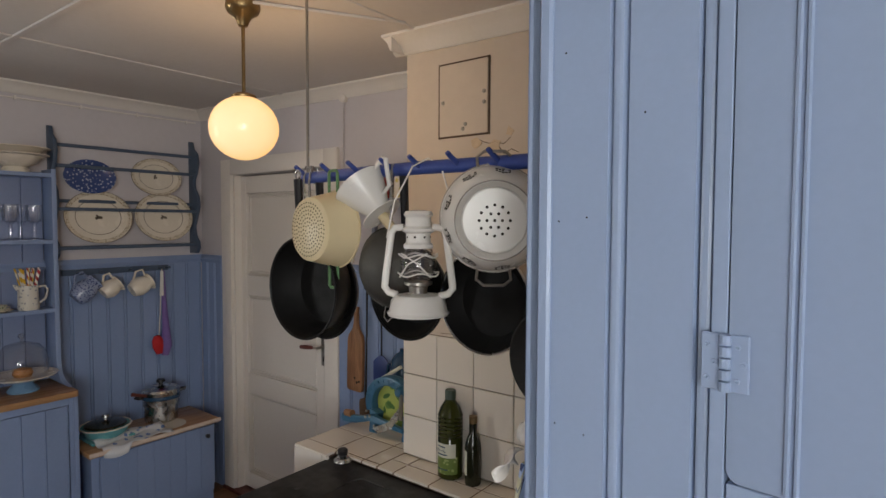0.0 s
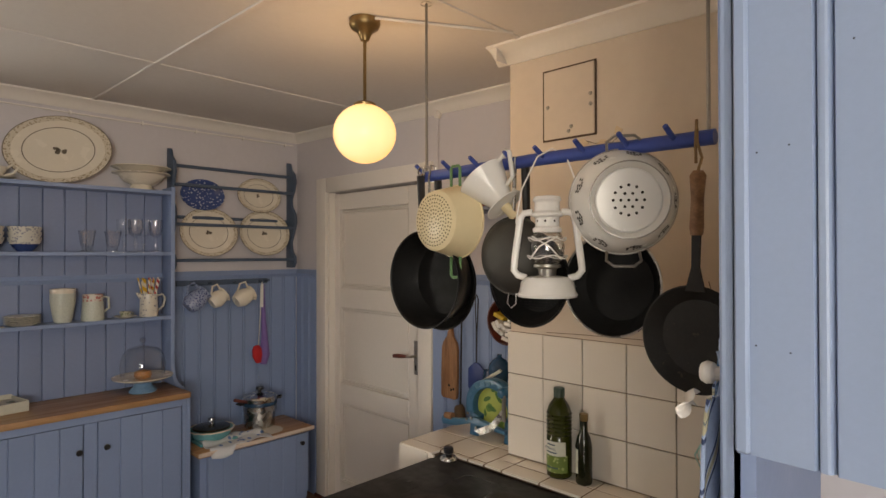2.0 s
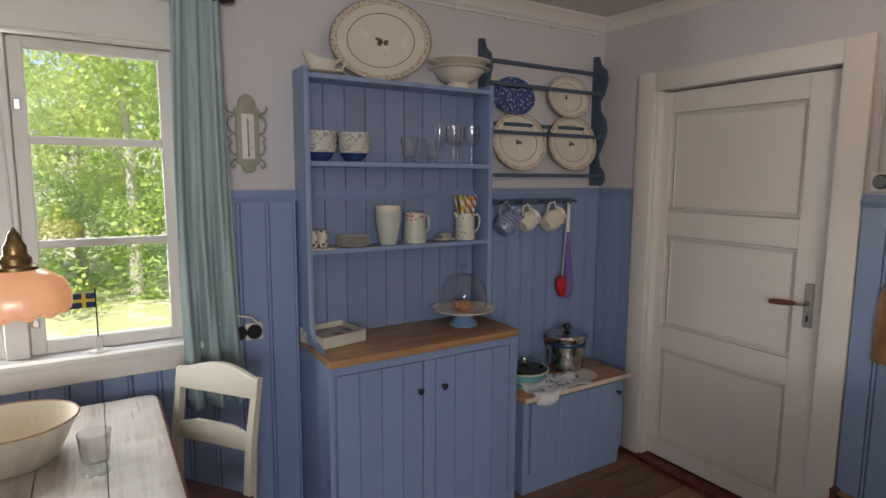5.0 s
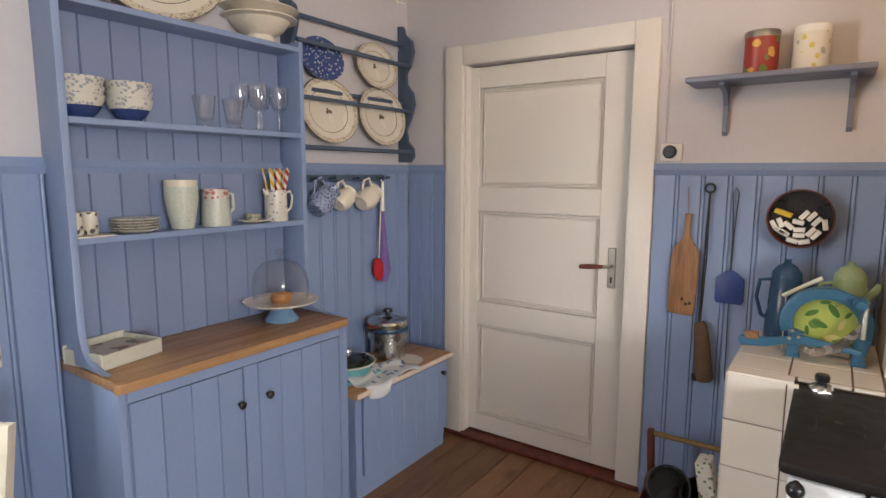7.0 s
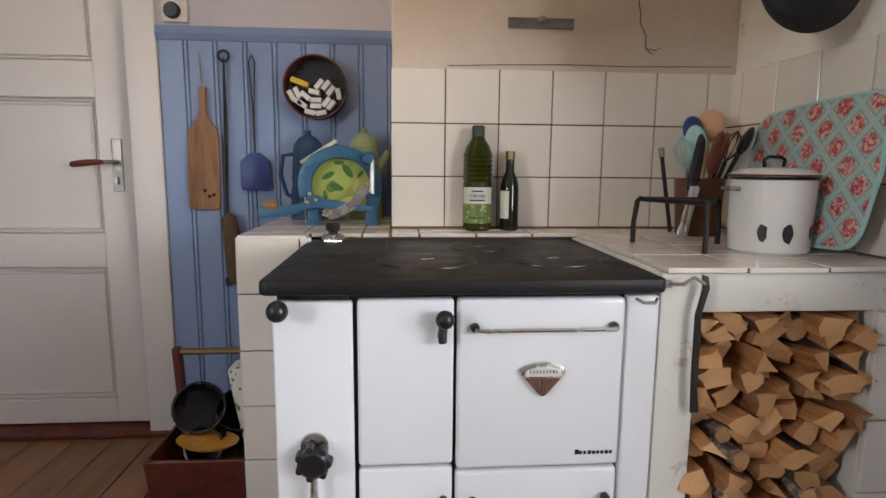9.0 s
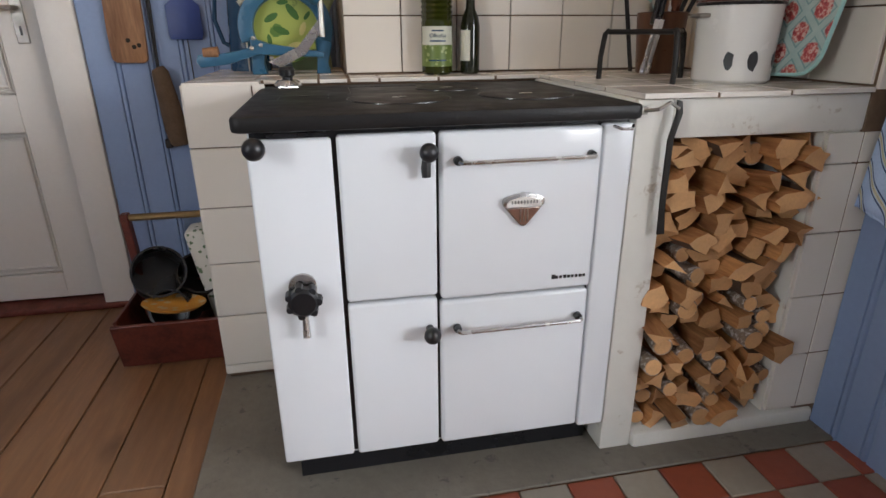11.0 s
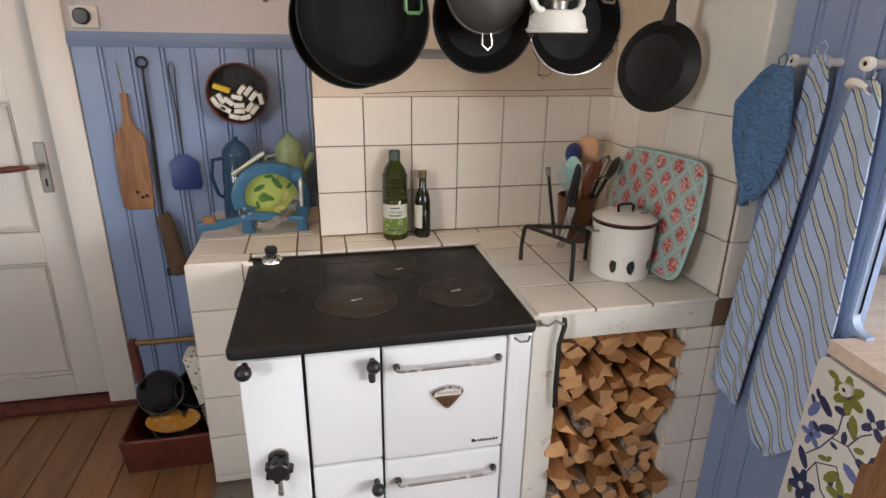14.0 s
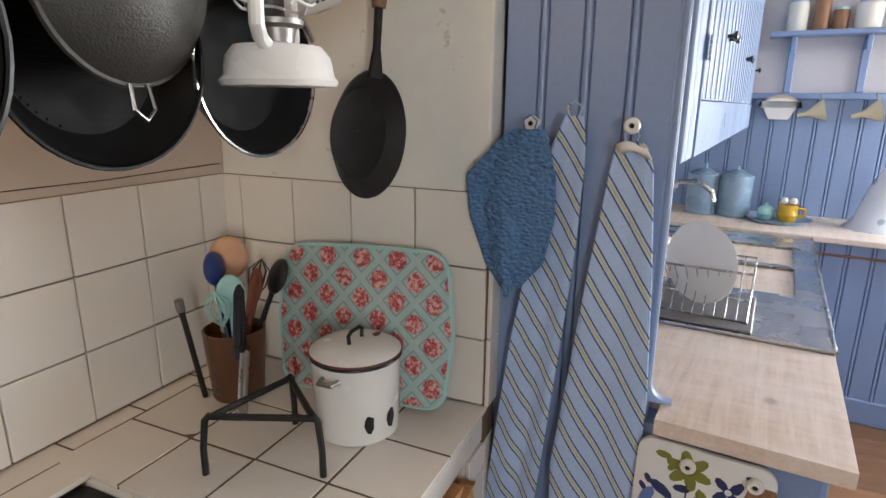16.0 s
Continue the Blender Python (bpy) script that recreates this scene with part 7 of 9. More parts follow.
for y in (Y0, Y1 - 0.022):
    part("side_panel", slab(B(), [(XW + 0.003, 0.0), (XF, 0.0), (XF, 0.815), (XW + 0.003, 0.815)], 0.022, pose(0, y, 0), 0.002), "blue", hu)
    bm = B()
    slab(bm, [(XW + 0.003, 0.852), (XF - 0.06, 0.852)] + arc(XF - 0.06, 0.912, 0.0, 0, 1, 1)[:0] + [(XU + 0.10, 0.856), (XU + 0.045, 0.872), (XU + 0.015, 0.905), (XU, 0.96), (XU, 1.958), (XW + 0.003, 1.958)], 0.022, pose(0, y, 0), 0.002)
    part("upper_side", bm, "blue", hu)
part("base_floor", box(B(), (XW + 0.003, Y0 + 0.022, 0.08), (XF - 0.02, Y1 - 0.022, 0.10)), "blue", hu)
part("face_left", box(B(), (XF - 0.02, Y0 + 0.022, 0), (XF, 1.046, 0.815), 0.002), "blue", hu)
part("face_right", box(B(), (XF - 0.02, 1.888, 0), (XF, Y1 - 0.022, 0.815), 0.002), "blue", hu)
part("face_middle", box(B(), (XF - 0.02, 1.434, 0.07), (XF, 1.488, 0.776), 0.002), "blue", hu)
part("face_top", box(B(), (XF - 0.02, 1.046, 0.777), (XF, 1.888, 0.815), 0.002), "blue", hu)
part("kickboard", box(B(), (XF - 0.02, 1.046, 0.0), (XF, 1.888, 0.07), 0.002), "blue", hu)
for a, b, ky in ((1.049, 1.431, 1.410), (1.491, 1.885, 1.526)):
    d = part("door", box(B(), (XF - 0.03, a, 0.073), (XF - 0.006, b, 0.774), 0.002), "blue", hu)
    n = 4
    w = (b - a) / n
    me = board_mesh(w, 0.701, bead=False)
    for i in range(n):
        ob = new("plank", me)
        ob.parent = d
        ob.matrix_basis = pose(XF - 0.016, a + (i + 0.5) * w, 0.073, 0, 0, 90)
    part("knob", lathe(B(), [(0.006, 0), (0.006, 0.012), (0.013, 0.018), (0.014, 0.026), (0.008, 0.031), (0.0001, 0.031)], 18, pose(XF - 0.002, ky, 0.652, 0, 90, 0)), "black", d, "small black knob")
bm = B()
slab(bm, [(XW + 0.003, Y0), (XF + 0.012, Y0)] + arc(XF + 0.0, Y0 - 0.012 + 0.02, 0.02, 270, 360, 4)[1:] + arc(XF + 0.0, Y1 - 0.02, 0.02, 0, 90, 4) + [(XW + 0.003, Y1)], 0.030, Matrix(((1, 0, 0, 0), (0, 0, 1, 0), (0, 1, 0, 0.8155), (0, 0, 0, 1))), 0.003)
M["hutch_top"] = wood("worn_pine_top", (0.44, 0.25, 0.12), (0.28, 0.14, 0.06), (16, 1.0, 16), 0.4, each=0.05)
part("worktop", bm, "hutch_top", hu, "worn golden pine worktop")
for z in (1.238, 1.594, 1.935):
    part("shelf", box(B(), (XW + 0.02, Y0 + 0.022, z - 0.02), (XU + 0.003, Y1 - 0.022, z), 0.002), "blue", hu)
w = (Y1 - Y0 - 0.05) / 9
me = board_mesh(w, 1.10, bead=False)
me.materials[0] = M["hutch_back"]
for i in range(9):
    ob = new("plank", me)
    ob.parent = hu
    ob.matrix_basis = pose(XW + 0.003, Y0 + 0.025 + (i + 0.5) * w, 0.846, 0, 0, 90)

lc = thing("low_cabinet", (0, 0, 0), "low blue cabinet with a worn wooden top", "cabinet")
part("body", box(B(), (XW + 0.018, 1.985, 0.06), (-2.212, 2.66, 0.476), 0.002), "blue", lc)
part("plinth", box(B(), (XW + 0.02, 1.99, 0.0), (-2.215, 2.655, 0.06)), "blue", lc)
part("top_board", box(B(), (XW + 0.018, 1.965, 0.4765), (-2.178, 2.684, 0.503), 0.005, 2), "hutch_top", lc, "worn pine top")
part("front_trim", box(B(), (-2.180, 1.963, 0.484), (-2.170, 2.686, 0.506), 0.003), "pale_wood", lc, "pale front edge strip")
fl = part("flap_door", box(B(), (-2.2115, 2.02, 0.105), (-2.192, 2.655, 0.47), 0.003), "blue", lc)
me = board_mesh(0.635 / 7, 0.36, bead=False)
for i in range(7):
    ob = new("plank", me)
    ob.parent = fl
    ob.matrix_basis = pose(-2.205, 2.02 + (i + 0.5) * 0.635 / 7, 0.107, 0, 0, 90)
part("knob", lathe(B(), [(0.006, 0), (0.012, 0.016), (0.013, 0.024), (0.0001, 0.028)], 16, pose(-2.190, 2.60, 0.415, 0, 90, 0)), "black", fl)

pr = thing("plate_rack", (0, 0, 0), "dark blue-grey wooden plate rack with scalloped ends", "plate rack")
sc = [(XW + 0.001, 1.49), (XW + 0.08, 1.49), (XW + 0.105, 1.52), (XW + 0.10, 1.565), (XW + 0.065, 1.60), (XW + 0.055, 1.66), (XW + 0.085, 1.72), (XW + 0.11, 1.79), (XW + 0.10, 1.85), (XW + 0.06, 1.90), (XW + 0.055, 1.95), (XW + 0.085, 2.0), (XW + 0.105, 2.06), (XW + 0.09, 2.12), (XW + 0.05, 2.15), (XW + 0.035, 2.195), (XW + 0.001, 2.20)]
for y in (1.935, 2.715):
    part("scalloped_end", slab(B(), sc, 0.02, pose(0, y, 0), 0.002), "blue_dark", pr)
for z, x in ((2.10, 0.035), (1.985, 0.085), (1.80, 0.03), (1.755, 0.085), (1.545, 0.085), (1.545, 0.03)):
    part("bar", box(B(), (XW + x - 0.008, 1.95, z - 0.009), (XW + x + 0.008, 2.72, z + 0.009), 0.002), "blue_dark", pr)

M["faience"] = surface("cream_faience", (0.70, 0.64, 0.54), 0.22, var=0.04, big=6, bump=0.02)
M["ink_grey"] = surface("grey_brown_print", (0.16, 0.13, 0.10), 0.3, var=0.3, big=40, bump=0)
M["transfer"] = pattern("brown_transfer_print", (0.60, 0.53, 0.42), (0.36, 0.30, 0.22), 90, 0.25, 0.45)
M["blue_willow"] = pattern("blue_transfer_print", (0.045, 0.075, 0.21), (0.36, 0.40, 0.50), 62, 0.2, 0.36)


def plate(name, m, r, label, squash=(1, 1), print_mat="transfer", base="faience", cat="plate", group="plates in the rack", crest=True):
    t = thing(name, m, label, cat, group)
    S = Matrix.Diagonal((squash[0], squash[1], 1, 1))
    part("dish", lathe(B(), [(0.0001, 0.004), (r * 0.60, 0.004), (r * 0.68, 0.008), (r * 0.97, 0.018), (r, 0.020), (r, 0.017), (r * 0.66, 0.002), (r * 0.6, 0.0), (0.0001, 0.0)], 48, S), base, t)
    part("printed_band", lathe(B(), [(r * 0.86, 0.0150), (r * 0.985, 0.0192)], 48, S), print_mat, t, "printed decorative band")
    if crest:
        random.seed(int(r * 1000))
        bm = B()
        for k in range(7):
            a = random.uniform(0, 6.28)
            q = random.uniform(0, 0.13) * r
            slab(bm, arc(q * math.cos(a), q * math.sin(a) * 0.8, r * random.uniform(0.03, 0.06), 0, 315, 7), 0.0004, pose(0, 0, 0.0048, 90))
        part("crest", bm, "ink_grey" if base == "faience" else print_mat, t, "small printed ship emblem")
    if crest:
        part("inner_line", lathe(B(), [(r * 0.655, 0.0078), (r * 0.675, 0.0086)], 48, S), "ink_grey", t, "thin grey-brown printed line")
        part("edge_line", lathe(B(), [(r * 0.985, 0.0196), (r * 1.003, 0.0203), (r * 1.003, 0.0175)], 48, S), "ink_grey", t, "brown edge line")
    return t


STAND = pose(0, 0, 0, 0, 90 - 8, 0) @ pose(0, 0, 0, 0, 0, 90)
for y, z, r, kw in ((2.165, 1.712, 0.148, dict(label="large oval cream faience plate with ship emblem", squash=(1.2, 1))), (2.53, 1.716, 0.148, dict(label="large oval cream faience plate with ship emblem", squash=(1.2, 1))), (2.49, 1.956, 0.112, dict(label="cream faience plate with scattered flower sprigs", squash=(1.35, 1)))):
    plate("rack_plate", pose(XW + 0.038, y, z) @ STAND, r, **kw)
plate("blue_plate", pose(XW + 0.035, 2.125, 1.935) @ STAND, 0.095, "dark blue willow pattern plate in the rack", squash=(1.4, 1), print_mat="blue_willow", base="blue_willow", crest=False)
plate("oval_platter", pose(XW + 0.052, 1.395, 2.110) @ pose(0, 0, 0, 14) @ STAND, 0.215, "big oval cream platter leaning on the hutch top", squash=(1.11, 0.80), group="", cat="platter")

# things on the hutch top
t = thing("gravy_boat", (XU - 0.06, 1.115, 1.936), "cream gravy boat on its saucer with flower print", "gravy boat")
part("saucer", lathe(B(), [(0.0001, 0), (0.05, 0.001), (0.09, 0.012), (0.088, 0.014), (0.0001, 0.006)], 32, Matrix.Diagonal((0.75, 1.1, 1, 1))), "faience", t)
bm = B()
lathe(bm, [(0.0001, 0.006), (0.030, 0.008), (0.042, 0.030), (0.050, 0.060), (0.046, 0.060), (0.0001, 0.015)], 28, Matrix.Diagonal((0.8, 1.3, 1, 1)))
for v in bm.verts:
    if v.co.z > 0.04:
        v.co.z += max(0, -v.co.y - 0.02) * 0.7
        v.co.y *= 1.25 if v.co.y < 0 else 1
part("boat", bm, "faience", t)
part("handle", tube(B(), [(0, 0.055, 0.05), (0, 0.085, 0.075), (0, 0.105, 0.06), (0, 0.085, 0.03), (0, 0.055, 0.022)], 0.006, 8), "faience", t)
t = thing("footed_bowl", (XU - 0.07, 1.775, 1.936), "stacked cream footed serving bowls on the hutch", "bowl")
part("foot_bowl", lathe(B(), [(0.0001, 0), (0.062, 0), (0.055, 0.02), (0.05, 0.026), (0.09, 0.045), (0.118, 0.080), (0.146, 0.086), (0.145, 0.090), (0.112, 0.086), (0.0001, 0.05)], 44), "faience", t)
part("upper_bowl", lathe(B(), [(0.0001, 0.080), (0.10, 0.095), (0.120, 0.112), (0.150, 0.120), (0.149, 0.124), (0.10, 0.118), (0.0001, 0.105)], 44), "faience", t)

# shelf: bowls and glasses
M["bowl_blue"] = surface("cobalt_glaze", (0.03, 0.055, 0.17), 0.2, var=0.08)
M["bowl_band"] = pattern("grey_flower_band", (0.60, 0.58, 0.52), (0.28, 0.29, 0.33), 75, 0.3, 0.42)
for y in (1.099, 1.247):
    t = thing("bowl_stack", (-2.470, y, 1.5945), "stack of three cobalt blue bowls with printed rims", "bowls", "bowl stacks")
    for k in range(3):
        z = k * 0.026
        b_ = part("bowl", lathe(B(), [(0.0001, z), (0.033, z), (0.034, z + 0.005), (0.046, z + 0.016), (0.058, z + 0.036)], 34), "bowl_blue", t)
        part("printed_rim", lathe(B(), [(0.058, z + 0.036), (0.066, z + 0.054), (0.0695, z + 0.068), (0.067, z + 0.068), (0.056, z + 0.038)], 34), "bowl_band", b_)


def goblet(y, tall):
    t = thing("wine_glass" if tall else "glass_tumbler", (-2.470, y, 1.5945), "clear stemmed wine glass" if tall else "clear footed glass tumbler", "glass", "glasses on the shelf")
    pr_ = [(0.034, 0), (0.034, 0.003), (0.008, 0.010), (0.010, 0.04), (0.008, 0.075), (0.028, 0.095), (0.038, 0.13), (0.036, 0.178), (0.0345, 0.178), (0.0365, 0.13), (0.026, 0.097), (0.0001, 0.082)] if tall else [(0.032, 0), (0.032, 0.004), (0.020, 0.012), (0.030, 0.03), (0.041, 0.110), (0.0395, 0.110), (0.028, 0.034), (0.0001, 0.018)]
    g = part("glass", lathe(B(), [(0.0001, 0.0)] + pr_, 26), "goblet_glass", t)
    g.visible_shadow = False


for y, tall in ((1.51, 0), (1.63, 0), (1.742, 1), (1.845, 1)):
    goblet(y, tall)
t = goblet  # the same kinds of glass stand in a second row
for y, dx in ((1.70, -0.055), (1.80, -0.055)):
    o = bpy.data.objects["wine_glass"]
    copy_thing(o, pose(-2.470 + dx, y, 1.5945))

M["speckle"] = pattern("pale_speckled_stoneware", (0.50, 0.53, 0.47), (0.40, 0.43, 0.38), 160, 0.4, 0.4)
M["cowprint"] = pattern("black_blot_glaze", (0.62, 0.58, 0.50), (0.06, 0.05, 0.05), 45, 0.3, 0.42)
M["sprig"] = pattern("blue_sprig_glaze", (0.62, 0.59, 0.52), (0.20, 0.22, 0.26), 60, 0.3, 0.33)
ZS = 1.2385
for y, x in ((1.060, -2.47), (1.105, -2.475)):
    solid("egg_cup", lathe(B(), [(0.0001, 0), (0.018, 0), (0.022, 0.012), (0.021, 0.07), (0.019, 0.07), (0.018, 0.01), (0.0001, 0.008)], 22), "cowprint", (x, y, ZS + 0.004), "small white cup with black blotches", "cup", "blotched cups")
bm = B()
slab(bm, [(0.07 * math.cos(a * 0.2618) * (1 + 0.06 * (a % 2)), 0.05 * math.sin(a * 0.2618) * (1 + 0.06 * (a % 2))) for a in range(24)], 0.003, Matrix(((1, 0, 0, 0), (0, 0, 1, 0), (0, 1, 0, 0), (0, 0, 0, 1))))
solid("small_doily", bm, "faience", pose(-2.455, 1.095, ZS + 0.0005, 0, 0, 90), "small cream doily under the cups", "doily")
t = thing("saucer_stack", (-2.465, 1.237, ZS), "stack of small printed saucers", "saucers")
for k in range(5):
    part("saucer", lathe(B(), [(0.0001, k * 0.009), (0.045, k * 0.009), (0.074, k * 0.009 + 0.010), (0.073, k * 0.009 + 0.012), (0.0001, k * 0.009 + 0.004)], 32), "sprig", t)
t = thing("tumbler_stack", (-2.47, 1.404, ZS), "stack of tall speckled stoneware tumblers", "tumblers")
for k in range(3):
    z = k * 0.022
    part("tumbler", lathe(B(), [(0.0001, z), (0.036, z), (0.042, z + 0.02), (0.055, z + 0.10), (0.056, z + 0.125), (0.053, z + 0.125), (0.036, z + 0.02), (0.0001, z + 0.01)], 32), "speckle" if k < 2 else "faience", t)
t = thing("floral_pitcher", (-2.47, 1.537, ZS), "pale speckled pitcher with pink flower rim", "pitcher")
M["pink_rim"] = pattern("pink_flower_band", (0.55, 0.52, 0.46), (0.42, 0.12, 0.12), 60, 0.35, 0.48)
part("body", lathe(B(), [(0.0001, 0), (0.052, 0), (0.053, 0.01), (0.047, 0.105), (0.0001, 0.10)], 32), "speckle", t)
part("flower_band", lathe(B(), [(0.0475, 0.100), (0.047, 0.135), (0.043, 0.135), (0.043, 0.1)], 32), "pink_rim", t)
part("handle", tube(B(), [(0, 0.045, 0.12), (0, 0.072, 0.115), (0, 0.075, 0.06), (0, 0.05, 0.04)], 0.006, 8), "speckle", t)
t = thing("tiny_cup", (-2.46, 1.688, ZS), "tiny green cup on a saucer", "cup")
part("saucer", lathe(B(), [(0.0001, 0), (0.03, 0), (0.055, 0.010), (0.054, 0.012), (0.0001, 0.004)], 28), "faience", t)
M["moss"] = pattern("moss_green_glaze", (0.42, 0.42, 0.33), (0.12, 0.15, 0.09), 70, 0.3, 0.4)
part("cup", lathe(B(), [(0.0001, 0.004), (0.02, 0.005), (0.03, 0.035), (0.028, 0.035), (0.0001, 0.01)], 22), "moss", t)
part("handle", tube(B(), [(0, 0.028, 0.028), (0, 0.042, 0.024), (0, 0.025, 0.012)], 0.003, 6), "moss", t)
t = thing("straw_jug", (-2.465, 1.808, ZS), "white jug with blue sprigs holding paper straws", "jug")
part("body", lathe(B(), [(0.0001, 0), (0.045, 0), (0.047, 0.006), (0.043, 0.125), (0.040, 0.125), (0.042, 0.01), (0.0001, 0.01)], 32), "sprig", t)
part("spout", tube(B(), [(0, -0.04, 0.105), (0, -0.052, 0.122), (0, -0.062, 0.130)], [0.012, 0.010, 0.004], 10), "sprig", t)
part("handle", tube(B(), [(0, 0.042, 0.112), (0, 0.072, 0.118), (0, 0.086, 0.095), (0, 0.075, 0.05), (0, 0.045, 0.028)], 0.0055, 8), "sprig", t)


def straw_paint(name, c):
    m, n, l, b = nodes(name)
    wv2 = n.new("ShaderNodeTexWave")
    wv2.inputs["Scale"].default_value = 14
    l.new(coords(n, l, (1, 1.2, 1), "Object"), wv2.inputs["Vector"])
    wv2.bands_direction = "DIAGONAL"
    l.new(ramp(n, l, wv2.outputs["Fac"], [(0.45, c), (0.55, (0.72, 0.68, 0.6))]), b.inputs["Base Color"])
    b.inputs["Roughness"].default_value = 0.7
    return m


M["straw_r"], M["straw_y"] = straw_paint("red_striped_paper", (0.40, 0.03, 0.04)), straw_paint("yellow_striped_paper", (0.62, 0.38, 0.03))
random.seed(3)
for i in range(22):
    a = random.uniform(-0.022, 0.022), random.uniform(-0.025, 0.025)
    part("straw", tube(B(), [(a[0] * 0.4, a[1] * 0.4, 0.012), (a[0] * 1.5, a[1] * 2.2, 0.205 + random.uniform(-0.015, 0.01))], 0.0042, 7), "straw_r" if i % 2 else "straw_y", t, "striped paper straw")

# cake stand and box on the worktop
t = thing("cake_stand", (-2.385, 1.752, 0.8458), "blue footed cake stand with glass dome and a bun", "cake stand")
M["stand_blue"] = surface("sky_blue_glaze", (0.16, 0.30, 0.46), 0.3, var=0.06)
part("foot", lathe(B(), [(0.0001, 0), (0.066, 0), (0.068, 0.008), (0.048, 0.03), (0.042, 0.045), (0.052, 0.062), (0.0001, 0.062)], 36), "stand_blue", t, "fluted sky-blue foot")
part("plate", lathe(B(), [(0.0001, 0.060), (0.10, 0.064), (0.145, 0.078), (0.148, 0.084), (0.142, 0.083), (0.0001, 0.070)], 48), "faience", t, "cream plate with wavy rim")
dome = part("dome", lathe(B(), [(0.108, 0.082), (0.110, 0.15), (0.100, 0.195), (0.07, 0.232), (0.02, 0.247), (0.0001, 0.248)], 44), "glassware", t, "clear glass dome")
dome.visible_shadow = False
dk = part("dome_knob", lathe(B(), [(0.0001, 0.247), (0.009, 0.25), (0.008, 0.26), (0.017, 0.272), (0.014, 0.285), (0.0001, 0.290)], 22), "glassware", t)
M["bun"] = surface("baked_bun", (0.45, 0.20, 0.06), 0.6, var=0.3, big=25, fine=90, bump=0.4)
bm = B()
lathe(bm, [(0.0001, 0.071), (0.036, 0.073), (0.044, 0.09), (0.036, 0.11), (0.0001, 0.118)], 22)
part("bun", bm, "bun", t, "golden baked bun under the dome")
t = thing("wooden_box", pose(-2.44, 1.13, 0.8458, 0, 0, 12), "small pale wooden tray box with magazines", "box")
M["box_paint"] = surface("distressed_pale_paint", (0.55, 0.54, 0.46), 0.6, var=0.15, big=14, wear=(0.40, 0.33, 0.22), wear_at=0.62)
M["print"] = pattern("colour_print", (0.45, 0.42, 0.38), (0.22, 0.10, 0.08), 22, 0.5, 0.45, second=(0.12, 0.16, 0.12))
part("bottom", box(B(), (-0.085, -0.10, 0.0), (0.085, 0.10, 0.006)), "box_paint", t)
for lo, hi in (((-0.09, -0.105, 0), (-0.082, 0.105, 0.058)), ((0.082, -0.105, 0), (0.09, 0.105, 0.048)), ((-0.082, -0.105, 0), (0.082, -0.097, 0.05)), ((-0.082, 0.097, 0), (0.082, 0.105, 0.05))):
    part("side", box(B(), lo, hi, 0.002), "box_paint", t)
part("magazine", box(B(), (-0.078, -0.092, 0.0062), (0.078, 0.092, 0.036), 0.002), "print", t, "colour printed magazine")

# peg rail with jugs
t = thing("peg_rail", (0, 0, 0), "dark blue peg rail on the boarded wall", "peg rail")
part("rail", box(B(), (XW + 0.0165, 1.98, 1.392), (XW + 0.034, 2.56, 1.424), 0.003), "blue_dark", t)
PEGS = (2.055, 2.17, 2.325, 2.50, 2.54)
for y in PEGS:
    part("peg", tube(B(), [(XW + 0.03, y, 1.405), (XW + 0.085, y, 1.412)], [0.007, 0.008], 10), "blue_dark", t)


def hung_jug(y, r, h, mat, lab, roll):
    t = thing("hanging_jug", pose(XW + 0.095, y + 0.01, 1.315, 0, 0, 90) @ pose(0, 0, 0, 0, roll, 0), lab, "jug", "jugs on the pegs")
    part("body", lathe(B(), [(0.0001, -h / 2), (r * 0.7, -h / 2), (r, -h * 0.2), (r * 0.95, h * 0.1), (r * 0.72, h * 0.38), (r * 0.85, h / 2), (r * 0.78, h / 2), (r * 0.65, h * 0.36), (r * 0.88, 0.0), (0.0001, -h * 0.4)], 30), mat, t)
    part("handle", tube(B(), [(-r * 0.72, 0, h * 0.40), (-r * 1.45, 0, h * 0.42), (-r * 1.6, 0, h * 0.12), (-r * 0.95, 0, -h * 0.18)], 0.006, 8), mat, t)
    part("lip", tube(B(), [(r * 0.72, 0, h * 0.40), (r * 1.02, 0, h * 0.52)], [0.012, 0.006], 8), mat, t)


M["jug_blue"] = pattern("blue_scale_glaze", (0.25, 0.30, 0.44), (0.03, 0.05, 0.16), 95, 0.25, 0.42)
hung_jug(2.06, 0.058, 0.135, "jug_blue", "blue and white scale-patterned jug on a peg", 48)
hung_jug(2.19, 0.050, 0.10, "faience", "small cream jug with grey base on a peg", 55)
hung_jug(2.355, 0.054, 0.12, "faience", "cream faience jug on a peg", 62)
M["red_cloth"] = surface("red_felt", (0.45, 0.012, 0.015), 0.8, var=0.15)
M["purple"] = surface("purple_knit", (0.20, 0.13, 0.36), 0.9, var=0.25, big=30, fine=150, bump=0.5)
t = thing("red_pepper_charm", (XW + 0.06, 2.475, 0.93), "red felt pepper hanging on a cord from the peg", "ornament")
part("pepper", lathe(B(), [(0.0001, -0.05), (0.018, -0.045), (0.034, 0.0), (0.032, 0.04), (0.018, 0.065), (0.0001, 0.068)], 18, pose(0, 0, 0, 8) @ Matrix.Diagonal((0.7, 1, 1, 1))), "red_cloth", t)
part("cord", tube(B(), [(0, 0.005, 0.06), (0, 0.02, 0.30), (0, 0.03, 0.478)], 0.003, 6), "faience", t)
bm = B()
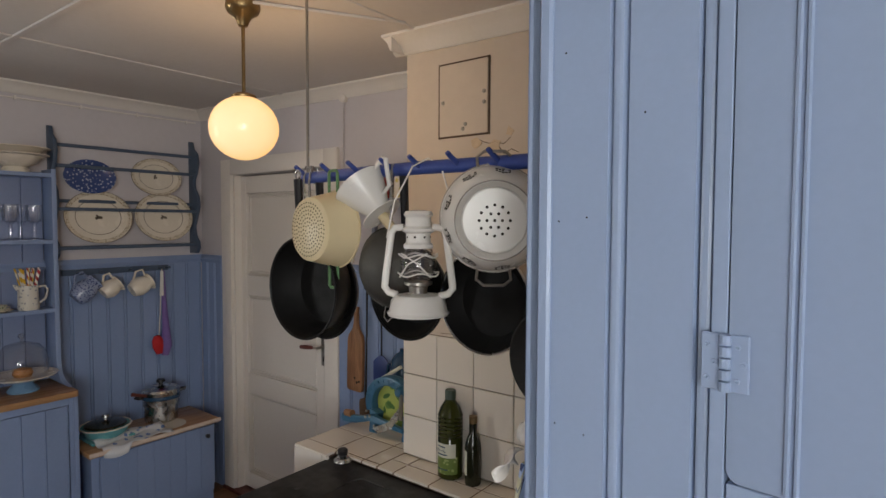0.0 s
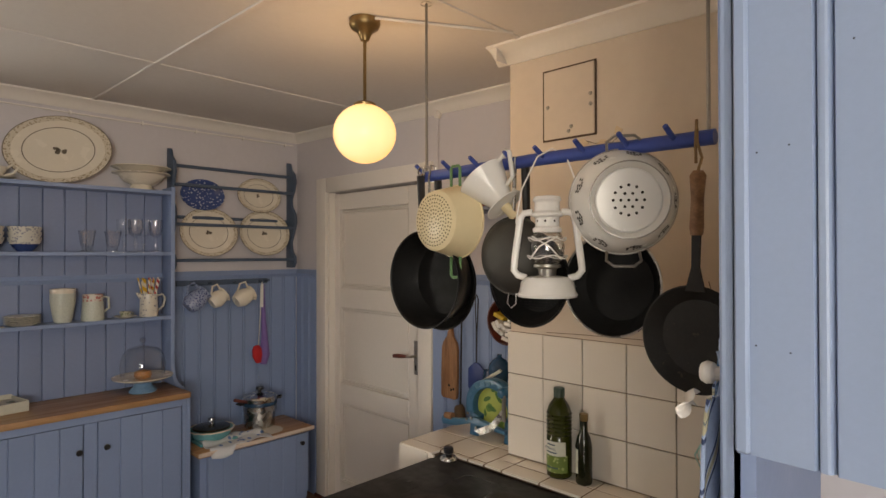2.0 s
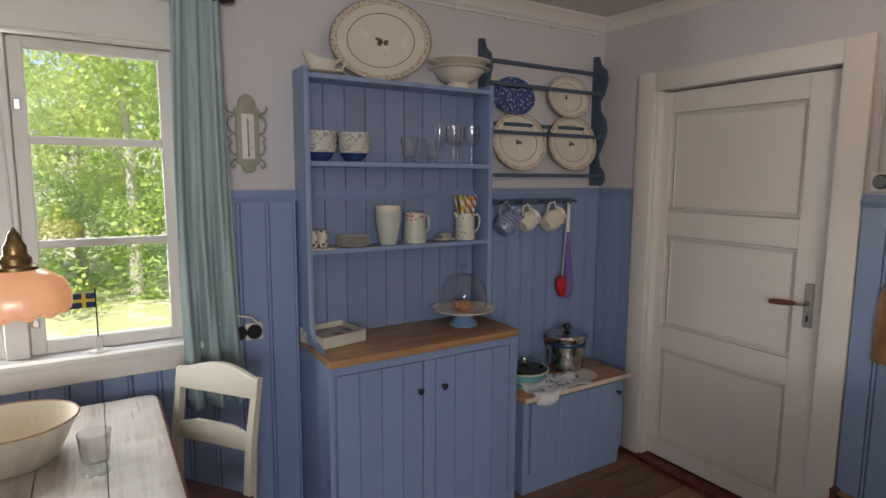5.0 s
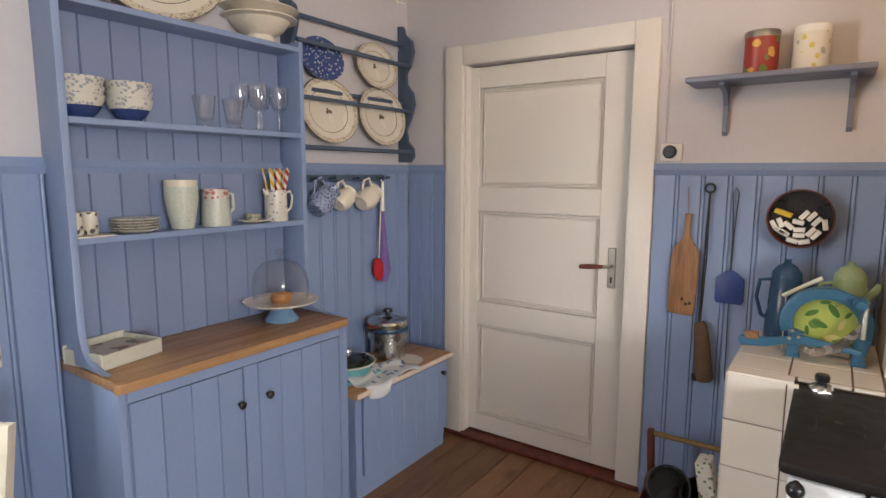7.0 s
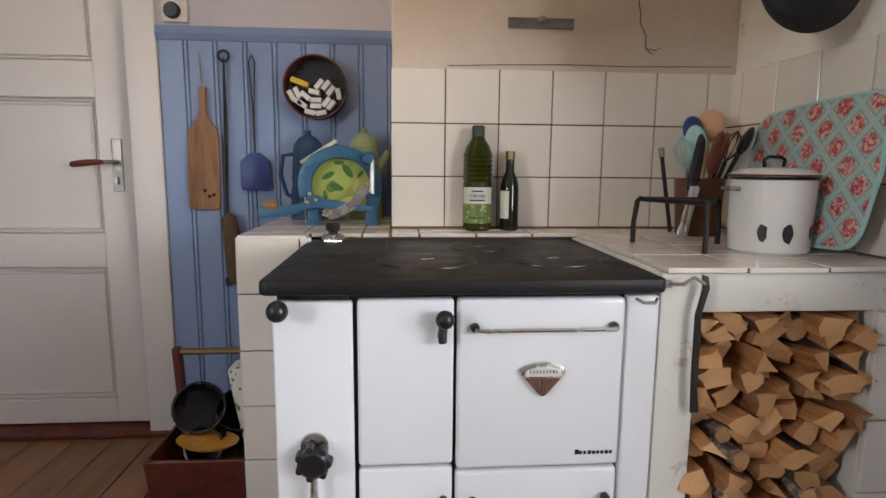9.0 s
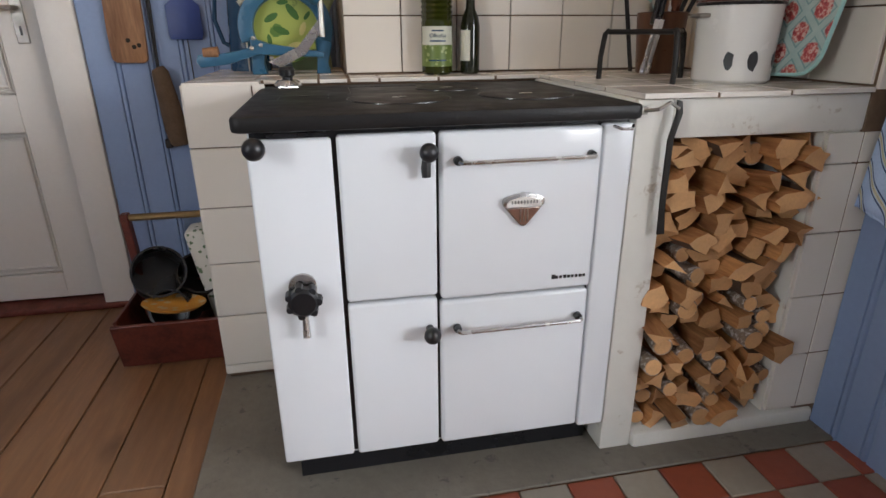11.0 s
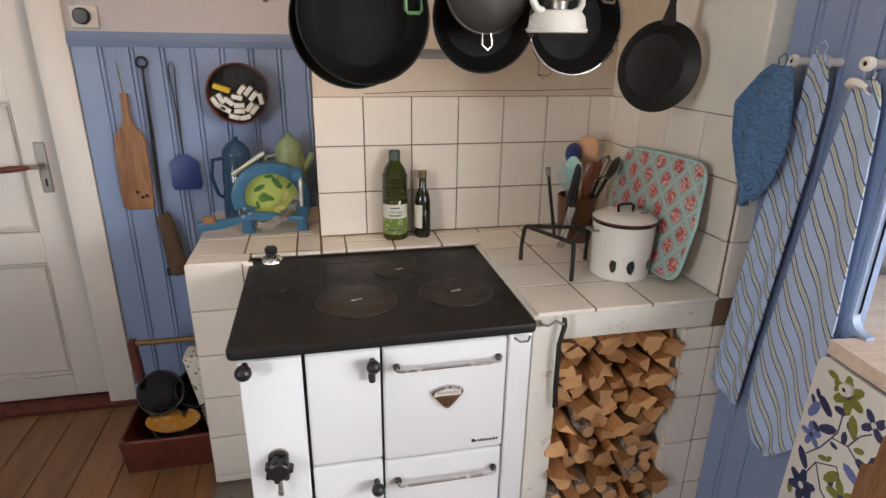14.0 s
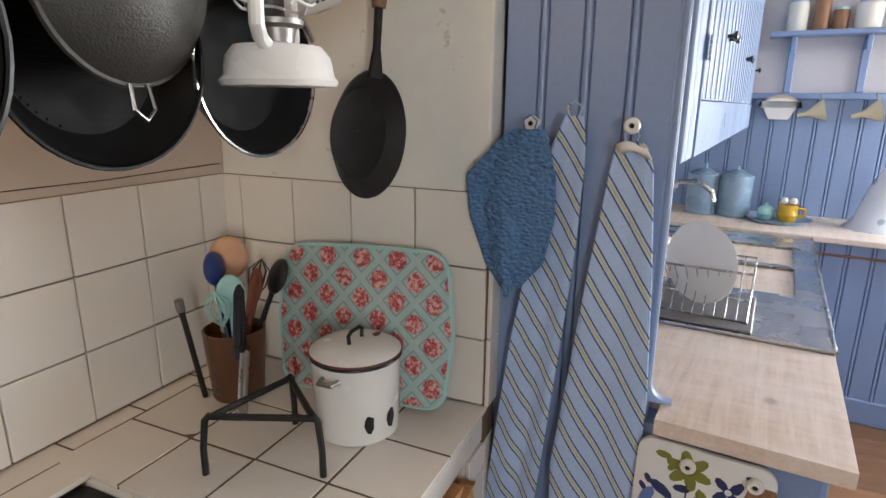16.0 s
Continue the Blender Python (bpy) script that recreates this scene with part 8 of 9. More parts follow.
tube(bm, [(XW + 0.05, 2.515, 1.39), (XW + 0.05, 2.52, 1.20), (XW + 0.055, 2.525, 1.05), (XW + 0.06, 2.525, 0.93), (XW + 0.06, 2.515, 0.87)], [0.010, 0.014, 0.02, 0.032, 0.02], 14)
solid("purple_scrubber", bm, "purple", (0, 0, 0), "purple knitted cloth hanging on the peg", "cloth")
bm = B()
tube(bm, [(XW + 0.07, 2.50, 1.39), (XW + 0.072, 2.495, 1.24)], [0.009, 0.012], 10)
solid("white_brush", bm, "white_enamel", (0, 0, 0), "white bottle brush hanging on the peg", "brush")

# on the low cabinet
t = thing("pie_dish", (-2.385, 2.125, 0.5035), "turquoise fluted pie dish with dark glass lid on a cloth", "pie dish")
M["turq"] = surface("turquoise_glaze", (0.12, 0.36, 0.38), 0.25, var=0.08)
part("trivet", box(B(), (-0.11, -0.11, 0.001), (0.11, 0.11, 0.014), 0.004), "turq", t)
bm = B()
lathe(bm, [(0.0001, 0.016), (0.095, 0.016), (0.118, 0.062), (0.126, 0.064), (0.116, 0.068), (0.092, 0.022), (0.0001, 0.022)], 48)
for v in bm.verts:
    a = math.atan2(v.co.y, v.co.x)
    if v.co.z > 0.05:
        f = 1 + 0.022 * math.cos(a * 16)
        v.co.x, v.co.y = v.co.x * f, v.co.y * f
part("dish", bm, "turq", t)
part("rim", tube(B(), [(0.124 * (1 + 0.022 * math.cos(i * 0.1309 * 16)) * math.cos(i * 0.1309), 0.124 * (1 + 0.022 * math.cos(i * 0.1309 * 16)) * math.sin(i * 0.1309), 0.066) for i in range(48)], 0.004, 6, True), "faience", t, "white fluted rim")
part("lid", lathe(B(), [(0.104, 0.070), (0.10, 0.078), (0.05, 0.090), (0.0001, 0.092)], 40), "dark_bottle", t, "dark glass lid")
part("lid_knob", lathe(B(), [(0.010, 0.090), (0.009, 0.104), (0.020, 0.112), (0.018, 0.124), (0.0001, 0.126)], 20), "steel", t)
M["cloth_blue"] = pattern("blue_flower_linen", (0.62, 0.64, 0.66), (0.14, 0.24, 0.48), 22, 0.9, 0.32)
bm = B()
g = [[bm.verts.new((-2.33 + 0.165 * u + 0.02 * math.sin(v * 7), 2.03 + 0.36 * v, 0.512 + 0.006 * math.sin(u * 9 + v * 14) - (0.045 * max(0, u - 0.88) / 0.12 if v < 0.35 else 0.0) + (0.012 if u < 0.3 else 0))) for v in [i / 16 for i in range(17)]] for u in [i / 14 for i in range(15)]]
for a, b in zip(g, g[1:]):
    for i in range(16):
        bm.faces.new((a[i], a[i + 1], b[i + 1], b[i]))
ob = solid("flower_cloth", bm, "cloth_blue", (0, 0, 0), "white linen cloth with blue flowers under the dish", "cloth", smooth=80)
ob.modifiers.new("thickness", "SOLIDIFY").thickness = 0.003
solid("lace_doily", lathe(B(), [(0.0001, 0.001), (0.09, 0.001), (0.095, 0.003), (0.0001, 0.004)], 24), "faience", (-2.30, 2.43, 0.5035), "round lace doily on the wooden top", "doily")
t = thing("steel_pot", (-2.415, 2.445, 0.508), "shiny steel casserole with lid and black handles", "pot")
part("body", lathe(B(), [(0.0001, 0), (0.088, 0), (0.092, 0.005), (0.092, 0.095), (0.102, 0.100), (0.102, 0.175), (0.105, 0.180), (0.0001, 0.175)], 40), "steel", t)
part("band", lathe(B(), [(0.1025, 0.135), (0.1045, 0.14), (0.1045, 0.152), (0.1025, 0.157)], 40), "pot_blue", t)
lid2 = part("lid", lathe(B(), [(0.106, 0.179), (0.100, 0.190), (0.05, 0.206), (0.0001, 0.208)], 40), "steel", t)
part("lid_knob", lathe(B(), [(0.012, 0.206), (0.010, 0.220), (0.026, 0.228), (0.022, 0.242), (0.0001, 0.245)], 20), "black", lid2)
for s in (-1, 1):
    part("handle", tube(B(), [(0.0, s * 0.100, 0.150), (0.02, s * 0.135, 0.156), (0.0, s * 0.150, 0.160), (-0.02, s * 0.135, 0.156), (-0.01, s * 0.100, 0.150)], 0.007, 8), "black", t)
part("long_handle", tube(B(), [(0.02, -0.095, 0.165), (0.03, -0.18, 0.195)], [0.008, 0.011], 8), "red_wood", t)

# ---- west wall fittings ----
t = thing("wall_thermometer", (XW, 0.835, 0), "ornate cream cast-iron wall thermometer", "thermometer")
M["cast_cream"] = surface("cream_cast_iron", (0.33, 0.32, 0.25), 0.6, var=0.15, big=30, bump=0.3)
half = [(0.0, 1.545), (0.02, 1.552), (0.028, 1.575), (0.044, 1.582), (0.046, 1.60), (0.042, 1.64), (0.046, 1.70), (0.042, 1.76), (0.05, 1.79), (0.036, 1.80), (0.030, 1.83), (0.016, 1.846), (0.0, 1.852)]
out = [(y, z) for y, z in half] + [(-y, z) for y, z in half[-2:0:-1]]
part("frame", slab(B(), out, 0.014, Matrix(((0, 1, 0, 0.001), (1, 0, 0, 0), (0, 0, 1, 0), (0, 0, 0, 1))), 0.004), "cast_cream", t)
part("dial", box(B(), (0.0145, -0.024, 1.60), (0.019, 0.024, 1.775), 0.002), "white_enamel", t)
part("tube", tube(B(), [(0.020, 0, 1.62), (0.020, 0, 1.755)], 0.003, 6), "dull_steel", t)
part("bulb", lathe(B(), [(0.0001, -0.005), (0.005, 0), (0.0001, 0.005)], 10, pose(0.020, 0, 1.615)), "red_cloth", t)
for k in range(12):
    part("mark", box(B(), (0.0188, 0.008, 1.63 + k * 0.0105), (0.0196, 0.018, 1.6315 + k * 0.0105)), "black", t)
for s in (1, -1):
    for pts in (((0.046, 1.60), (0.062, 1.59), (0.066, 1.572), (0.056, 1.566), (0.05, 1.575)), ((0.042, 1.612), (0.060, 1.622), (0.068, 1.645), (0.060, 1.668), (0.072, 1.682), (0.060, 1.690)), ((0.044, 1.695), (0.064, 1.705), (0.074, 1.735), (0.066, 1.76), (0.048, 1.768)), ((0.046, 1.775), (0.070, 1.782), (0.080, 1.80), (0.072, 1.806))):
        part("scroll", tube(B(), [(0.008, s * y, z) for y, z in pts], 0.0052, 6), "cast_cream", t)
    part("rosette", tube(B(), [(0.012, s * 0.020 + 0.011 * math.cos(a * 0.785), 1.812 + 0.012 * math.sin(a * 0.785)) for a in range(8)], 0.004, 6, True), "cast_cream", t)
t = thing("double_socket", (0, 0, 0), "black and white surface socket with a plugged cable", "socket")
part("plate", box(B(), (XW + 0.0165, 0.79, 0.875), (XW + 0.045, 0.86, 0.945), 0.006, 2), "white", t)
for y in (0.825, 0.765):
    part("cap", lathe(B(), [(0.030, 0), (0.030, 0.022), (0.024, 0.03), (0.0001, 0.03)], 24, pose(XW + 0.03, y, 0.91, 0, 90, 0)), "black", t)
part("cable", tube(B(), [(XW + 0.05, 0.84, 0.945), (XW + 0.06, 0.81, 0.975), (XW + 0.05, 0.75, 0.985), (XW + 0.03, 0.68, 0.95)], 0.004, 6), "white", t)
t = thing("wall_conduit", (0, 0, 0), "thin cable with clips and junction box under the cornice", "cable")
part("run", tube(B(), [(XW + 0.010, -1.1, 2.330), (XW + 0.010, 0.70, 2.322), (XW + 0.010, 1.6, 2.318), (XW + 0.010, 2.76, 2.322)], 0.005, 6), "white", t)
part("junction", lathe(B(), [(0.028, 0), (0.028, 0.018), (0.02, 0.026), (0.0001, 0.026)], 22, pose(XW, 0.80, 2.305, 0, 90, 0)), "white", t)
part("drop", tube(B(), [(XW + 0.010, 0.80, 2.29), (XW + 0.010, 0.80, 2.19)], 0.006, 6), "white", t)
for y in (-0.6, -0.1, 0.4, 1.1, 1.45, 1.8, 2.1, 2.4, 2.7):
    part("clip", box(B(), (XW, y - 0.006, 2.310), (XW + 0.016, y + 0.006, 2.330), 0.002), "white", t)

# ---- window ----
wn = thing("window_1", (0, 0, 0), "white painted casement window with crossbars, closed", "window", "", "structure")
XG = XW - 0.075
part("head_casing", box(B(), (XW - 0.002, -0.62, 2.0), (XW + 0.022, 0.70, 2.15), 0.004), "white", wn)
part("head_ledge", box(B(), (XW - 0.002, -0.62, 1.985), (XW + 0.035, 0.70, 2.0), 0.004), "white", wn)
for a, b in ((-0.62, -0.52), (0.62, 0.70)):
    part("side_casing", box(B(), (XW - 0.002, a, 0.80), (XW + 0.02, b, 1.985), 0.004), "white", wn)
part("window_sill", box(B(), (XW - 0.15, -0.66, 0.872), (XW + 0.045, 0.69, 0.898), 0.006, 2), "white", wn)
part("apron", box(B(), (XW - 0.002, -0.62, 0.800), (XW + 0.026, 0.66, 0.872), 0.004), "white", wn)
for a, b in ((-0.52, -0.475), (0.58, 0.62), (0.015, 0.085)):
    part("post", box(B(), (XG - 0.04, a, 0.898), (XG + 0.045, b, 2.02), 0.004), "white", wn)
part("frame_head", box(B(), (XG - 0.04, -0.475, 1.995), (XG + 0.045, 0.58, 2.02)), "white", wn)
for a, b in ((-0.475, 0.015), (0.085, 0.58)):
    s = part("sash", box(B(), (XG - 0.02, a, 0.90), (XG + 0.02, a + 0.045, 1.994), 0.003), "white", wn)
    part("sash_stile", box(B(), (XG - 0.02, b - 0.045, 0.90), (XG + 0.02, b, 1.994), 0.003), "white", s)
    part("sash_rail", box(B(), (XG - 0.02, a + 0.045, 0.90), (XG + 0.02, b - 0.045, 0.948), 0.003), "white", s)
    part("sash_rail", box(B(), (XG - 0.02, a + 0.045, 1.955), (XG + 0.02, b - 0.045, 1.994), 0.003), "white", s)
    for z in (1.292, 1.652):
        part("glazing_bar", box(B(), (XG - 0.016, a + 0.045, z - 0.014), (XG + 0.018, b - 0.045, z + 0.014), 0.003), "white", s)
    for z0, z1 in ((0.948, 1.278), (1.306, 1.638), (1.666, 1.955)):
        p_ = part("pane", box(B(), (XG - 0.002, a + 0.045, z0), (XG + 0.002, b - 0.045, z1)), "glass", s, "", None, 0)
        p_.visible_shadow = False
    for z in (1.0, 1.75):
        part("catch", box(B(), (XG + 0.02, (b - 0.03) if a < 0 else (a + 0.01), z), (XG + 0.03, (b - 0.01) if a < 0 else (a + 0.03), z + 0.035), 0.003), "steel", s)
rod = thing("curtain_rod", (0, 0, 0), "dark wooden curtain rod with turned finial", "curtain rod")
part("pole", tube(B(), [(XW + 0.07, -0.80, 2.165), (XW + 0.07, 0.62, 2.185)], 0.013, 12), "black", rod)
part("finial", tube(B(), [(XW + 0.07, 0.60, 2.185), (XW + 0.07, 0.62, 2.185), (XW + 0.07, 0.63, 2.185), (XW + 0.07, 0.70, 2.186), (XW + 0.07, 0.72, 2.186), (XW + 0.07, 0.735, 2.186), (XW + 0.07, 0.75, 2.186), (XW + 0.07, 0.79, 2.187)], [0.02, 0.024, 0.018, 0.02, 0.027, 0.018, 0.027, 0.02], 14), "black", rod)
part("bracket", box(B(), (XW, 0.655, 2.165), (XW + 0.07, 0.675, 2.18)), "black", rod)
M["curtain"] = surface("blue_grey_linen", (0.35, 0.45, 0.46), 0.9, var=0.10, big=3, fine=300, bump=0.3)
b_ = M["curtain"].node_tree.nodes["Principled BSDF"]
b_.inputs["Subsurface Weight"].default_value = 0.0
bm = B()
rows = []
for j in range(41):
    g_ = j / 40
    z = 2.20 - g_ * 1.55
    row = []
    for i in range(61):
        u = i / 60
        y0, y1 = 0.575 - 0.02 * math.sin(g_ * 3), 0.735 + 0.045 * g_
        d = 0.034 * math.sin(u * 17 + 0.9 * math.sin(g_ * 4)) * (0.5 + 0.7 * g_) + 0.010 * math.sin(u * 41 + g_ * 5)
        row.append(bm.verts.new((XW + 0.072 + d * (0.6 + 0.4 * g_), y0 + (y1 - y0) * u, z)))
    rows.append(row)
for a, b in zip(rows, rows[1:]):
    for i in range(60):
        bm.faces.new((a[i], a[i + 1], b[i + 1], b[i]))
cu = solid("curtain", bm, "curtain", (0, 0, 0), "pale blue-grey linen curtain drawn to one side", "curtain", smooth=80)
cu.modifiers.new("thickness", "SOLIDIFY").thickness = 0.002
t = thing("table_flag", (XW - 0.01, 0.288, 0.8985), "small flag with yellow cross on a white stand", "flag")
M["flag_blue"] = surface("flag_blue", (0.012, 0.03, 0.07), 0.8)
part("stand", lathe(B(), [(0.0001, 0), (0.034, 0), (0.034, 0.006), (0.012, 0.012), (0.010, 0.045), (0.004, 0.055)], 20), "white_enamel", t)
part("pole", tube(B(), [(0, 0, 0.04), (0, 0, 0.235)], 0.0025, 6), "dark_iron", t)
part("pole_tip", lathe(B(), [(0.0001, 0.230), (0.006, 0.238), (0.0001, 0.248)], 10), "yellow", t)
fl_ = part("cloth", box(B(), (-0.0012, -0.085, 0.165), (0.0012, -0.002, 0.218)), "flag_blue", t, "dark blue flag cloth")
part("cross_bar", box(B(), (-0.002, -0.085, 0.186), (0.002, -0.002, 0.197)), "yellow", fl_)
part("cross_post", box(B(), (-0.0022, -0.042, 0.165), (0.0022, -0.030, 0.218)), "yellow", fl_)

# ---- table, chair, table lamp ----
tb = thing("dining_table", (0, 0, 0), "white farmhouse table with scrubbed plank top", "table")
TX0, TX1, TY0, TY1 = -2.44, -1.165, -0.52, 0.455
n = 6
w = (TY1 - TY0) / n
for i in range(n):
    y0 = TY0 + i * w
    o_ = [(TX0, y0 + 0.001), (TX1, y0 + 0.001), (TX1, y0 + w - 0.001), (TX0, y0 + w - 0.001)]
    if i == n - 1:
        o_ = [(TX0, y0 + 0.001), (TX1, y0 + 0.001)] + arc(TX1 - 0.05, y0 + w - 0.05, 0.05, 0, 90, 6) + arc(TX0 + 0.04, y0 + w - 0.04, 0.04, 90, 180, 6)
    part("plank", slab(B(), o_, 0.026, Matrix(((1, 0, 0, 0), (0, 0, 1, 0), (0, 1, 0, 0.724), (0, 0, 0, 1))), 0.0025), "table", tb, "", None, 30)
part("edge_band", tube(B(), [(TX0 + 0.05, TY1 + 0.001, 0.735), (TX1 - 0.055, TY1 + 0.001, 0.735), (TX1 - 0.016, TY1 - 0.015, 0.735), (TX1 + 0.002, TY1 - 0.055, 0.735), (TX1 + 0.002, TY0, 0.735)], 0.010, 8), "red_wood", tb, "dark varnished table edge")
for x in (TX0 + 0.08, TX1 - 0.09):
    for y in (TY0 + 0.08, TY1 - 0.075):
        part("leg", tube(B(), [(x, y, 0.0), (x, y, 0.35), (x, y, 0.60)], [0.026, 0.034, 0.040], 4), "white", tb)
        part("leg_block", box(B(), (x - 0.035, y - 0.035, 0.58), (x + 0.035, y + 0.035, 0.722), 0.004), "white", tb)
for y in (TY0 + 0.08, TY1 - 0.075):
    part("apron", slab(B(), [(TX0 + 0.115, 0.722), (TX0 + 0.115, 0.60), (TX0 + 0.2, 0.585), (TX0 + 0.26, 0.61), (TX1 - 0.29, 0.61), (TX1 - 0.23, 0.585), (TX1 - 0.125, 0.60), (TX1 - 0.125, 0.722)], 0.022, pose(0, y - 0.011, 0)), "white", tb)
for x in (TX0 + 0.08, TX1 - 0.09):
    part("apron_end", slab(B(), [(TY0 + 0.115, 0.722), (TY0 + 0.115, 0.60), (TY0 + 0.2, 0.585), (TY0 + 0.25, 0.615), (TY1 - 0.25, 0.615), (TY1 - 0.2, 0.585), (TY1 - 0.11, 0.60), (TY1 - 0.11, 0.722)], 0.022, Matrix(((0, 1, 0, x - 0.011), (1, 0, 0, 0), (0, 0, 1, 0), (0, 0, 0, 1)))), "white", tb)
t = thing("enamel_basin", pose(-2.08, 0.06, 0.7505), "cream oval enamel bowl with brown rim on the table", "bowl")
M["basin_in"] = surface("cream_enamel", (0.62, 0.56, 0.44), 0.3, var=0.06)
S = Matrix.Diagonal((1.0, 1.15, 1, 1))
part("basin", lathe(B(), [(0.0001, 0), (0.095, 0), (0.105, 0.008), (0.150, 0.118), (0.147, 0.118), (0.102, 0.014), (0.0001, 0.008)], 44, S), "basin_in", t)
part("rim", tube(B(), [(0.150 * math.cos(a * math.pi / 22), 0.1725 * math.sin(a * math.pi / 22), 0.118) for a in range(44)], 0.003, 6, True), "board_wood", t, "thin brown rim")
t = thing("water_glass", (-1.905, 0.268, 0.7505), "empty footed drinking glass on the table", "glass")
g_ = part("glass", lathe(B(), [(0.0001, 0), (0.034, 0), (0.034, 0.004), (0.014, 0.012), (0.016, 0.02), (0.032, 0.032), (0.041, 0.112), (0.0395, 0.112), (0.030, 0.036), (0.0001, 0.026)], 30), "glassware", t)
g_.visible_shadow = False


def chair(m, label):
    """A painted chair; its front is towards -y, its back towards +y... seat at 0.45."""
    c = thing("dining_chair", m, label, "chair", "chairs at the table")
    M_ = "chair_paint"
    for s in (-1, 1):
        part("back_post", tube(B(), [(s * 0.190, 0.235, 0.0), (s * 0.185, 0.205, 0.25), (s * 0.183, 0.19, 0.45), (s * 0.186, 0.205, 0.65), (s * 0.19, 0.245, 0.87)], [0.019, 0.022, 0.023, 0.021, 0.018], 4), M_, c)
        part("front_leg", tube(B(), [(s * 0.20, -0.21, 0.0), (s * 0.20, -0.20, 0.25), (s * 0.20, -0.195, 0.43)], [0.017, 0.021, 0.025], 4), M_, c)
        part("side_rail", box(B(), (s * 0.196 - 0.011, -0.19, 0.375), (s * 0.196 + 0.011, 0.19, 0.435), 0.003), M_, c)
    part("front_rail", box(B(), (-0.19, -0.211, 0.375), (0.19, -0.187, 0.435), 0.003), M_, c)
    part("rear_rail", box(B(), (-0.18, 0.182, 0.375), (0.18, 0.204, 0.435), 0.003), M_, c)
    bm = B()
    box(bm, (-0.205, -0.215, 0.436), (0.205, 0.195, 0.466), 0.012, 3)
    part("seat", bm, "leather", c, "red-brown leather seat with tacks")
    for i in range(14):
        for s in (-1, 1):
            part("tack", lathe(B(), [(0.0001, 0.003), (0.004, 0.0)], 6, pose(s * 0.206, -0.20 + i * 0.029, 0.443, 0, s * 90, 0)), "brass", c)
    arch = [(-0.205, 0.80), (0.205, 0.80), (0.205, 0.866)] + [(0.205 - 0.41 * i / 12, 0.866 + 0.034 * math.sin(math.pi * i / 12) ** 1.5) for i in range(1, 12)] + [(-0.205, 0.866)]
    bm = B()
    slab(bm, arch, 0.022, pose(0, 0.216, 0), 0.004)
    for v in bm.verts:
        v.co.y += 0.020 * (1 - (v.co.x / 0.205) ** 2) + (v.co.z - 0.80) * 0.16
    part("top_rail", bm, M_, c)
    bm = B()
    slab(bm, [(-0.185, 0.615), (0.185, 0.615), (0.185, 0.67), (0.09, 0.69), (-0.09, 0.69), (-0.185, 0.67)], 0.018, pose(0, 0.197, 0), 0.003)
    for v in bm.verts:
        v.co.y += 0.016 * (1 - (v.co.x / 0.19) ** 2)
    part("cross_rail", bm, M_, c)
    return c


M["chair_paint"] = surface("cream_chair_paint", (0.60, 0.56, 0.46), 0.4, var=0.07, big=6, bump=0.06, wear=(0.30, 0.22, 0.14), wear_at=0.76)
M["leather"] = surface("oxblood_leather", (0.075, 0.022, 0.018), 0.38, var=0.3, big=9, fine=180, bump=0.2)
chair(pose(-2.125, 0.450, 0, 0, 0, 37.6) @ Matrix.Diagonal((0.88, 1, 0.975, 1)), "cream painted wooden chair with red-brown leather seat")
chair(pose(-1.33, -0.02, 0, 0, 0, -98), "cream painted wooden chair pushed under the table")

t = thing("table_lamp", (-1.75, 0.152, 0), "pendant lamp with glowing peach glass shade over the table", "lamp")
M["peach"] = glow("peach_glass", (1.0, 0.42, 0.18), 0.22, (0.85, 0.50, 0.32))
bm = B()
lathe(bm, [(0.030, 1.330), (0.055, 1.322), (0.086, 1.300), (0.098, 1.270), (0.096, 1.245), (0.084, 1.232), (0.081, 1.234), (0.092, 1.247), (0.094, 1.270), (0.082, 1.297), (0.053, 1.318), (0.028, 1.326)], 48)
for v in bm.verts:
    a = math.atan2(v.co.y, v.co.x)
    if v.co.z < 1.31:
        f = 1 + 0.03 * abs(math.sin(a * 6))
        v.co.x, v.co.y = v.co.x * f, v.co.y * f
    if v.co.z < 1.25:
        v.co.z -= 0.008 * abs(math.sin(a * 6))
part("shade", bm, "peach", t, "lobed peach glass shade")
part("holder", lathe(B(), [(0.040, 1.322), (0.040, 1.334), (0.030, 1.340), (0.030, 1.352), (0.022, 1.362), (0.022, 1.378), (0.014, 1.392), (0.012, 1.405), (0.006, 1.412), (0.0001, 1.425)], 26), "brass", t, "stepped aged brass holder")
part("cord", tube(B(), [(0, 0, 1.42), (0.0, -0.01, 1.9), (0.0, -0.012, 2.395)], 0.003, 6), "white", t)

# ---- outside: lawn, hedge of trees, sky ----
M["grass"] = surface("meadow_grass", (0.50, 0.52, 0.28), 0.9, var=0.35, big=0.5, fine=6, bump=0.4, wear=(0.70, 0.67, 0.50), wear_at=0.52)
bm = B()
box(bm, (-400, -400, -0.70), (400, 400, -0.60))
structure("ground", bm, "grass", "sunlit mown lawn outside the window")


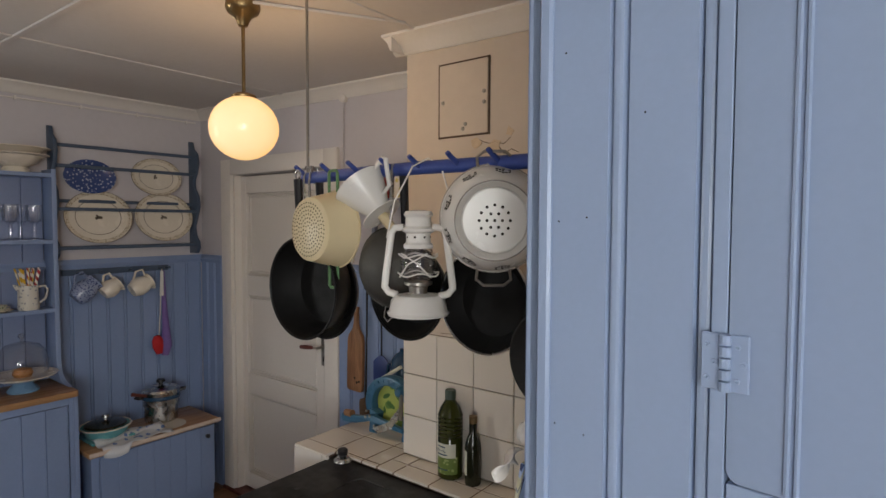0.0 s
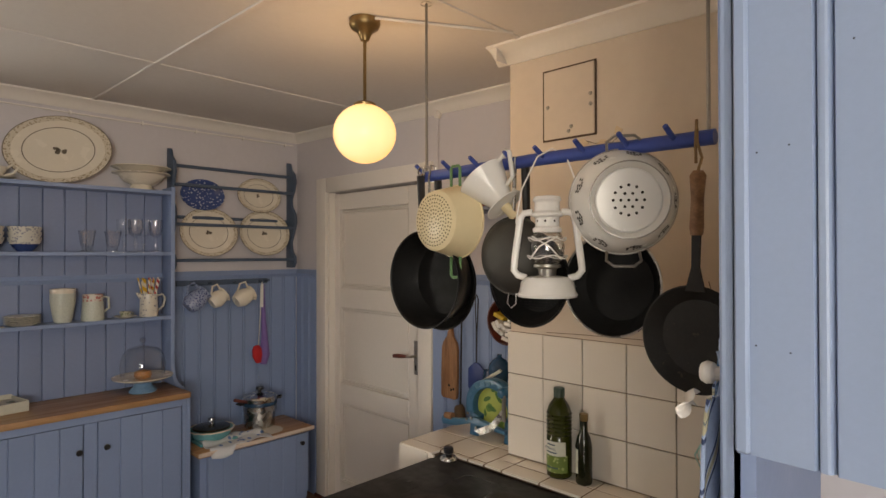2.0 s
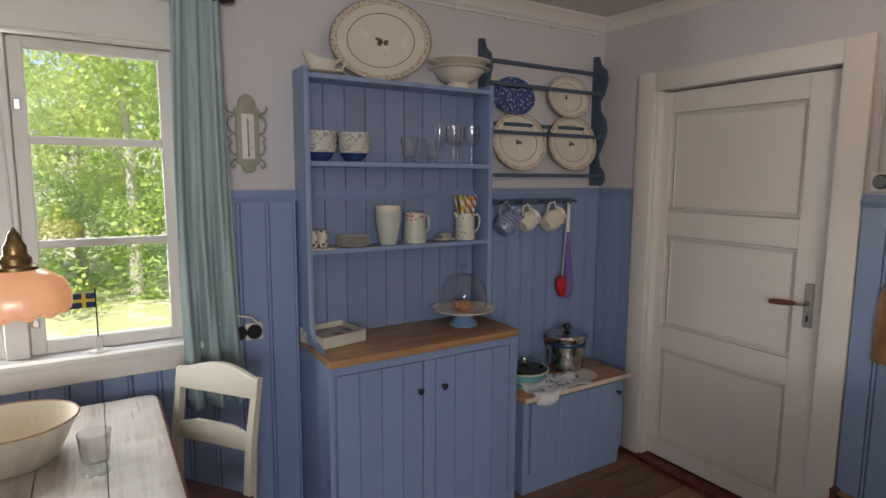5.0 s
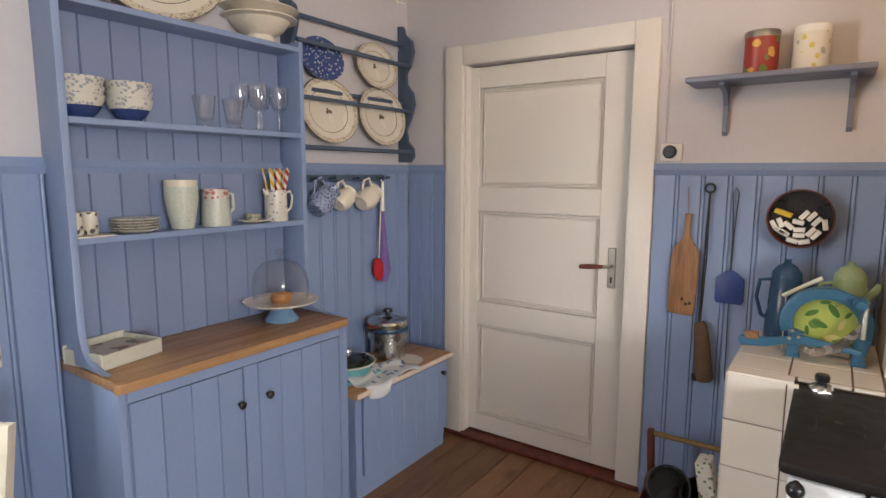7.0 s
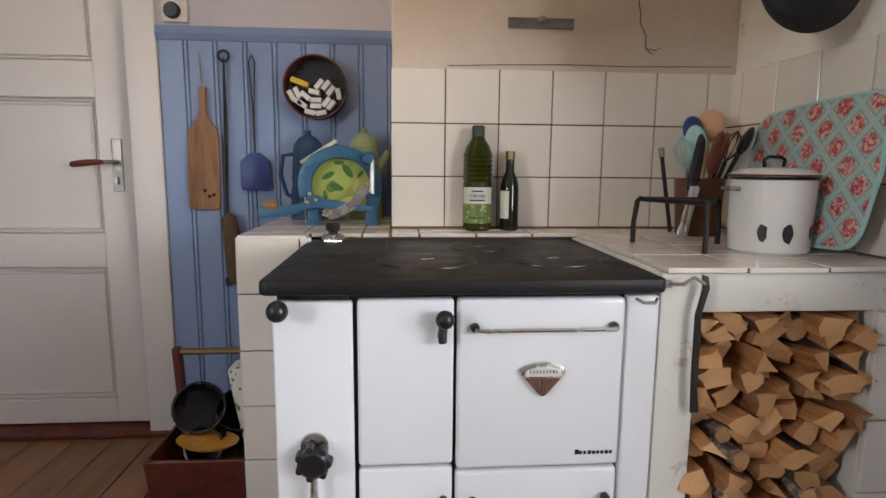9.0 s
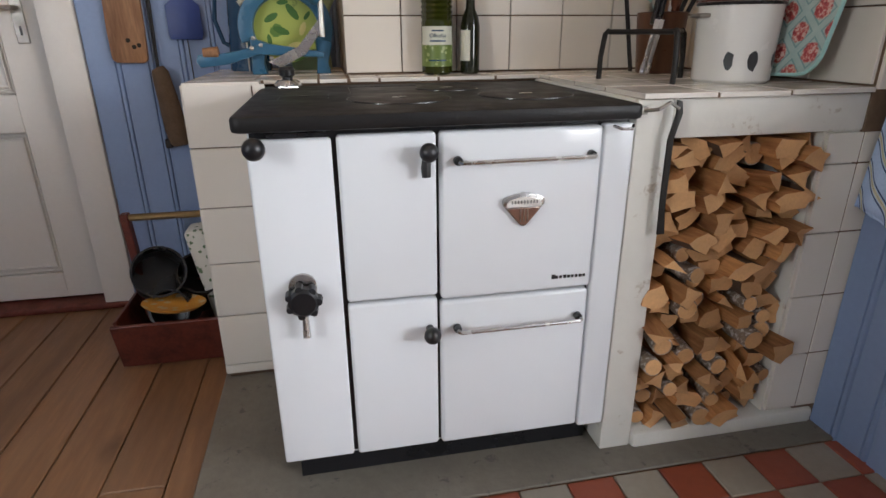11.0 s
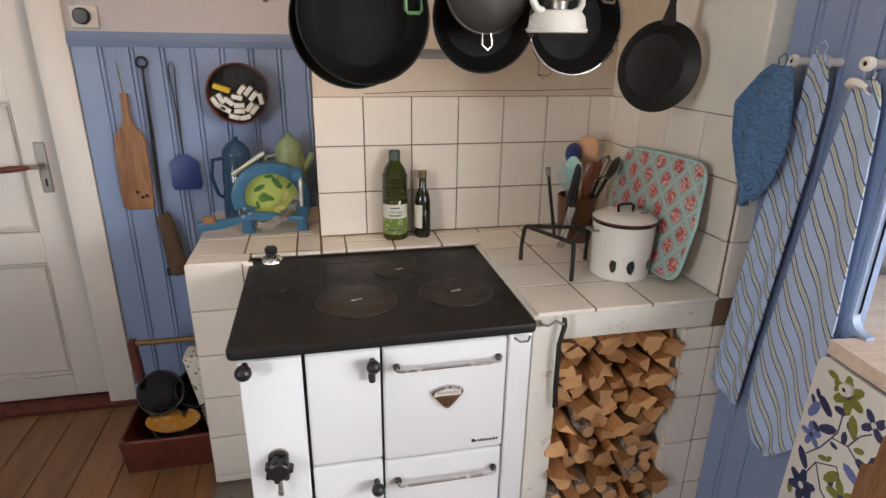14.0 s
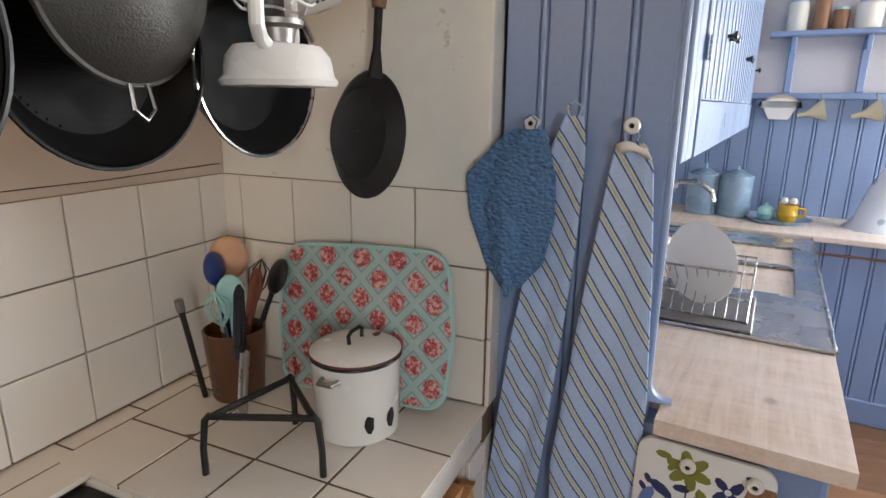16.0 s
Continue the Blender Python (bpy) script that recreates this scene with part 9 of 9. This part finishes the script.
def leaf_paint(name, c):
    m, n, l, b = nodes(name)
    ge = n.new("ShaderNodeNewGeometry")
    l.new(ramp(n, l, ge.outputs["Random Per Island"], [(0, tint(c, 0.6)), (0.6, c), (1, tint(c, 1.7))]), b.inputs["Base Color"])
    b.inputs["Roughness"].default_value = 0.6
    tr_ = n.new("ShaderNodeBsdfTranslucent")
    tr_.inputs["Color"].default_value = (*tint(c, 1.8), 1)
    mx = n.new("ShaderNodeMixShader")
    mx.inputs[0].default_value = 0.5
    out = n["Material Output"]
    l.new(b.outputs[0], mx.inputs[1]), l.new(tr_.outputs[0], mx.inputs[2]), l.new(mx.outputs[0], out.inputs["Surface"])
    return m


M["leaves"] = leaf_paint("birch_leaves", (0.42, 0.50, 0.17))
M["leaves2"] = leaf_paint("alder_leaves", (0.29, 0.40, 0.13))
M["birch"] = surface("birch_trunk", (0.50, 0.48, 0.44), 0.8, var=0.3, big=6, fine=30, bump=0.4, wear=(0.05, 0.045, 0.04), wear_at=0.62)


def leafy(count, rad, seed, mat, name):
    """Small leaf quads in uneven clumps."""
    rng = np.random.RandomState(seed)
    clumps = [(rng.normal(0, 0.55, 3) * np.array(rad), rng.uniform(0.18, 0.45)) for _ in range(60)]
    vs, fs = [], []
    for i in range(count):
        c, r = clumps[rng.randint(60)]
        p = c + rng.normal(0, 1, 3) * r * 0.55
        a, b = rng.normal(0, 1, 3), rng.normal(0, 1, 3)
        a /= np.linalg.norm(a)
        b -= a * a.dot(b)
        b /= np.linalg.norm(b)
        s = rng.uniform(0.035, 0.075)
        k = len(vs)
        vs += [tuple(p - a * s), tuple(p + b * s * 0.55), tuple(p + a * s), tuple(p - b * s * 0.55)]
        fs.append((k, k + 1, k + 2, k + 3))
    me = bpy.data.meshes.new(name)
    me.from_pydata(vs, [], fs)
    me.materials.append(M[mat])
    return me


CROWN = [leafy(5200, (1.3, 1.3, 2.2), 1, "leaves", "crown"), leafy(5200, (1.6, 1.5, 1.8), 2, "leaves2", "crown"), leafy(4200, (1.2, 1.6, 1.1), 3, "leaves", "crown")]


def trunk_mesh(seed, h):
    rng = random.Random(seed)
    bm = B()
    tube(bm, [(rng.uniform(-0.1, 0.1) * i / 5, rng.uniform(-0.1, 0.1) * i / 5, h * i / 5) for i in range(6)], [0.12, 0.10, 0.085, 0.07, 0.05, 0.02], 9)
    for k in range(7):
        z = h * rng.uniform(0.3, 0.85)
        a = rng.uniform(0, 6.28)
        ln = rng.uniform(0.5, 1.2)
        tube(bm, [(0, 0, z), (math.cos(a) * ln * 0.5, math.sin(a) * ln * 0.5, z + 0.3), (math.cos(a) * ln, math.sin(a) * ln, z + 0.45)], [0.03, 0.02, 0.008], 6)
    return finish("trunk", bm, "birch")


TRUNK = [trunk_mesh(1, 5.5), trunk_mesh(2, 4.5)]
random.seed(17)
k = 0
for row, (x, n, y0, step) in enumerate(((-11.5, 11, -11, 1.9), (-13.5, 12, -13, 2.2), (-16.5, 6, -16, 5.5))):
    for i in range(n):
        t = thing("birch_tree", pose(x + random.uniform(-0.7, 0.7), y0 + i * step + random.uniform(-0.5, 0.5), -0.6, 0, 0, random.uniform(0, 360)), "leafy birch tree at the edge of the lawn", "tree", "trees beyond the lawn")
        tk = new("trunk", TRUNK[k % 2])
        tk.parent = t
        cr = new("crown", CROWN[k % 3])
        cr.parent = t
        cr.matrix_basis = pose(0, 0, random.uniform(3.0, 3.9), 0, 0, random.uniform(0, 360))
        low = new("crown", CROWN[(k + 1) % 3])
        low.parent = t
        low.matrix_basis = pose(0.2, 0.1, random.uniform(1.0, 1.6), 0, 0, random.uniform(0, 360)) @ Matrix.Diagonal((0.95, 0.95, 0.7, 1))
        k += 1
